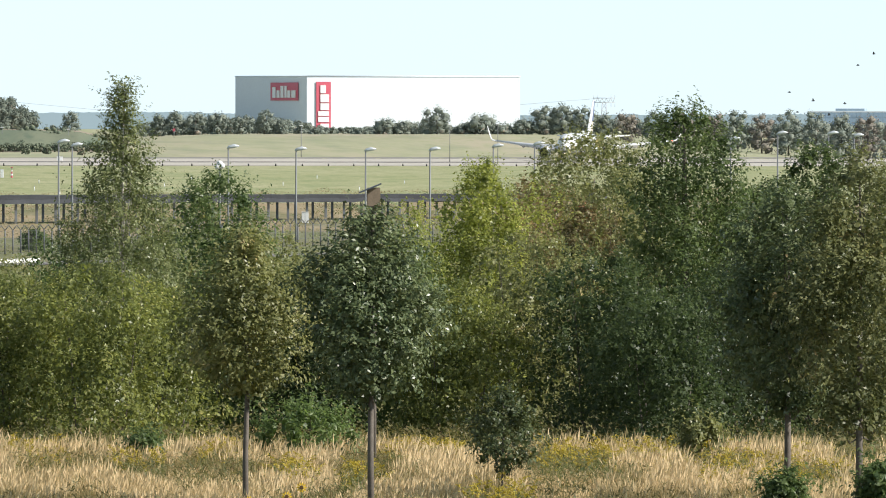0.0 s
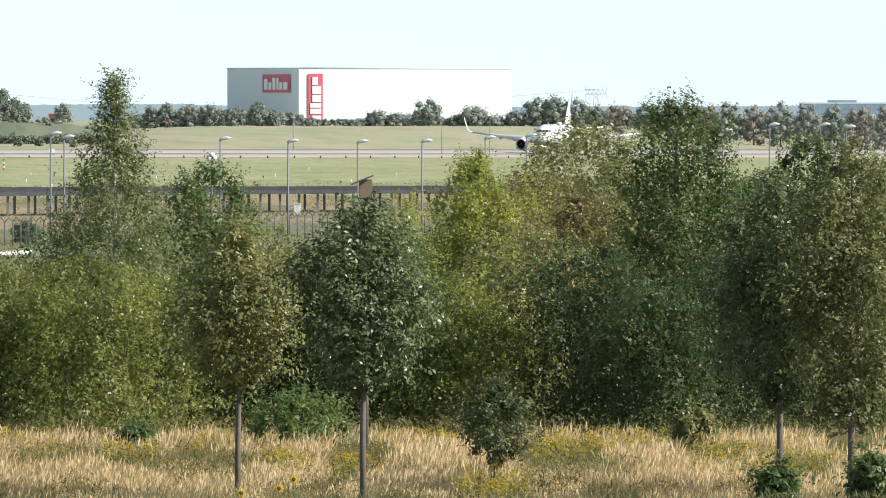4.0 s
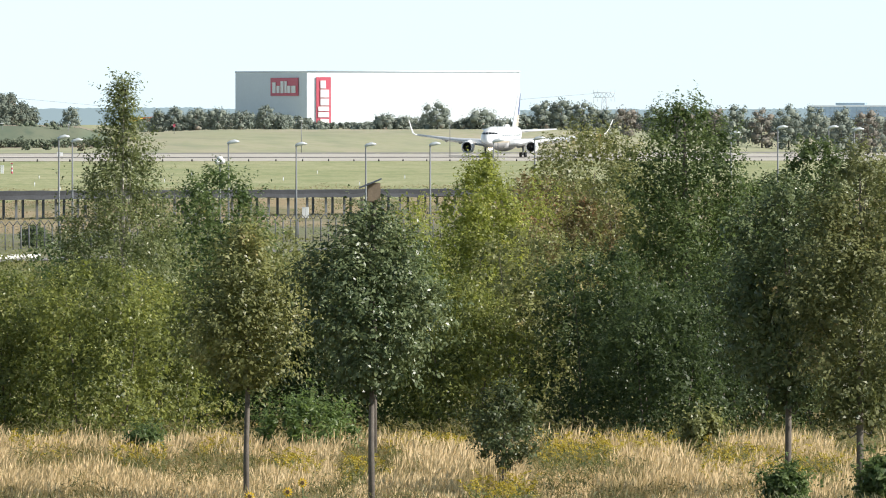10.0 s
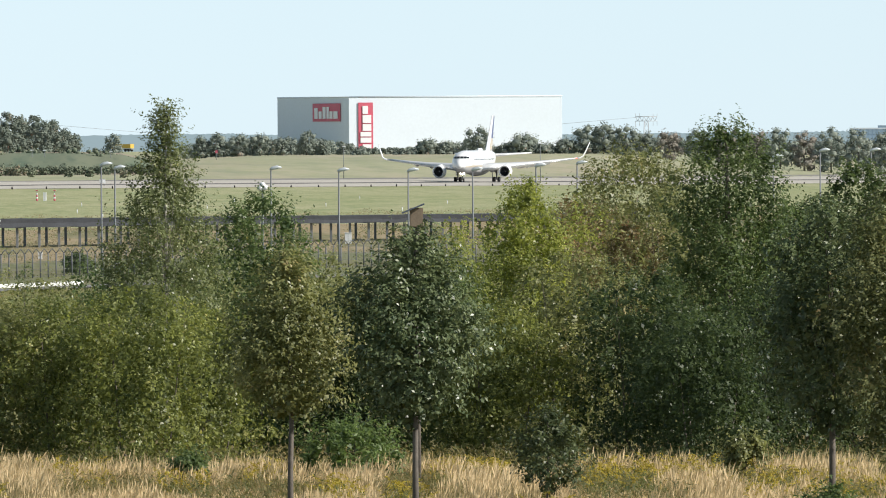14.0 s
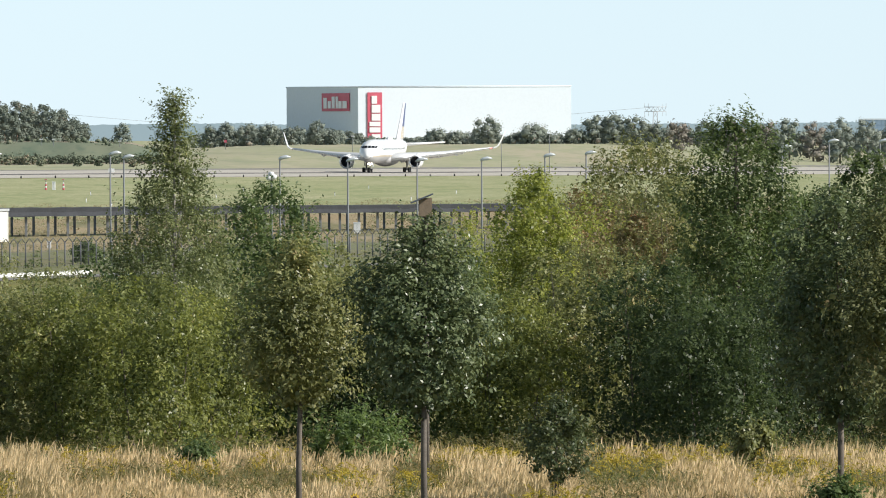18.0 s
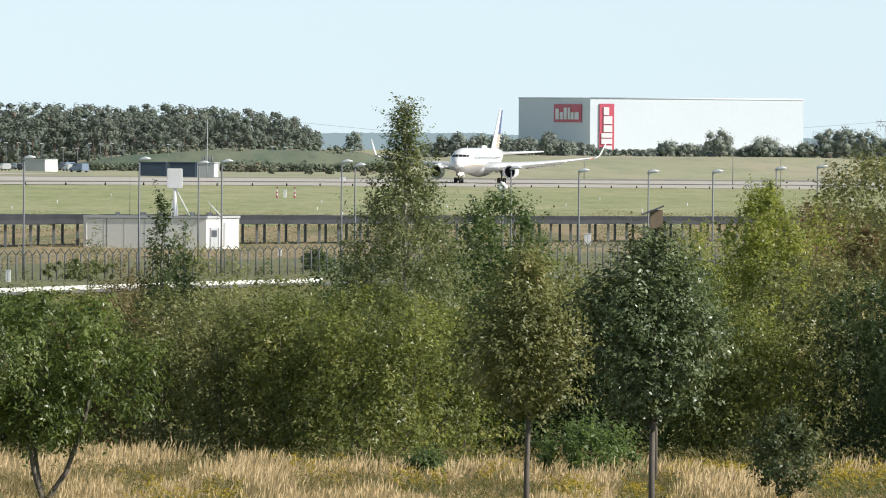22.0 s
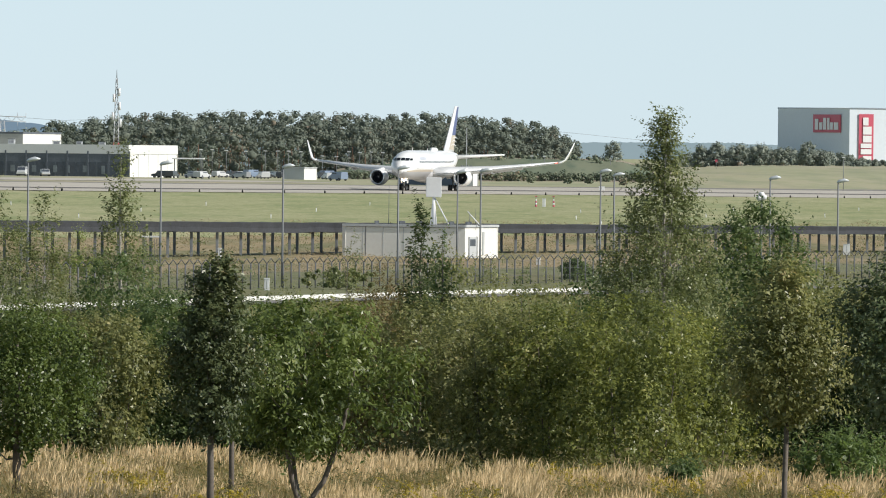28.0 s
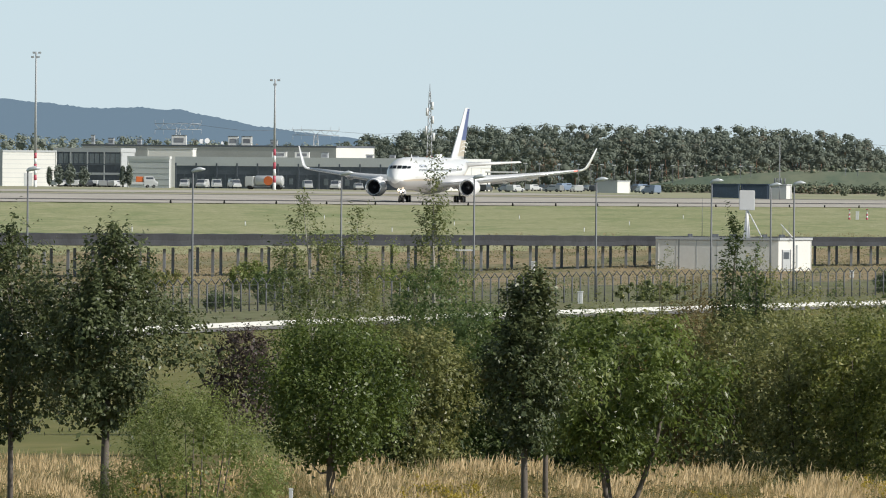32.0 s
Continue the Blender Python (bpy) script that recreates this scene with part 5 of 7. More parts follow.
def roof_box(u, d, v0, v1, w, mat, label="boxed air handler on a hangar roof", name="air_handler"):
    p = spot(u, d, v0)
    h = level(v1, d) - p.z
    ob = thing(name, Matrix.Translation(p), label, "roof unit", "roof units of the hangars")
    ww = w / (F / d)
    part("casing", box(-ww / 2, ww / 2, -1, 1, 0, h, 0.05), mat, ob)
    part("cap", box(-ww / 2 - 0.1, ww / 2 + 0.1, -1.1, 1.1, h, h + 0.12, 0.02), STEEL, ob)
    part("louvre", box(-ww / 3, ww / 3, -1.05, -0.98, h * 0.3, h * 0.75), DARK_STEEL, ob)


def dish(u, d, v, size):
    """A white dish aerial on a short post."""
    p = spot(u, d, v)
    ob = thing("dish_aerial", Matrix.Translation(p), "white dish aerial on a hall roof", "aerial", "dish aerials")
    bm = bmesh.new()
    tube(bm, [(0, 0, 0), (0, 0, size * 1.2)], [0.1, 0.1], 6)
    part("post", bm, STEEL, ob)
    bm = bmesh.new()
    tube(bm, [(0, -0.1, size * 1.6), (0.05, -0.2, size * 1.62), (0.15, -0.5, size * 1.7)], [0.05, size * 0.6, size], 16)
    part("reflector", bm, SIGN_WHITE, ob)


def hangars():
    FASCIA = material("pale_fascia", (0.70, 0.71, 0.70), 0.6, vary=0.06, scale=0.15, fine=3)
    # the long dark hangar with a white end wall
    ob, l, r, h = building("hangar", "long hangar with dark open doors and a white end wall", -1353, 2650, 482, 78, -221, -158, DARK_WALL, WHITE_WALL, 12, 62, "hangar", rim=1.9, roof=FASCIA)
    facade(ob, l, 0.2, h * 0.52, 26, GLASS_DARK, 0.05, 0.86, name="door_panel")
    PALE_PANE = material("pale_pane", (0.22, 0.25, 0.27), 0.35, vary=0.3, scale=0.2, fine=2, bump=0)
    for f, w in ((0.035, 0.012), (0.052, 0.012), (0.07, 0.014), (0.10, 0.01), (0.14, 0.016), (0.165, 0.012), (0.20, 0.012), (0.225, 0.016), (0.27, 0.014), (0.295, 0.01), (0.36, 0.016), (0.40, 0.014), (0.43, 0.014), (0.49, 0.012), (0.56, 0.016), (0.60, 0.012), (0.64, 0.016), (0.72, 0.014), (0.77, 0.012), (0.83, 0.016), (0.90, 0.012)):
        part("window", slab(bmesh.new(), l * (1 - f), l * (1 - f - w), h * (0.16 + 0.1 * (f * 37 % 1)), h * 0.42, 0.12, 0.06), PALE_PANE, ob)
    for k in range(14):
        a = l * (1 - k / 13)
        part("column", slab(bmesh.new(), a, a - l.normalized() * 0.35, 0, h - 1.3, 0.14, 0.2), DARK_WALL, ob)
    for k in range(1, 5):
        part("panel_joint", slab(bmesh.new(), r * (k / 5), r * (k / 5 + 0.008), 0, h - 0.3, 0.03, 0.05), GREY_WALL, ob)
    ob, l, r, h = building("hangar_annex", "pale grey annex beside the hangar", -1835, 2652, 76, 3, -221, -160, FASCIA, FASCIA, 12, 62, rim=0.5, roof=FASCIA)
    for k in range(1, 6):
        part("cladding_joint", slab(bmesh.new(), l * 1.0, Vector(), h * k / 6, h * k / 6 + 0.07, 0.03, 0.05), STEEL, ob)
    ob, l, r, h = building("glazed_hall", "long glazed hall with white frames", -1921, 2860, 122, 22, -235, -168, GLASS_DARK, GREY_WALL, 12, 62, rim=0.9)
    # upper panes take a pale colour in place of reflected sky
    facade(ob, l, h * 0.60, h * 0.86, 13, PALE_PANE, 0.1, 0.86)
    for k in range(5):
        a = l * (1 - k / 4)
        part("mullion", slab(bmesh.new(), a, a - l.normalized() * 0.25, 0, h - 0.9, 0.2, 0.2), GREY_WALL, ob)
    part("transom", slab(bmesh.new(), l, Vector(), h * 0.56, h * 0.59, 0.22, 0.2), DARK_WALL, ob)
    part("floor_band", slab(bmesh.new(), l, Vector(), h * 0.30, h * 0.36, 0.22, 0.2), GREY_WALL, ob)
    ob, l, r, h = building("white_hall", "cream-white windowless hall in the sun", -2130, 2780, 60, 90, -230, -166, GREY_WALL, WHITE_WALL, 20, 35)
    for k in range(1, 8):
        part("cladding_joint", slab(bmesh.new(), Vector(), r, h * k / 8, h * k / 8 + 0.06, 0.03, 0.05), GREY_WALL, ob)
    part("door", slab(bmesh.new(), r * 0.4, r * 0.55, 0, 3.2, 0.06, 0.06), GREY_WALL, ob)
    building("rear_hall", "flat-roofed grey hall behind the hangars", -1540, 3050, 460, 60, -242, -185, CONCRETE_GREY, WHITE_WALL, 12, 62, roof=DARK_WALL)
    building("roof_house", "white roof house above the hangars", -1794, 2900, 82, 6, -236, -222, WHITE_WALL, WHITE_WALL, 6, 60, rim=0.2)
    for u, w, v1 in ((-1818, 26, -263), (-1722, 18, -262), (-1698, 18, -262), (-1970, 6, -262), (-1938, 10, -257), (-1888, 8, -256), (-1650, 12, -256)):
        roof_box(u, 3055 + (-1560 - u) * 0.0307 + 4, -241.6, v1 + 4, w, WHITE_WALL if w > 12 else GREY_WALL)
    for u, w, v1 in ((-1640, 26, -238), (-1600, 26, -238), (-1560, 12, -236), (-1480, 14, -233), (-1440, 10, -233), (-1400, 12, -232)):
        roof_box(u, 2652 + (-1351 - u) * 0.0263 + 4, -220.4, v1 + 6, w, WHITE_WALL if w > 12 else GREY_WALL)
    for u, size in ((-1779, 0.62), (-1769, 0.7), (-1742, 0.4)):
        dish(u, 3064, -241.6, size)
    building("low_shed", "low white shed beyond the runway", -1042, 2620, 38, 21, -185, -164, GREY_WALL, WHITE_WALL, 15, 60, rim=0.15)
    NAVY = material("navy_container", (0.045, 0.07, 0.11), 0.6, vary=0.2, scale=0.3, fine=3)
    for u in (-828, -776):
        ob, l, r, h = building("dark_container", "dark navy steel container beyond the runway", u, 2480, 48, 3, -181, -157, NAVY, NAVY, 8, 50, rim=0.12, roof=NAVY)
        for k in range(1, 9):
            part("rib", slab(bmesh.new(), l * (k / 9), l * (k / 9 + 0.02), 0.1, h - 0.15, 0.05, 0.06), NAVY, ob)
    ob, l, r, h = building("plant_room", "grey plant room with roof vents", -743, 2486, 31, 9, -181, -158, GREY_WALL, WHITE_WALL, 8, 50, rim=0.15)
    for f in (0.2, 0.4, 0.6, 0.75):
        bm = bmesh.new()
        c = l * f + r * 0.3
        tube(bm, [c + Vector((0, 0, h - 0.1)), c + Vector((0, 0, h + 1.3))], [0.18, 0.18], 8)
        part("vent", bm, STEEL, ob)
    # blue glazed office block far off to the east
    BLUE_GLASS = material("blue_glass", (0.34, 0.46, 0.60), 0.3, vary=0.2, scale=0.2, bump=0)
    ob, l, r, h = building("office_block", "blue glass office block behind the far trees", 980, 4750, 170, 60, -239, -205, BLUE_GLASS, GREY_WALL, 5, 60, rim=0.5, roof=WAREHOUSE_WALL)
    for row in range(3):
        facade(ob, l, h * (0.1 + 0.29 * row), h * (0.33 + 0.29 * row), 22, BLUE_GLASS, 0.1, 0.85)
    part("roof_dome", slab(bmesh.new(), l * 0.72, l * 0.42, h, h + 1.0, 0, 20), BLUE_GLASS, ob)


def mast(name, label, u, d, base, top, r0, r1, bands, heads, category="mast"):
    p = spot(u, d, base)
    h = level(top, d) - p.z
    ob = thing(name, Matrix.Translation(p), label, category)
    cuts = [0.0] + [b for b in bands] + [1.0]
    for k, (a, b) in enumerate(zip(cuts, cuts[1:])):
        bm = bmesh.new()
        ra, rb = r0 + (r1 - r0) * a, r0 + (r1 - r0) * b
        tube(bm, [(0, 0, a * h - (0.5 if k == 0 else 0)), (0, 0, b * h)], [ra, rb], 10)
        part("shaft", bm, (RED if k % 2 else SIGN_WHITE) if k < len(cuts) - 2 else MAST_GREY, ob)
    for k in range(heads):
        a = 2 * math.pi * k / max(heads, 1)
        bm = add_box(bmesh.new(), -0.3, 0.3, -0.2, 0.2, -0.2, 0.2, 0.05)
        f = part("floodlight", bm, MAST_GREY, ob)
        f.location = (math.cos(a) * 0.75, math.sin(a) * 0.75, h - 0.2 - 0.9 * (k % 2))
    return ob, h


def lattice(u, d, base, top, half, label):
    """A red and white lattice mast with aerials."""
    p = spot(u, d, base)
    h = level(top, d) - p.z
    ob = thing("lattice_mast", Matrix.Translation(p), label, "mast")
    n = 14
    for k in range(n):
        bm = bmesh.new()
        z0, z1 = h * k / n, h * (k + 1) / n
        w0, w1 = half * (1 - 0.8 * k / n), half * (1 - 0.8 * (k + 1) / n)
        cs = [(1, 1), (-1, 1), (-1, -1), (1, -1)]
        for i, (a, b) in enumerate(cs):
            c2 = cs[(i + 1) % 4]
            tube(bm, [(a * w0, b * w0, z0), (a * w1, b * w1, z1)], [0.08, 0.08], 4)
            tube(bm, [(a * w0, b * w0, z0), (c2[0] * w1, c2[1] * w1, z1)], [0.05, 0.05], 4)
        part("section", bm, RED if k % 4 == 0 and k < 7 else MAST_GREY, ob)
    for z, x in ((0.55, 0.9), (0.62, -0.8), (0.72, 0.7), (0.8, -0.6), (0.86, 0.6)):
        bm = bmesh.new()
        tube(bm, [(x, -0.3, h * z - 0.9), (x, -0.3, h * z + 0.9)], [0.28, 0.28], 8)
        part("aerial_panel", bm, SIGN_WHITE, ob)
    bm = bmesh.new()
    tube(bm, [(0, 0, h), (0, 0, h * 1.08)], [0.1, 0.05], 6)
    part("spike", bm, STEEL, ob)


def pylon(u, d, base, top, wide, label="steel power pylon with crossarms in the distance"):
    p = spot(u, d, base)
    h = level(top, d) - p.z
    w = wide / (F / d)
    ob = thing("power_pylon", Matrix.Translation(p), label, "pylon", "power pylons")
    bm = bmesh.new()
    for s in (1, -1):
        for y in (0.6, -0.6):
            tube(bm, [(s * 1.5, y * 2, 0), (s * 0.7, y, h * 0.85)], [0.2, 0.14], 4)
    for k in range(6):
        z0, z1 = h * 0.85 * k / 6, h * 0.85 * (k + 1) / 6
        x0 = 1.5 - 0.8 * k / 6
        tube(bm, [(-x0, 0, z0), (x0, 0, z1)], [0.1, 0.1], 4)
        tube(bm, [(x0, 0, z0), (-x0, 0, z1)], [0.1, 0.1], 4)
    part("tower", bm, MAST_GREY, ob)
    bm = bmesh.new()
    for z in (0.84, 0.93):
        tube(bm, [(-w / 2, 0, h * z), (w / 2, 0, h * z)], [0.16, 0.16], 4)
    k = 10
    for i in range(k):
        a, b = -w / 2 + w * i / k, -w / 2 + w * (i + 1) / k
        tube(bm, [(a, 0, h * 0.84), (b, 0, h * 0.93)] if i % 2 else [(a, 0, h * 0.93), (b, 0, h * 0.84)], [0.09, 0.09], 4)
    part("crossarm", bm, MAST_GREY, ob)
    for x in (-0.5, -0.32, 0.32, 0.5):
        bm = bmesh.new()
        tube(bm, [(w * x, 0, h * 0.93), (w * x, 0, h)], [0.09, 0.05], 4)
        part("peak", bm, MAST_GREY, ob)
        bm = bmesh.new()
        tube(bm, [(w * x, 0, h * 0.84), (w * x, 0, h * 0.75)], [0.07, 0.07], 4)
        part("insulator", bm, MAST_GREY, ob)


def hills(first, last, haze_glow):
    """Wooded hills on the horizon: a plain far backdrop, its blue emission standing in for haze."""
    m = bpy.data.materials.new("hazed_far_hills")
    m.use_nodes = True
    t = m.node_tree
    b = t.nodes["Principled BSDF"]
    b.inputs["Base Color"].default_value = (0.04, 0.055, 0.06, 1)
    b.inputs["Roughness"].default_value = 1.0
    b.inputs["Emission Color"].default_value = (*haze_glow, 1)
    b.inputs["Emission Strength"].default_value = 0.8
    pts = [(-2700, -350), (-2133, -328), (-2030, -317), (-1980, -311), (-1900, -312), (-1815, -307), (-1770, -298), (-1680, -279), (-1600, -268), (-1500, -256), (-1400, -247), (-1200, -240), (-900, -238), (-560, -235), (-300, -236), (-100, -230), (400, -232), (1300, -234)]
    bm = bmesh.new()
    prev = None
    d = 4960.0
    for u in np.arange(first, last, 4.0):
        v = float(np.interp(u, [q[0] for q in pts], [q[1] for q in pts])) + 0.008 * max(0.0, -1349 - u) - 2.2 * noise.noise((u * 0.03, 1.0, 0)) - 1.8 * abs(noise.noise((u * 0.16, 3.0, 0))) * 2
        a, c = spot(u, d, -150), spot(u, d, v)
        e = spot(u, d + 25, v + 3)
        ring = [bm.verts.new(a), bm.verts.new(c), bm.verts.new(e)]
        if prev:
            for k in range(2):
                bm.faces.new((prev[k], ring[k], ring[k + 1], prev[k + 1]))
        prev = ring
    tagged(part("backdrop", bm, m), "haze-blue wooded hills on the horizon", "hills", kind="structure")


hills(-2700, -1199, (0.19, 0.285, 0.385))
# the eastern stretch emits paler, for thicker haze
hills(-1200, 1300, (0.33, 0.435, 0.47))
radar_hut()
hangars()
mast("floodlight_mast", "tall grey floodlight mast with red and white foot", -2072, 2500, -163, -405, 0.32, 0.16, (0.06, 0.10, 0.14, 0.18, 0.22, 0.26), 6)
mast("floodlight_mast", "tall grey floodlight mast with red and white foot", -1649, 2450, -161, -360, 0.32, 0.16, (0.08, 0.14, 0.2, 0.26, 0.32, 0.38), 4)
lattice(-1375, 2750, -162, -340, 0.8, "slim lattice radio mast with red and white bands")
mast("whip_mast", "thin grey aerial mast", -755, 2450, -158, -258, 0.12, 0.05, (), 0)
for u, v in ((-1820, -287), (-1576, -277), (-1365, -272), (448, -268)):
    pylon(u, 4700, -180, v, 82 if u < 0 else 38)


# ---- aeroplane ----
AIRCRAFT_WHITE = material("aircraft_white", (0.88, 0.88, 0.87), 0.28, vary=0.03, scale=0.3, fine=4, bump=0.0, coat=0.3)
AIRCRAFT_GREY = material("aircraft_belly_grey", (0.50, 0.50, 0.51), 0.38, vary=0.06, scale=0.4, bump=0.0)
WING_GREY = material("wing_grey", (0.70, 0.71, 0.72), 0.4, 0.1, vary=0.06, scale=0.5, bump=0.0)
BARE_METAL = material("polished_metal", (0.75, 0.76, 0.77), 0.22, 0.9, vary=0.05, bump=0.0)
TAIL_BLUE = material("tail_blue", (0.035, 0.07, 0.30), 0.3, vary=0.06, bump=0.0, coat=0.3)
NAME_BLUE = material("pale_lettering", (0.55, 0.58, 0.66), 0.3, vary=0.06, bump=0.0)
TAIL_GOLD = material("tail_gold", (0.60, 0.52, 0.41), 0.35, vary=0.06, bump=0.0)
INLET_DARK = material("inlet_dark", (0.02, 0.02, 0.022), 0.5, vary=0.2, bump=0.0)
FAN_GREY = material("fan_blade", (0.09, 0.09, 0.10), 0.35, 0.7, vary=0.2, bump=0.0)
TYRE = material("tyre_rubber", (0.02, 0.02, 0.02), 0.85, vary=0.3, scale=2)
COCKPIT_GLASS = material("cockpit_glass", (0.015, 0.018, 0.022), 0.08, vary=0.1, bump=0.0)


def glow_material(name, color, power):
    m = bpy.data.materials.new(name)
    m.use_nodes = True
    b = m.node_tree.nodes["Principled BSDF"]
    b.inputs["Base Color"].default_value = (*color, 1)
    b.inputs["Emission Color"].default_value = (*color, 1)
    b.inputs["Emission Strength"].default_value = power
    return m


LIGHT_WARM = glow_material("landing_light", (1.0, 0.80, 0.55), 14)
LIGHT_RED = glow_material("port_light", (1.0, 0.12, 0.06), 4)

BODY = ((28.2, 3.90, 0.02, 0.02), (28.05, 3.92, 0.42, 0.40), (27.6, 3.98, 0.88, 0.85), (26.8, 4.12, 1.38, 1.36), (25.6, 4.35, 1.88, 1.92), (24.0, 4.58, 2.25, 2.35),
        (22.0, 4.72, 2.45, 2.60), (19.5, 4.78, 2.515, 2.70), (12.0, 4.78, 2.515, 2.70), (3.0, 4.78, 2.515, 2.70), (-6.0, 4.78, 2.515, 2.70), (-11.0, 4.95, 2.42, 2.50), (-16.0, 5.35, 2.00, 2.05),
        (-21.0, 5.90, 1.30, 1.40), (-25.0, 6.30, 0.62, 0.75), (-26.8, 6.45, 0.20, 0.30))


def hull(x, a, out=0.0):
    """A point on the fuselage at station x and angle a from the top towards port."""
    xs = [s[0] for s in BODY][::-1]
    z, ry, rz = (float(np.interp(x, xs, [s[k] for s in BODY][::-1])) for k in (1, 2, 3))
    return Vector((x, math.sin(a) * (ry + out), z + math.cos(a) * (rz + out)))


def nose_skin(y, z):
    """The foremost station at which the skin passes the given breadth and height."""
    xs = np.linspace(28.2, 19.5, 400)
    st = np.array(BODY)[::-1]
    zc, ry, rz = (np.interp(xs, st[:, 0], st[:, k]) for k in (1, 2, 3))
    inside = (y / ry) ** 2 + ((z - zc) / rz) ** 2 <= 1
    return Vector((float(xs[np.argmax(inside)]), 0, 0))


def loft(bm, rings, close=True, caps=True, smooth=True):
    made = [[bm.verts.new(v) for v in r] for r in rings]
    n = len(made[0])
    for a, b in zip(made, made[1:]):
        for k in range(n if close else n - 1):
            f = bm.faces.new((a[k], b[k], b[(k + 1) % n], a[(k + 1) % n]))
            f.smooth = smooth
    if caps:
        bm.faces.new(made[0])
        bm.faces.new(made[-1][::-1])
    bmesh.ops.recalc_face_normals(bm, faces=bm.faces)
    return bm


def foil(le, chord, thick, up, back=Vector((-1, 0, 0))):
    """A wing section from its leading edge."""
    out = []
    for f, t in ((0, 0), (0.02, 0.42), (0.10, 0.8), (0.3, 1.0), (0.6, 0.7), (1.0, 0.04), (1.0, -0.04), (0.6, -0.35), (0.3, -0.55), (0.10, -0.5), (0.02, -0.3)):
        out.append(Vector(le) + back * chord * f + Vector(up) * thick * t)
    return out


def disc(bm, c, r, axis="x", sides=20, r2=0.0, depth=0.0):
    tube(bm, [Vector(c), Vector(c) + (Vector((depth, 0, 0)) if axis == "x" else Vector((0, depth, 0)))], [r, r2 or r], sides)
    return bm


def wheel(parent, x, y, z, r, w):
    bm = bmesh.new()
    tube(bm, [(0, -w / 2, 0), (0, -w * 0.42, 0), (0, w * 0.42, 0), (0, w / 2, 0)], [r * 0.82, r, r, r * 0.82], 20)
    tyre = part("wheel", bm, TYRE, parent)
    tyre.location = (x, y, z)
    bm = bmesh.new()
    tube(bm, [(0, -w * 0.53, 0), (0, w * 0.53, 0)], [r * 0.45, r * 0.45], 14)
    part("rim", bm, STEEL, tyre)


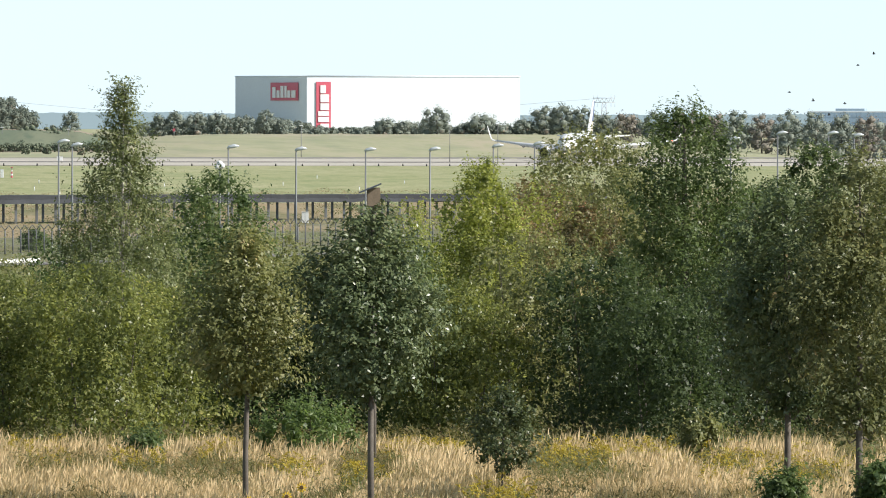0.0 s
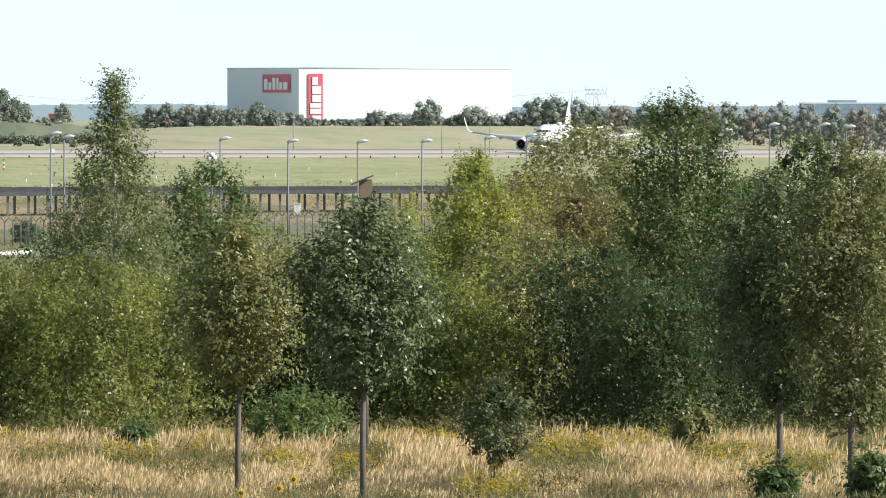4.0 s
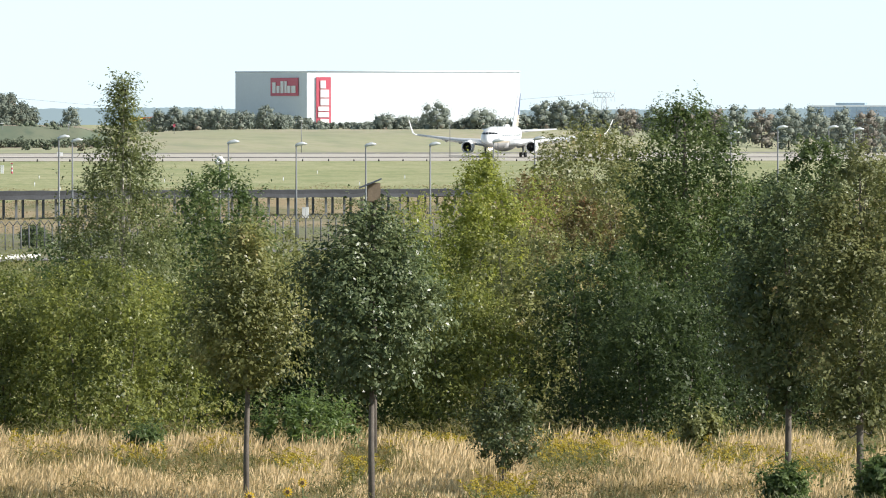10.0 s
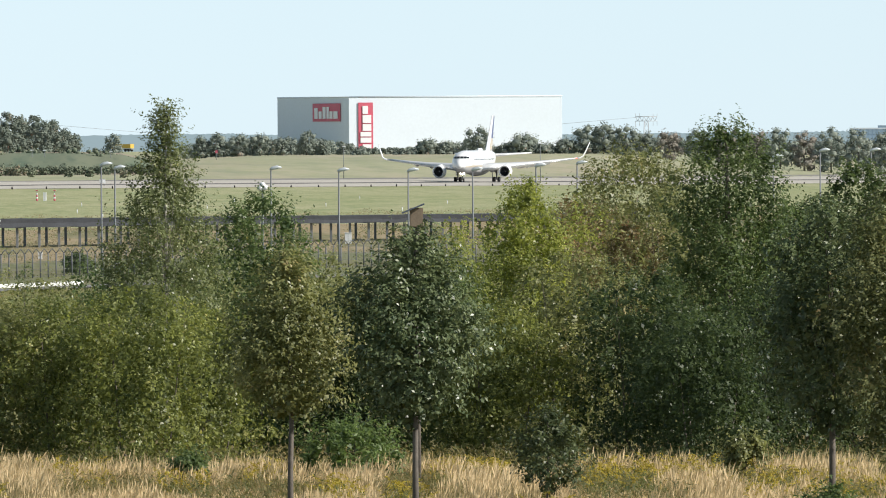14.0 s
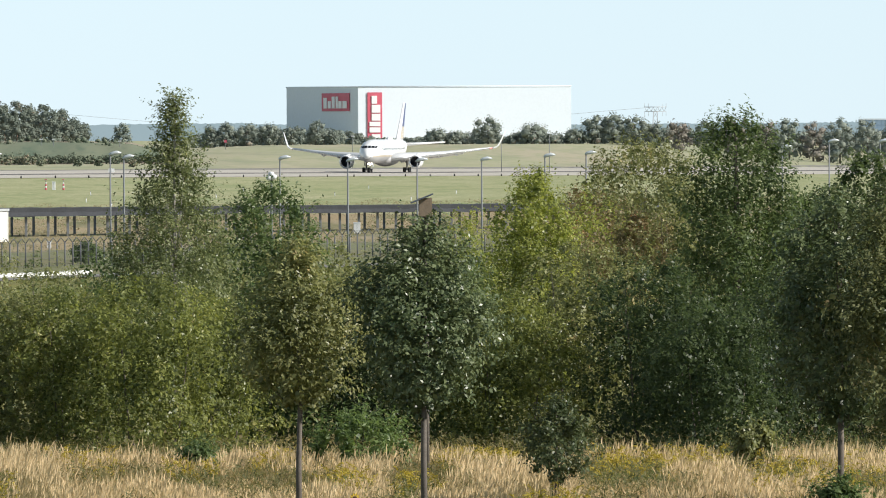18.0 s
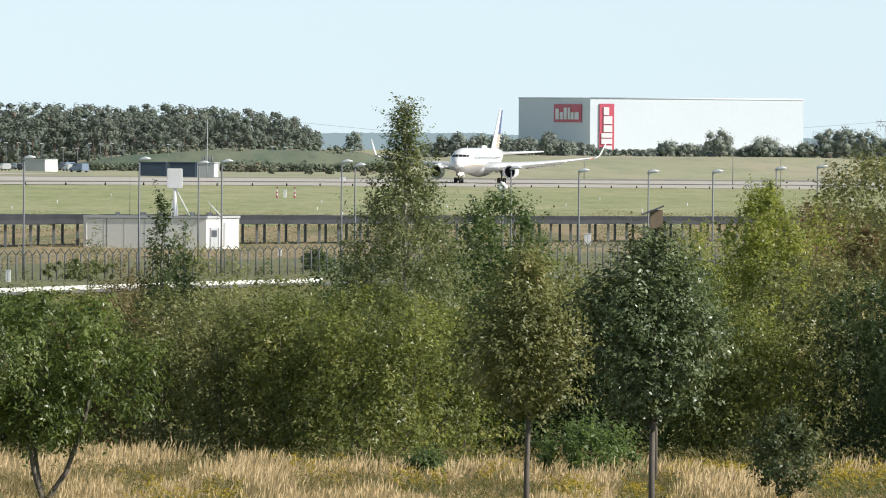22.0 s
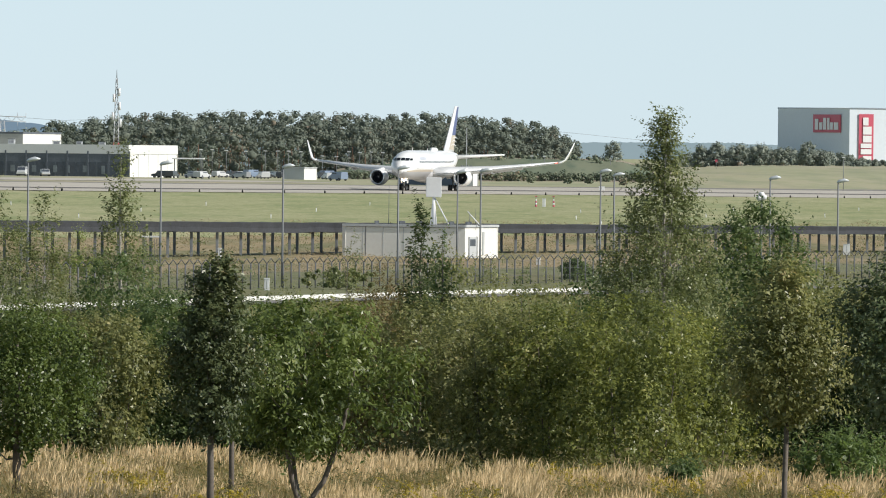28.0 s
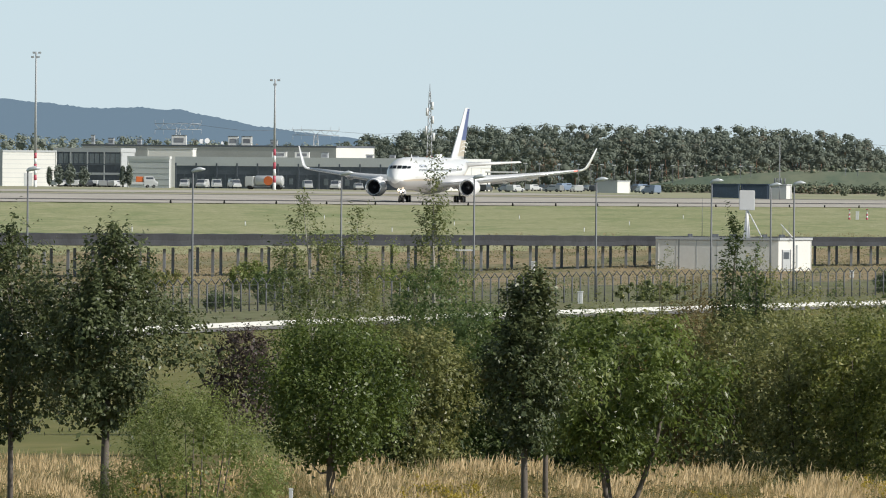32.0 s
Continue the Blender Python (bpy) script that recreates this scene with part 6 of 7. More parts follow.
def airplane():
    ob = thing("airliner", Matrix(), "white twin-engined airliner with blue tail and winglets on the runway", "airplane")
    n = 40
    bm = loft(bmesh.new(), [[Vector((x, math.sin(2 * math.pi * k / n) * ry, z + math.cos(2 * math.pi * k / n) * rz)) for k in range(n)] for x, z, ry, rz in BODY])
    fus = part("fuselage", bm, AIRCRAFT_WHITE, ob)
    fus.data.materials.append(AIRCRAFT_GREY)
    fus.data.materials.append(TAIL_GOLD)
    for p in fus.data.polygons:
        c = p.center
        x = c.x
        mid = float(np.interp(x, [s[0] for s in BODY][::-1], [s[1] for s in BODY][::-1]))
        rz = float(np.interp(x, [s[0] for s in BODY][::-1], [s[3] for s in BODY][::-1]))
        if c.z < mid - 0.42 * rz and x < 27.4:
            p.material_index = 1
        elif c.z < mid - 0.27 * rz and x < 26.5:
            p.material_index = 2
    # wing-body fairing
    bm = bmesh.new()
    tube(bm, [(11, 0, 3.3), (8.5, 0, 3.15), (2, 0, 3.0), (-4, 0, 3.15), (-8, 0, 3.5)], [0.3, 1.75, 2.1, 1.9, 0.4], 20)
    bmesh.ops.scale(bm, vec=(1, 1.3, 0.8), verts=bm.verts, space=Matrix.Translation((0, 0, -3.1)))
    part("belly_fairing", bm, AIRCRAFT_GREY, ob)
    # cockpit and cabin windows lie on the skin
    for s in (1, -1):
        for y0, y1, z0, z1 in ((0.05, 0.74, 5.58, 6.08), (0.82, 1.42, 5.56, 6.06), (1.48, 1.86, 5.58, 5.98)):
            bm = bmesh.new()
            grid = []
            for i in range(5):
                row = []
                for j in range(5):
                    y, z = y0 + (y1 - y0) * j / 4, z0 + (z1 - z0) * i / 4
                    row.append(bm.verts.new(nose_skin(y, z) + Vector((0.05, s * y, z + 0.02))))
                    row[-1].co.y = s * (y + 0.02)
                grid.append(row)
            for i in range(4):
                for j in range(4):
                    bm.faces.new((grid[i][j], grid[i + 1][j], grid[i + 1][j + 1], grid[i][j + 1]))
            part("cockpit_window", bm, COCKPIT_GLASS, ob)
        bm = bmesh.new()
        for i in range(58):
            x = 20.6 - i * 0.57
            vs = []
            for dx, da in ((-0.13, -0.07), (0.13, -0.07), (0.13, 0.07), (-0.13, 0.07)):
                vs.append(bm.verts.new(hull(x + dx, s * (1.36 + da), 0.015)))
            bm.faces.new(vs)
        part("cabin_windows", bm, COCKPIT_GLASS, ob)["kind"] = "stuff"
        for x in (22.0, 9.5, -14.0):
            bm = bmesh.new()
            ring = [hull(x + dx, s * a, 0.02) for dx, a in ((-0.55, 1.12), (0.55, 1.12), (0.55, 1.80), (-0.55, 1.80))]
            for a, b in zip(ring, ring[1:] + ring[:1]):
                tube(bm, [a, b], [0.025, 0.025], 4)
            part("door_seam", bm, AIRCRAFT_GREY, ob)
        bm = bmesh.new()
        for k in range(6):
            x = 19.2 - k * 0.95
            vs = [bm.verts.new(hull(x + dx, s * a, 0.02)) for dx, a in ((-0.33, 1.0), (0.33, 1.0), (0.33, 1.2), (-0.33, 1.2))]
            bm.faces.new(vs)
        part("name_bars", bm, NAME_BLUE, ob, "pale blue bars of lettering")["kind"] = "stuff"
    # wings
    for s in (1, -1):
        st = ((1.5, 8.4, 11.0, 3.05, 1.45), (5.0, 5.6, 8.6, 3.35, 1.15), (7.92, 3.3, 7.2, 3.62, 0.95), (12.0, 0.4, 5.7, 4.05, 0.68), (17.0, -3.2, 4.3, 4.65, 0.46), (22.9, -7.3, 2.75, 5.35, 0.28))
        bm = loft(bmesh.new(), [foil((x, s * y, z), c, t, (0, 0, 1)) for y, x, c, z, t in st])
        w = part("wing", bm, WING_GREY, ob)
        bm = bmesh.new()
        tube(bm, [(x + 0.03, s * y, z + 0.02) for y, x, c, z, t in st], [0.10, 0.09, 0.08, 0.07, 0.055, 0.045], 8)
        part("slat", bm, BARE_METAL, w, "bare metal leading edge")
        bm = loft(bmesh.new(), [foil((-7.3, s * 22.9, 5.35), 2.75, 0.28, (0, 0, 1)), foil((-7.7, s * 23.6, 5.5), 2.5, 0.24, (0, -s * 0.4, 0.9)),
                                foil((-8.3, s * 24.2, 5.95), 2.2, 0.2, (0, -s * 0.8, 0.5)), foil((-9.3, s * 24.75, 7.2), 1.7, 0.16, (0, -s, 0.3)), foil((-10.7, s * 25.5, 9.2), 0.8, 0.1, (0, -s, 0.3))])
        wl = part("winglet", bm, AIRCRAFT_WHITE, w)
        bm = bmesh.new()
        tube(bm, [(-7.1, s * 22.6, 5.38), (-7.3, s * 22.95, 5.44)], [0.07, 0.06], 8)
        part("wingtip_light", bm, LIGHT_RED if s > 0 else SIGN_WHITE, w)
        # extended flap and flap fairings
        bm = loft(bmesh.new(), [foil((-2.5, s * 2.6, 2.85), 2.0, 0.3, (0.3, 0, 1), Vector((-0.94, 0, -0.34))), foil((-3.2, s * 7.0, 3.35), 1.6, 0.25, (0.3, 0, 1), Vector((-0.94, 0, -0.34)))])
        part("flap", bm, WING_GREY, w)
        bm = loft(bmesh.new(), [foil((-3.9, s * 9.0, 3.55), 1.5, 0.22, (0.3, 0, 1), Vector((-0.94, 0, -0.34))), foil((-6.2, s * 16.5, 4.4), 1.0, 0.15, (0.3, 0, 1), Vector((-0.94, 0, -0.34)))])
        part("flap", bm, WING_GREY, w)
        for y, x, z in ((5.2, -1.0, 3.0), (11.5, -2.9, 3.7), (15.2, -4.5, 4.15)):
            bm = bmesh.new()
            tube(bm, [(x + 1.6, s * y, z), (x + 0.8, s * y, z - 0.22), (x - 1.2, s * y, z - 0.3), (x - 2.8, s * y, z - 0.25)], [0.06, 0.22, 0.24, 0.05], 10)
            part("flap_fairing", bm, WING_GREY, w)
        # engine
        e = new("engine")
        e.parent = ob
        e.location = (0, s * 7.92, 2.52)
        bm = loft(bmesh.new(), [[Vector((x, math.cos(2 * math.pi * k / 32) * r, math.sin(2 * math.pi * k / 32) * r - (0.06 if x > 6 else 0))) for k in range(32)]
                                for x, r in ((9.35, 1.30), (9.0, 1.44), (8.0, 1.52), (6.2, 1.5), (4.8, 1.30), (4.0, 1.12), (4.0, 1.02), (5.5, 1.1), (7.9, 1.18), (8.8, 1.13), (9.25, 1.19), (9.35, 1.30))], caps=False)
        part("nacelle", bm, AIRCRAFT_WHITE, e)
        bm = bmesh.new()
        pts = [(9.3, math.cos(2 * math.pi * k / 32) * 1.25, math.sin(2 * math.pi * k / 32) * 1.25 - 0.06) for k in range(33)]
        tube(bm, pts, [0.10] * 33, 8, caps=False)
        part("inlet_lip", bm, BARE_METAL, e)
        bm = bmesh.new()
        tube(bm, [(8.0, 0, -0.03), (7.9, 0, -0.03)], [1.175, 1.175], 32)
        part("fan_disc", bm, INLET_DARK, e)
        for k in range(22):
            a = 2 * math.pi * k / 22
            bm = bmesh.new()
            o, t_ = Vector((0, math.cos(a), math.sin(a))), Vector((0, -math.sin(a), math.cos(a)))
            c0 = Vector((8.1, 0, -0.03))
            vs = [bm.verts.new(v) for v in (c0 + o * 0.35 - t_ * 0.05, c0 + o * 0.35 + t_ * 0.05 + Vector((0.12, 0, 0)), c0 + o * 1.12 + t_ * 0.16 + Vector((0.1, 0, 0)), c0 + o * 1.12 - t_ * 0.1 - Vector((0.08, 0, 0)))]
            bm.faces.new(vs)
            part("fan_blade", bm, FAN_GREY, e)
        bm = bmesh.new()
        tube(bm, [(8.0, 0, -0.03), (8.25, 0, -0.03), (8.55, 0, -0.03), (8.68, 0, -0.03)], [0.36, 0.33, 0.16, 0.02], 16)
        part("spinner", bm, FAN_GREY, e)
        bm = box(8.42, 8.6, 0.06, 0.2, -0.1, 0.02)
        part("spinner_mark", bm, SIGN_WHITE, e)
        bm = bmesh.new()
        tube(bm, [(5.0, 0, 0), (3.4, 0, 0.02), (2.6, 0, 0.05)], [0.85, 0.7, 0.45], 20)
        part("core_nozzle", bm, STEEL, e)
        bm = loft(bmesh.new(), [[Vector((8.0, -0.18, 1.4)), Vector((8.0, 0.18, 1.4)), Vector((1.0, 0.25, 0.6)), Vector((1.0, -0.25, 0.6))],
                                [Vector((4.5, -0.15, 1.75)), Vector((4.5, 0.15, 1.75)), Vector((-1.0, 0.2, 1.25)), Vector((-1.0, -0.2, 1.25))]], smooth=False)
        part("pylon", bm, AIRCRAFT_WHITE, e)
        # tailplane
        bm = loft(bmesh.new(), [foil((-18.6, s * 0.6, 6.15), 5.6, 0.55, (0, 0, 1)), foil((-21.6, s * 5.0, 6.45), 3.8, 0.35, (0, 0, 1)), foil((-24.5, s * 9.3, 6.75), 2.0, 0.18, (0, 0, 1))])
        part("tailplane", bm, AIRCRAFT_WHITE, ob)
        # main gear
        g = new("main_gear")
        g.parent = ob
        g.location = (0, s * 4.65, 0)
        bm = bmesh.new()
        tube(bm, [(0, 0, 0.6), (0, 0, 1.6), (0.1, -s * 0.1, 3.4)], [0.13, 0.17, 0.2], 10)
        part("strut", bm, STEEL, g)
        bm = bmesh.new()
        tube(bm, [(0.0, -s * 0.05, 2.0), (1.6, -s * 0.6, 3.1)], [0.09, 0.09], 8)
        part("drag_brace", bm, STEEL, g)
        bm = bmesh.new()
        tube(bm, [(-0.72, 0, 0.58), (0.72, 0, 0.58)], [0.13, 0.13], 8)
        part("bogie_beam", bm, STEEL, g)
        bm = box(-0.5, 0.9, s * 0.32 - 0.03, s * 0.32 + 0.03, 1.5, 3.1, 0.02)
        part("gear_door", bm, AIRCRAFT_GREY, g)
        for x in (-0.71, 0.71):
            for y in (-0.57, 0.57):
                wheel(g, x, y, 0.58, 0.58, 0.42)
    # fin with a blue and gold field
    fin = [foil((-13.6, 0, 7.2), 9.8, 0.42, (0, 1, 0)), foil((-15.4, 0, 8.4), 8.4, 0.38, (0, 1, 0)), foil((-19.8, 0, 12.0), 5.9, 0.28, (0, 1, 0)), foil((-24.4, 0, 15.85), 3.3, 0.18, (0, 1, 0))]
    fin = [[Vector((v.x, v.y if v.y > 0 else v.y * 2 * 0.9, v.z)) for v in r] for r in fin]
    bm = loft(bmesh.new(), fin)
    f = part("fin", bm, AIRCRAFT_WHITE, ob)
    for s in (1, -1):
        bm = bmesh.new()
        cols = []
        for z in np.linspace(10.4, 15.7, 8):
            zz = [7.2, 8.4, 12.0, 15.85]
            le, ch, th = (float(np.interp(z, zz, q)) for q in ((-13.6, -15.4, -19.8, -24.4), (9.8, 8.4, 5.9, 3.3), (0.42, 0.38, 0.28, 0.18)))
            cols.append([bm.verts.new((le - ch * q, s * (th * w_ + 0.03), z)) for q, w_ in ((0.32, 1.0), (0.45, 0.9), (0.6, 0.72), (0.98, 0.08))])
        for a, b in zip(cols, cols[1:]):
            for k in range(3):
                bm.faces.new((a[k], b[k], b[k + 1], a[k + 1]))
        part("tail_field", bm, TAIL_BLUE, f, "dark blue tail paint")
        bm = bmesh.new()
        cols = []
        for z in np.linspace(7.7, 10.35, 5):
            zz = [7.2, 8.4, 12.0, 15.85]
            le, ch, th = (float(np.interp(z, zz, q)) for q in ((-13.6, -15.4, -19.8, -24.4), (9.8, 8.4, 5.9, 3.3), (0.42, 0.38, 0.28, 0.18)))
            cols.append([bm.verts.new((le - ch * q, s * (th * w_ + 0.03), z)) for q, w_ in ((0.3, 1.0), (0.6, 0.72), (0.98, 0.08))])
        for a, b in zip(cols, cols[1:]):
            for k in range(2):
                bm.faces.new((a[k], b[k], b[k + 1], a[k + 1]))
        part("tail_emblem", bm, TAIL_GOLD, f, "faded gold field at the foot of the fin")
        for z, w_ in ((8.3, 0.16), (9.0, 0.14), (9.65, 0.12)):
            bm = bmesh.new()
            for k in range(6):
                x0, x1 = -18.6 - 0.75 * k - (z - 8.3), -18.6 - 0.75 * (k + 1) - (z - 8.3)
                c0, c1 = 0.35 * math.sin(k / 6 * math.pi), 0.35 * math.sin((k + 1) / 6 * math.pi)
                bm.faces.new([bm.verts.new(v) for v in ((x0, s * 0.47, z + c0), (x1, s * 0.47, z + c1), (x1, s * 0.47, z + c1 + w_), (x0, s * 0.47, z + c0 + w_))])
            part("emblem_arc", bm, AIRCRAFT_WHITE, f)
    # nose gear with the landing lights
    g = new("nose_gear")
    g.parent = ob
    g.location = (22.76, 0, 0)
    bm = bmesh.new()
    tube(bm, [(0, 0, 0.47), (0, 0, 1.4), (-0.15, 0, 2.6)], [0.1, 0.12, 0.15], 10)
    part("strut", bm, STEEL, g)
    bm = bmesh.new()
    tube(bm, [(0, 0, 1.3), (-1.3, 0, 2.5)], [0.07, 0.07], 6)
    part("drag_brace", bm, STEEL, g)
    for s in (1, -1):
        wheel(g, 0, s * 0.32, 0.47, 0.47, 0.3)
        part("gear_door", box(-0.9, 0.5, s * 0.55 - 0.03, s * 0.55 + 0.03, 1.4, 2.3, 0.02), AIRCRAFT_GREY, g)
    for y, z in ((-0.42, 2.05), (0.0, 1.85), (0.42, 2.05)):
        bm = bmesh.new()
        tube(bm, [(0.2, y, z), (0.34, y, z)], [0.13, 0.17], 12)
        part("landing_light", bm, LIGHT_WARM, g)
    # aerials on the roof
    for x, h in ((16.0, 0.55), (2.0, 0.4)):
        bm = loft(bmesh.new(), [foil((x, 0, 7.4), 0.7, 0.06, (0, 1, 0)), foil((x - 0.3, 0, 7.45 + h), 0.3, 0.03, (0, 1, 0))])
        part("aerial", bm, AIRCRAFT_WHITE, ob)
    bm = bmesh.new()
    tube(bm, [(-2, 0, 7.4), (-3, 0, 7.55), (-6, 0, 7.55), (-7, 0, 7.4)], [0.1, 0.5, 0.5, 0.1], 12)
    part("radome", bm, AIRCRAFT_WHITE, ob)
    return ob


plane = airplane()


# ---- small things on the airfield ----
def where(u, v, near=1300.0, far=4900.0):
    """The distance at which the ground shows at depression v."""
    ds = np.linspace(near, far, 1500)
    z = land(np.full_like(ds, u), ds)
    vv = H0 + (EYE.z - z) * F / ds
    hit = np.nonzero(vv <= v)[0]
    return float(ds[hit[0]]) if len(hit) else far


CAR_WHITE = material("car_white", (0.58, 0.59, 0.59), 0.3, vary=0.04, bump=0, coat=0.5)
CAR_BLUE = material("car_blue", (0.22, 0.28, 0.38), 0.3, vary=0.04, bump=0, coat=0.5)
CAR_DARK = material("car_dark", (0.06, 0.065, 0.07), 0.3, vary=0.04, bump=0, coat=0.5)
CAR_ORANGE = material("car_orange", (0.75, 0.17, 0.04), 0.35, vary=0.05, bump=0, coat=0.4)
CAR_SILVER = material("car_silver", (0.45, 0.46, 0.47), 0.3, 0.4, vary=0.04, bump=0, coat=0.4)


def vehicle(name, label, category, length, width, height, hood, paint, wheels=2):
    """A small vehicle: body with a bonnet, window band, wheels and lights."""
    ob = thing(name, Matrix(), label, category)
    body = bmesh.new()
    sec = [(-length / 2, 0.35, height * 0.93), (-length / 2 + 0.15, 0.32, height), (length / 2 - hood - 0.5, 0.32, height), (length / 2 - hood, 0.32, height * 0.62), (length / 2 - 0.1, 0.35, height * 0.52), (length / 2, 0.42, height * 0.45)]
    loft(body, [[Vector((x, -width / 2, z0)), Vector((x, width / 2, z0)), Vector((x, width / 2, z0 + (z1 - z0) * 0.55)), Vector((x, width / 2 - 0.12, z1)), Vector((x, -width / 2 + 0.12, z1)), Vector((x, -width / 2, z0 + (z1 - z0) * 0.55))] for x, z0, z1 in sec], smooth=False)
    part("body", body, paint, ob)
    for s in (1, -1):
        x1 = length / 2 - hood - 0.45
        part("side_window", box(x1 - 1.6, x1, s * (width / 2 - 0.07) - 0.03, s * (width / 2 - 0.07) + 0.03, height * 0.66, height * 0.9), GLASS_DARK, ob)
        for k in range(wheels):
            x = length / 2 - 0.85 if k == 0 else -length / 2 + 0.8 + 1.1 * (k - 1)
            bm = bmesh.new()
            tube(bm, [(x, s * (width / 2 - 0.22), 0.33), (x, s * (width / 2 + 0.01), 0.33)], [0.33, 0.33], 14)
            w = part("wheel", bm, TYRE, ob)
            bm = bmesh.new()
            tube(bm, [(x, s * (width / 2), 0.33), (x, s * (width / 2 + 0.03), 0.33)], [0.18, 0.18], 10)
            part("rim", bm, STEEL, w)
        part("headlight", box(length / 2 - 0.06, length / 2 + 0.02, s * width * 0.36 - 0.16, s * width * 0.36 + 0.16, height * 0.36, height * 0.44, 0.02), SIGN_WHITE, ob)
    ws = bmesh.new()
    xa, xb = length / 2 - hood - 0.42, length / 2 - hood - 0.02
    ws.faces.new([ws.verts.new(v) for v in ((xa + 0.02, -width / 2 + 0.2, height * 0.96), (xa + 0.02, width / 2 - 0.2, height * 0.96), (xb + 0.04, width / 2 - 0.12, height * 0.66), (xb + 0.04, -width / 2 + 0.12, height * 0.66))])
    part("windscreen", ws, GLASS_DARK, ob)
    return ob


def traffic():
    kinds = {
        "van": vehicle("van", "white service van parked on the apron", "van", 4.7, 1.9, 1.95, 0.8, CAR_WHITE),
        "car": vehicle("car", "small dark car parked beyond the runway", "car", 4.3, 1.8, 1.5, 1.1, CAR_DARK),
        "silver": vehicle("car", "small silver car parked beyond the runway", "car", 4.4, 1.8, 1.5, 1.1, CAR_SILVER),
        "white": vehicle("car", "small white car parked beyond the runway", "car", 4.3, 1.8, 1.5, 1.1, CAR_WHITE),
        "blue": vehicle("van", "white and blue minibus beyond the runway", "van", 4.7, 1.9, 1.9, 0.9, CAR_BLUE),
        "truck": vehicle("truck", "white truck with an orange loading box", "truck", 3.0, 2.3, 2.5, 0.5, CAR_WHITE, 2),
    }
    bed = part("flatbed", box(-5.6, -1.5, -1.1, 1.1, 0.7, 1.2, 0.04), CAR_WHITE, kinds["truck"])
    part("loading_box", box(-3.2, -1.6, -0.85, 0.85, 1.22, 2.4, 0.08), CAR_ORANGE, kinds["truck"], "orange loading box")
    used = set()
    spots = [("van", -1808, 2610, -90), ("van", -1776, 2605, -100), ("van", -1751, 2600, -80), ("van", -1719, 2598, -70), ("truck", -1868, 2620, 10), ("car", -1294, 2560, 150), ("car", -1275, 2540, 75), ("silver", -1238, 2560, 130), ("white", -1222, 2540, 60),
             ("blue", -982, 2600, 130), ("white", -1115, 2640, 110), ("silver", -1155, 2640, 150), ("white", -1000, 2700, 110), ("van", -1590, 2580, -80), ("van", -1540, 2578, -95), ("white", -1500, 2575, -80)]
    for k in range(13):
        spots.append((("white", "silver", "car", "white")[k % 4], -2030 + k * 8.5, 2700 + 12 * (k % 3), 60 + 40 * (k % 2)))
    for k in range(15):
        spots.append((("white", "car", "silver", "car", "blue")[k % 5], -1190 + k * 13 + 5 * (k % 3), 2820 + (k % 4) * 40, 50 + 70 * (k % 2)))
    for kind, u, v, turn in spots:
        d = v
        p = spot(u, d, up=0.02)
        m = pose(p.x, p.y, p.z, 0, 0, turn)
        ob = kinds[kind]
        if kind not in used:
            ob.matrix_world = m
            used.add(kind)
        else:
            copy_thing(ob, m)
    # fuel tanker
    p = spot(-1662, 2470)
    ob = thing("tanker", pose(p.x, p.y, p.z, 0, 0, 172), "white fuel tanker with an orange disc", "truck")
    bm = bmesh.new()
    tube(bm, [(-3.4, 0, 1.75), (-3.2, 0, 1.75), (2.2, 0, 1.75), (2.4, 0, 1.75)], [0.9, 1.1, 1.1, 0.9], 18)
    part("tank", bm, CAR_WHITE, ob)
    part("cab", box(2.6, 4.4, -1.15, 1.15, 0.6, 2.7, 0.15), CAR_WHITE, ob)
    part("chassis", box(-3.5, 4.4, -0.9, 0.9, 0.45, 0.75, 0.03), DARK_STEEL, ob)
    bm = bmesh.new()
    tube(bm, [(-0.5, 1.09, 1.8), (-0.5, 1.13, 1.8)], [0.95, 0.95], 24)
    part("disc", bm, CAR_ORANGE, ob, "orange disc")
    for s in (1, -1):
        for x in (-2.6, -1.5, 3.4):
            bm = bmesh.new()
            tube(bm, [(x, s * 0.85, 0.48), (x, s * 1.15, 0.48)], [0.48, 0.48], 14)
            part("wheel", bm, TYRE, ob)


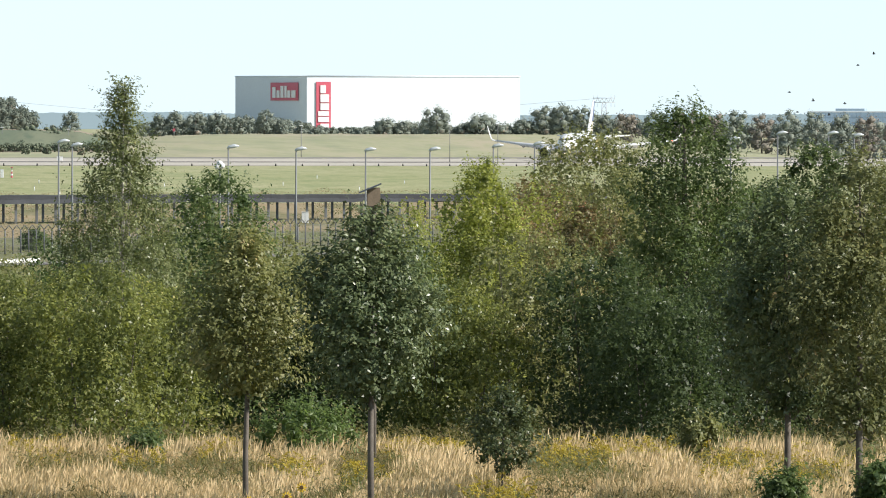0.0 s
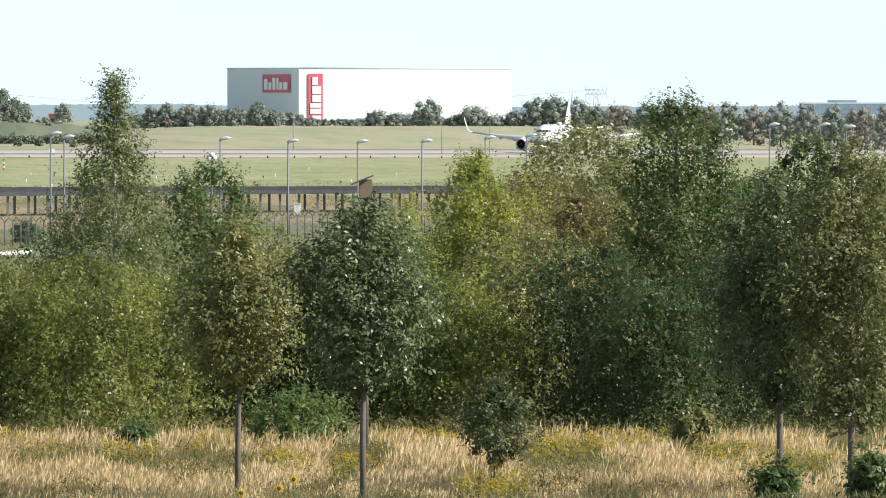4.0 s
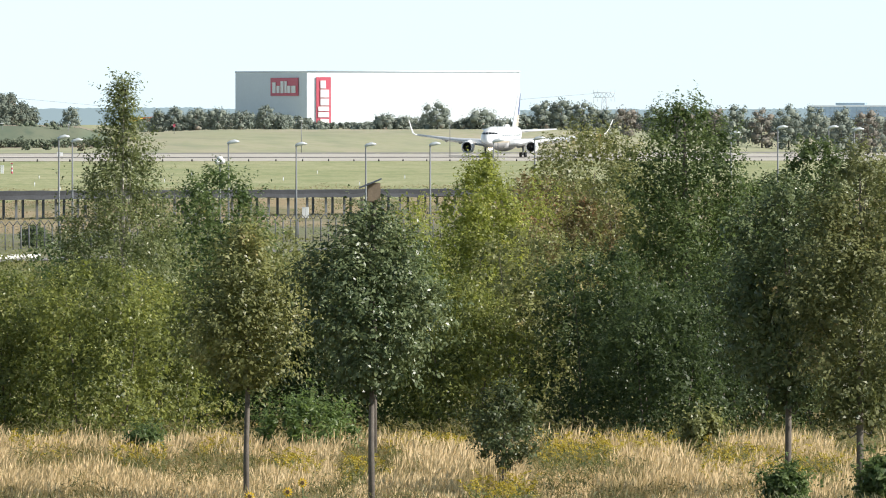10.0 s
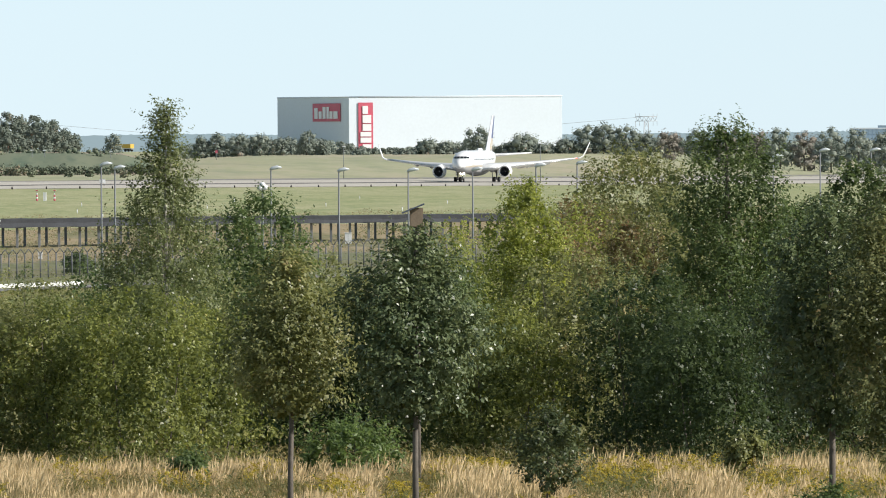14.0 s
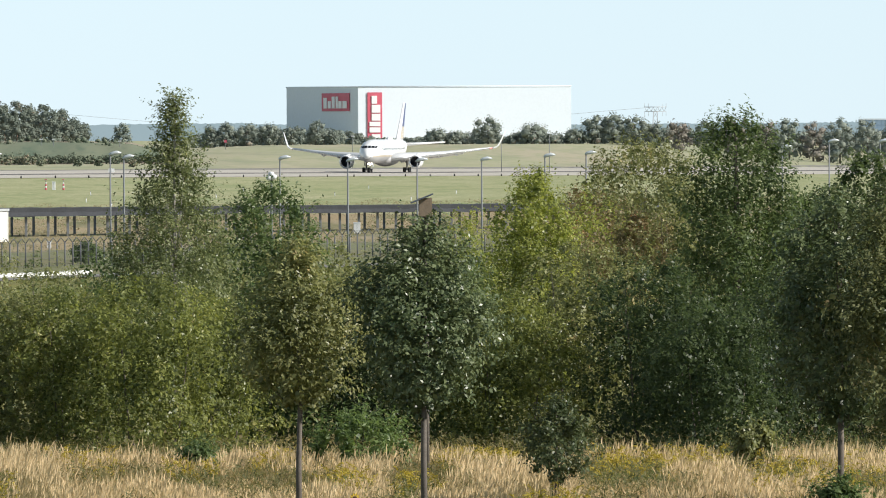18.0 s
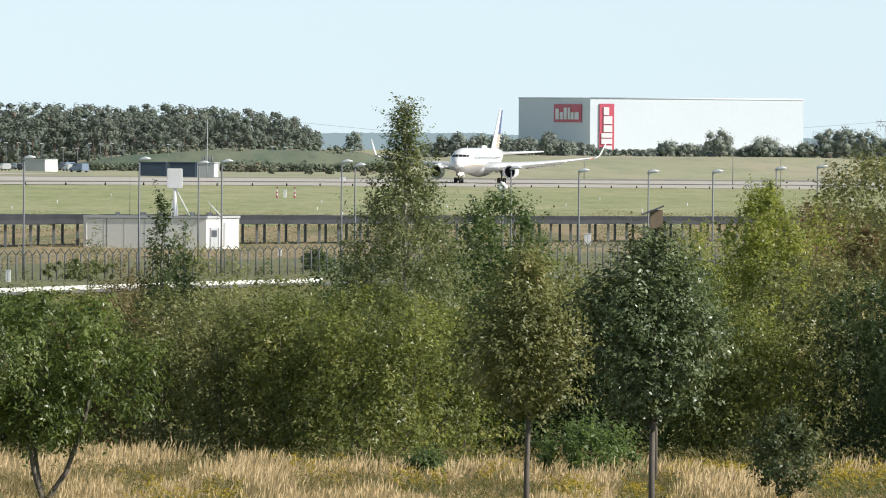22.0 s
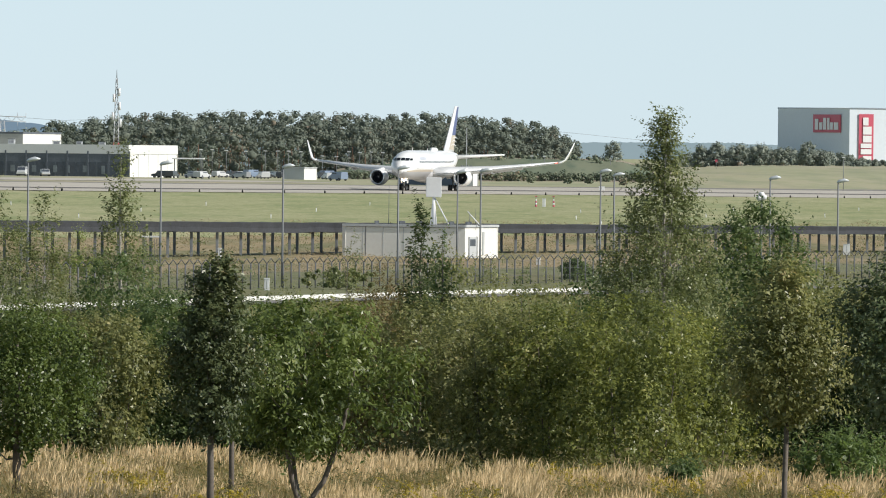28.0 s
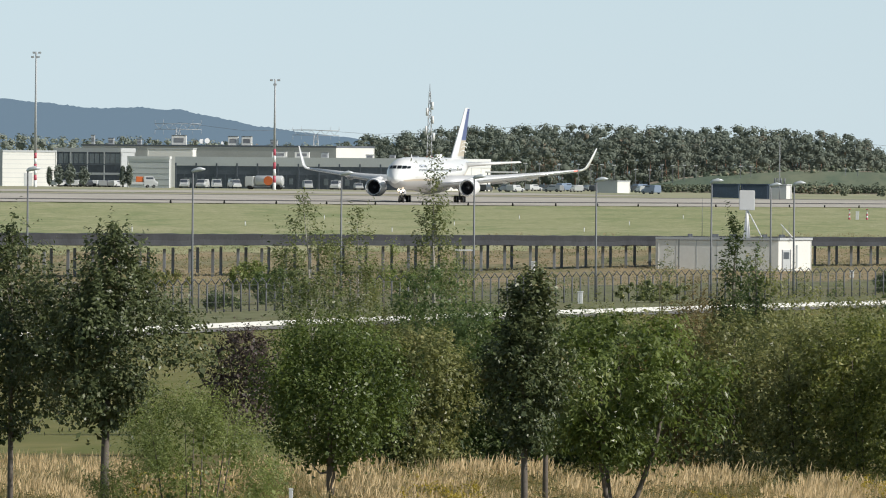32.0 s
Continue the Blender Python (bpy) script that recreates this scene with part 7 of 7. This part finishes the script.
def markers():
    """Runway furniture: banded lights, white cabinets and short posts in the grass."""
    for u, v in ((-631, -120), (-600, -120)):
        d = where(u, v)
        p = spot(u, d)
        ob = thing("banded_marker", Matrix.Translation(p), "red and white banded marker in the grass", "marker", "banded markers")
        for k in range(4):
            bm = bmesh.new()
            tube(bm, [(0, 0, k * 0.3 - (0.1 if k == 0 else 0)), (0, 0, (k + 1) * 0.3)], [0.17 - 0.02 * k, 0.15 - 0.02 * k], 10)
            part("band", bm, RED if k % 2 == 0 else SIGN_WHITE, ob)
        bm = bmesh.new()
        tube(bm, [(0, 0, 1.2), (0, 0, 1.6)], [0.04, 0.04], 6)
        part("stem", bm, STEEL, ob)
        part("lamp", add_box(bmesh.new(), -0.2, 0.2, -0.06, 0.06, 1.5, 1.62, 0.03), RED, ob)
    for u, v, w, h, dd in ((-617, -120, 0.5, 1.2, 0), (-81, -42, 0.7, 1.05, 1238), (-1106, -6, 0.4, 0.9, 960), (-1190, -60, 0.3, 1.3, 1110), (-626, -58, 0.4, 0.6, 1130), (-515, -150, 1.2, 0.8, 0)):
        d = dd or where(u, v)
        p = spot(u, d)
        ob = thing("cabinet", Matrix.Translation(p), "white switch cabinet standing in the grass", "cabinet", "switch cabinets")
        part("casing", box(-w / 2, w / 2, -0.25, 0.25, -0.1, h, 0.03), SIGN_WHITE, ob)
        part("cap", box(-w / 2 - 0.04, w / 2 + 0.04, -0.29, 0.29, h, h + 0.07, 0.02), SIGN_WHITE, ob)
        part("door_seam", box(-0.01, 0.01, -0.262, -0.245, 0.1, h - 0.1), STEEL, ob)
    k = 0
    for u in (-1900, -1700, -1560, -1440, -1330, -1215, -1100, -1020, -925, -560, -552, -515, -448, -425, -390, -330, -282, -205, -120, -60, 15, 95):
        v = -88 - 34 * ((k * 37) % 11) / 11
        k += 1
        d = where(u, v)
        p = spot(u, d)
        ob = thing("marker_post", Matrix.Translation(p), "short white marker post with a dark cap", "post", "marker posts")
        bm = bmesh.new()
        tube(bm, [(0, 0, -0.1), (0, 0, 0.5)], [0.055, 0.055], 8)
        part("post", bm, SIGN_WHITE, ob)
        bm = bmesh.new()
        tube(bm, [(0, 0, 0.5), (0, 0, 0.62)], [0.055, 0.03], 8)
        part("cap", bm, DARK_STEEL, ob)
    # edge lights along the near side of the runway
    bm = bmesh.new()
    tube(bm, [(0, 0, 0), (0, 0, 0.3), (0, 0, 0.5)], [0.17, 0.13, 0.08], 8)
    me = mesh_of(bm, "edge_light")
    me.materials.append(TYRE)
    for y in np.arange(1750, 3200, 30.0):
        x = RUN_K * y + RUN_C + 31.5
        u, d = math.atan2(x, y) * F, math.hypot(x, y)
        ob = part("edge_light", me, None)
        ob.location = spot(u, d)
        tagged(ob, "small dark edge light beside the runway", "edge light", "runway edge lights")


def far_lamps():
    for u, v in ((-1111, -213), (-1089, -213), (-1070, -213), (-1048, -212), (-963, -213), (-944, -212), (-924, -213), (-903, -212), (-824, -212), (-806, -211), (-639, -209), (-617, -208), (-1225, -214), (-1205, -214), (-1180, -213), (-1145, -212), (-1010, -205), (-985, -204), (-500, -205), (-88, -212), (175, -214), (260, -215)):
        d = 2900.0
        p = spot(u, d)
        h = level(v, d) - p.z
        ob = thing("car_park_lamp", Matrix.Translation(p), "slim far lamp post with a bright head", "street lamp", "lamps of the car park")
        bm = bmesh.new()
        tube(bm, [(0, 0, -0.2), (0, 0, h)], [0.09, 0.06], 6)
        part("pole", bm, STEEL, ob)
        part("lamp_head", box(-0.45, 0.45, -0.2, 0.2, h, h + 0.2, 0.05), SIGN_WHITE, ob)


def nest_box():
    p = spot(41, 236)
    h = level(-83, 236) - p.z
    ob = thing("nest_box", Matrix.Translation(p), "wooden nest box with a slanting dark roof on a pole", "nest box")
    WOOD = material("weathered_board", (0.30, 0.23, 0.16), 0.85, vary=0.3, scale=4, fine=30)
    bm = bmesh.new()
    tube(bm, [(0, 0.05, -0.3), (0, 0.05, h - 0.1)], [0.05, 0.045], 8)
    part("pole", bm, BARK, ob)
    part("box", box(-0.14, 0.12, -0.15, 0.15, h - 0.15, h + 0.22, 0.01), WOOD, ob)
    bm = box(-0.27, 0.21, -0.24, 0.22, -0.015, 0.015, 0.005)
    r = part("roof", bm, DARK_WALL, ob, "dark slanting roof board")
    r.matrix_local = pose(-0.05, 0, h + 0.22, 0, -22, 0)


def camera_mast():
    d = 1010.0
    p = spot(-232, d)
    h = level(-140, d) - p.z
    ob = thing("surveillance_mast", Matrix.Translation(p), "grey mast with white surveillance units", "mast")
    bm = bmesh.new()
    tube(bm, [(0, 0, -0.2), (0, 0, h)], [0.1, 0.08], 8)
    part("pole", bm, STEEL, ob)
    for x, z in ((-0.2, 0.0), (0.2, 0.08), (0.0, 0.3)):
        bm = bmesh.new()
        tube(bm, [(x, -0.1, h + z - 0.25), (x, -0.1, h + z - 0.1), (x, -0.1, h + z + 0.1), (x, -0.1, h + z + 0.2)], [0.1, 0.24, 0.24, 0.08], 12)
        part("housing", bm, SIGN_WHITE, ob)
    part("bracket", box(-0.4, 0.4, -0.05, 0.05, h - 0.1, h, 0.02), STEEL, ob)


def gate():
    """A steel mesh gate in the gallery and a canopy by the hangar."""
    d = 1085.0
    p = spot(-1311, d)
    ob = thing("steel_gate", Matrix.Translation(p), "tall steel mesh gate under the gallery", "gate")
    for x in (-0.75, 0.75):
        part("gate_post", box(x - 0.06, x + 0.06, -0.06, 0.06, -0.1, 2.6, 0.01), STEEL, ob)
    part("lintel", box(-0.85, 0.85, -0.08, 0.08, 2.6, 2.75, 0.01), SIGN_WHITE, ob)
    for k in range(9):
        x = -0.6 + k * 0.15
        part("bar", box(x - 0.02, x + 0.02, -0.02, 0.02, 0.1, 2.5), STEEL, ob)
    p = spot(-1247, 2600)
    ob = thing("canopy", Matrix.Translation(p), "white flat canopy on posts beside the hangar", "canopy")
    h = level(-200, 2600) - p.z
    part("deck", box(-3.4, 3.4, -2, 2, h - 0.3, h, 0.05), SIGN_WHITE, ob)
    for x in (-3.0, 0, 3.0):
        part("post", box(x - 0.1, x + 0.1, -0.1, 0.1, -0.2, h - 0.3), STEEL, ob)
    p = spot(-1615, 206)
    ob = thing("marker_stake", Matrix.Translation(p), "white stake in the dry grass", "stake")
    h = level(367, 206) - p.z
    part("stake", box(-0.035, 0.035, -0.02, 0.02, -0.2, h, 0.008), SIGN_WHITE, ob)
    part("cap", box(-0.04, 0.04, -0.025, 0.025, h, h + 0.03, 0.006), SIGN_WHITE, ob)


def cables():
    for pts in (((-1365, -268), (-1180, -282), (-900, -272), (-600, -254), (-424, -238)), ((448, -262), (250, -246), (100, -240), (-100, -238)), ((-1820, -282), (-1700, -268), (-1576, -272)), ((-1576, -270), (-1470, -264), (-1365, -268))):
        bm = bmesh.new()
        tube(bm, [spot(u, 4680, v) for u, v in pts], [0.07] * len(pts), 4)
        tagged(part("power_cable", bm, STEEL), "thin sagging power cable between pylons", "cable", "power cables")


def flock():
    """Small dark birds, each a body with two wings."""
    FEATHER = material("dark_feathers", (0.04, 0.038, 0.036), 0.8, vary=0.2)
    made = []
    for k in range(9):
        ob = thing("bird", Matrix(), "small dark bird in flight over the far trees", "bird", "flock of birds")
        bm = bmesh.new()
        tube(bm, [(0.2, 0, 0), (0.12, 0, 0.02), (-0.05, 0, 0), (-0.24, 0, 0)], [0.015, 0.06, 0.07, 0.02], 8)
        part("body", bm, FEATHER, ob)
        for s in (1, -1):
            lift = 0.12 + 0.2 * ((k * 5) % 4) / 4
            bm = loft(bmesh.new(), [foil((0.09, s * 0.04, 0.03), 0.2, 0.02, (0, 0, 1)), foil((0.05, s * 0.22, 0.03 + lift * 0.7), 0.16, 0.012, (0, 0, 1)), foil((-0.05, s * 0.42, 0.03 + lift), 0.05, 0.006, (0, 0, 1))], smooth=False)
            part("wing", bm, FEATHER, ob)
        made.append(ob)
    return made


birds = flock()

def dead_weeds():
    """Brown branching seed stalks standing in the grass."""
    BROWN = material("dead_stalk", (0.13, 0.085, 0.06), 0.9, vary=0.3)
    for u, d, h in ((-1160, 204, 0.95), (-1140, 207, 0.8), (-790, 210, 0.9), (-740, 206, 0.75), (-1460, 206, 0.7), (-2060, 205, 0.7), (250, 205, 0.7), (330, 203, 0.75), (-690, 204, 0.6), (-1190, 203, 0.9)):
        p = spot(u, d)
        ob = thing("seed_stalk", Matrix.Translation(p), "brown branching seed stalk in the grass", "weed", "dead seed stalks")
        for k in range(5):
            a = rng.uniform(-0.45, 0.45)
            b = rng.uniform(-0.3, 0.3)
            bm = bmesh.new()
            tip = Vector((a * h, b * h, h * rng.uniform(0.75, 1.05)))
            tube(bm, [(0, 0, -0.05), tip * 0.5 + Vector((-a * 0.1, 0, 0.02)), tip], [0.012, 0.009, 0.005], 5)
            for q in range(9):
                c = tip * rng.uniform(0.55, 1.0) + Vector((rng.normal(0, 0.035), rng.normal(0, 0.035), rng.normal(0, 0.02)))
                tube(bm, [c, c + Vector((0, 0, 0.035))], [0.014, 0.006], 4)
            part("stalk", bm, BROWN, ob)


dead_weeds()
traffic()
markers()
far_lamps()
nest_box()
camera_mast()
gate()
cables()

# small trees before the hangars and shrubs in the verge
for u, d, top, bot, half, mat in ((-2030, 2560, -205, -172, 9, L_MID), (-2010, 2560, -207, -172, 10, L_MID), (-1986, 2560, -203, -172, 9, L_MID), (-1906, 2560, -205, -172, 6, L_DARK), (-1917, 2560, -204, -172, 5, L_DARK), (-2047, 2560, -200, -172, 4, L_DARK)):
    grow("apron_tree", "small clipped tree before the hangars", "tree", u, d, top, bot, half, L_FAR_HAZED, 0.4, 300, "column", 0.1, limbs=0, core=0.25, sprigs=0, group="trees before the hangars", base=-170)
for u, d, top, half, mat in ((-1745, 905, 20, 40, L_MID), (-1640, 930, -30, 60, L_MID), (-1690, 1000, -40, 50, L_WILLOW), (-560, 1045, -30, 30, L_MID), (-980, 970, -10, 70, L_BIRCH), (-1200, 960, -20, 40, L_WILLOW), (-430, 1060, -20, 40, L_MID), (-1430, 1010, -25, 60, L_WILLOW), (-300, 1080, -20, 40, L_MID), (-1850, 1020, -20, 60, L_OLIVE)):
    grow("verge_shrub", "small shrub in the verge by the fence", "shrub", u, d, top, 200, half, mat, 0.16, 700, "bush", 0.03, stems=3, limbs=0, sprigs=30, group="shrubs in the verge")
# single far trees on the rise
for u, top, half in ((-496, -237, 19), (-525, -212, 12), (-340, -232, 16), (-310, -238, 20), (-275, -236, 22), (-235, -236, 22), (-195, -230, 18), (-153, -240, 20), (-125, -222, 12), (-60, -210, 16), (20, -208, 18), (59, -226, 28), (95, -222, 20), (152, -246, 26), (200, -214, 20),
                     (230, -234, 30), (265, -218, 22), (305, -226, 22), (340, -248, 24), (372, -252, 28), (410, -246, 26), (446, -234, 18), (490, -236, 24), (540, -238, 24), (590, -242, 26), (640, -236, 24), (684, -240, 25), (727, -233, 24), (774, -240, 25), (822, -239, 25), (867, -235, 25), (914, -232, 25), (965, -234, 25)):
    far_tree(u, 3750, top, half, L_FAR_BROWN_HAZED if u > 480 and round(u) % 3 else L_FAR_HAZED, "far trees")


def lorry(label, paint):
    """A tipper lorry: cab, skip body, chassis and three axles."""
    ob = thing("lorry", Matrix(), label, "lorry")
    part("cab", box(2.6, 4.6, -1.2, 1.2, 0.9, 3.0, 0.15), paint, ob)
    part("windscreen", box(4.58, 4.64, -1.0, 1.0, 2.0, 2.75), GLASS_DARK, ob)
    bm = loft(bmesh.new(), [[Vector((x, y, z)) for y, z in ((-1.1, 1.2), (1.1, 1.2), (1.25, 2.75), (-1.25, 2.75))] for x in (-4.2, 2.3)], smooth=False)
    part("skip", bm, paint, ob)
    part("chassis", box(-4.2, 4.4, -0.5, 0.5, 0.7, 1.1, 0.03), DARK_STEEL, ob)
    for x in (3.5, -1.9, -3.3):
        for s in (1, -1):
            bm = bmesh.new()
            tube(bm, [(x, s * 0.8, 0.5), (x, s * 1.2, 0.5)], [0.5, 0.5], 16)
            part("wheel", bm, TYRE, ob)
    return ob


CAR_YELLOW = material("lorry_yellow", (0.70, 0.45, 0.08), 0.4, vary=0.1, scale=1)
lorries = (lorry("orange tipper lorry on the far causeway", CAR_ORANGE), lorry("yellow tipper lorry on the far causeway", CAR_YELLOW))
# red warning board on the far rise
p = spot(-313, 3500)
board = thing("warning_board", Matrix.Translation(p), "small red warning board on the far rise", "sign")
bm = bmesh.new()
tube(bm, [(0, 0, -0.5), (0, 0, level(-205, 3500) - p.z)], [0.06, 0.06], 6)
part("post", bm, STEEL, board)
part("panel", box(-0.35, 0.35, -0.05, 0.05, level(-202, 3500) - p.z, level(-207, 3500) - p.z, 0.02), RED, board)
def motions():
    rows = []
    head = math.atan(RUN_K)
    for t, y in ((0, 3080.9), (2, 3073.5), (4, 3057.9), (6, 3034.6), (8, 3003.8), (10, 2965.5), (12, 2919.8), (14, 2866.4), (16, 2805.4), (18, 2736.5), (20, 2659.5), (22, 2574.4), (24, 2481.1), (26, 2379.7), (28, 2270.5), (30, 2153.8), (32, 2030.4)):
        # it drifts to the near side of the centreline as it comes on
        near = float(np.interp(t, [8, 14, 20, 24, 32], [1.0, 0.999, 0.994, 0.991, 0.982]))
        x, y = (RUN_K * y + RUN_C) * near - float(np.interp(t, [14, 24], [0.3, 0.7])), y * near
        u, d = math.atan2(x, y) * F, math.hypot(x, y)
        # the engines lie 8 m ahead of the main wheels
        x, y = x + 8.0 * math.sin(head), y + 8.0 * math.cos(head)
        rows.append((t, pose(x, y, float(land(u, d)) + 0.1, 0, 0, -89.0 - math.degrees(head))))
    walk(plane, rows)
    # the flock drifts off to the east, turns there and passes again
    for k, ob in enumerate(birds):
        du, dv = (14.0 * ((k * 7) % 9) - 56, 5.0 * ((k * 4) % 9) - 20)
        first = (832, -252) if k < 5 else (925, -325)
        rows = []
        for t, u, v, turn in ((0, *first, 0), (1.0, 1120, first[1] - 30, 5), (5, 1600, -300, 80), (9, 1500, -270, 160), (11.5, 1150, -252, 178), (13, 758, -250, 240), (14.5, 1150, -262, 320), (17, 1700, -290, 350), (32, 3200, -330, 355)):
            p = spot(u + du, 1500, v + dv)
            rows.append((t, pose(p.x, p.y, p.z, 0, 0, turn)))
        walk(ob, rows)
    # two lorries cross on the far causeway
    for ob, turn, track in ((lorries[0], -32, ((0, -613), (2, -552), (6, -455), (10, -363), (11, -340), (15, -290), (32, -270))),
                            (lorries[1], 148, ((0, -280), (6, -300), (9, -366), (12, -431), (14, -479), (17, -550), (21, -650), (32, -800)))):
        walk(ob, [(t, pose(*spot(u, 4412, -206), 0, 0, turn)) for t, u in track])


motions()
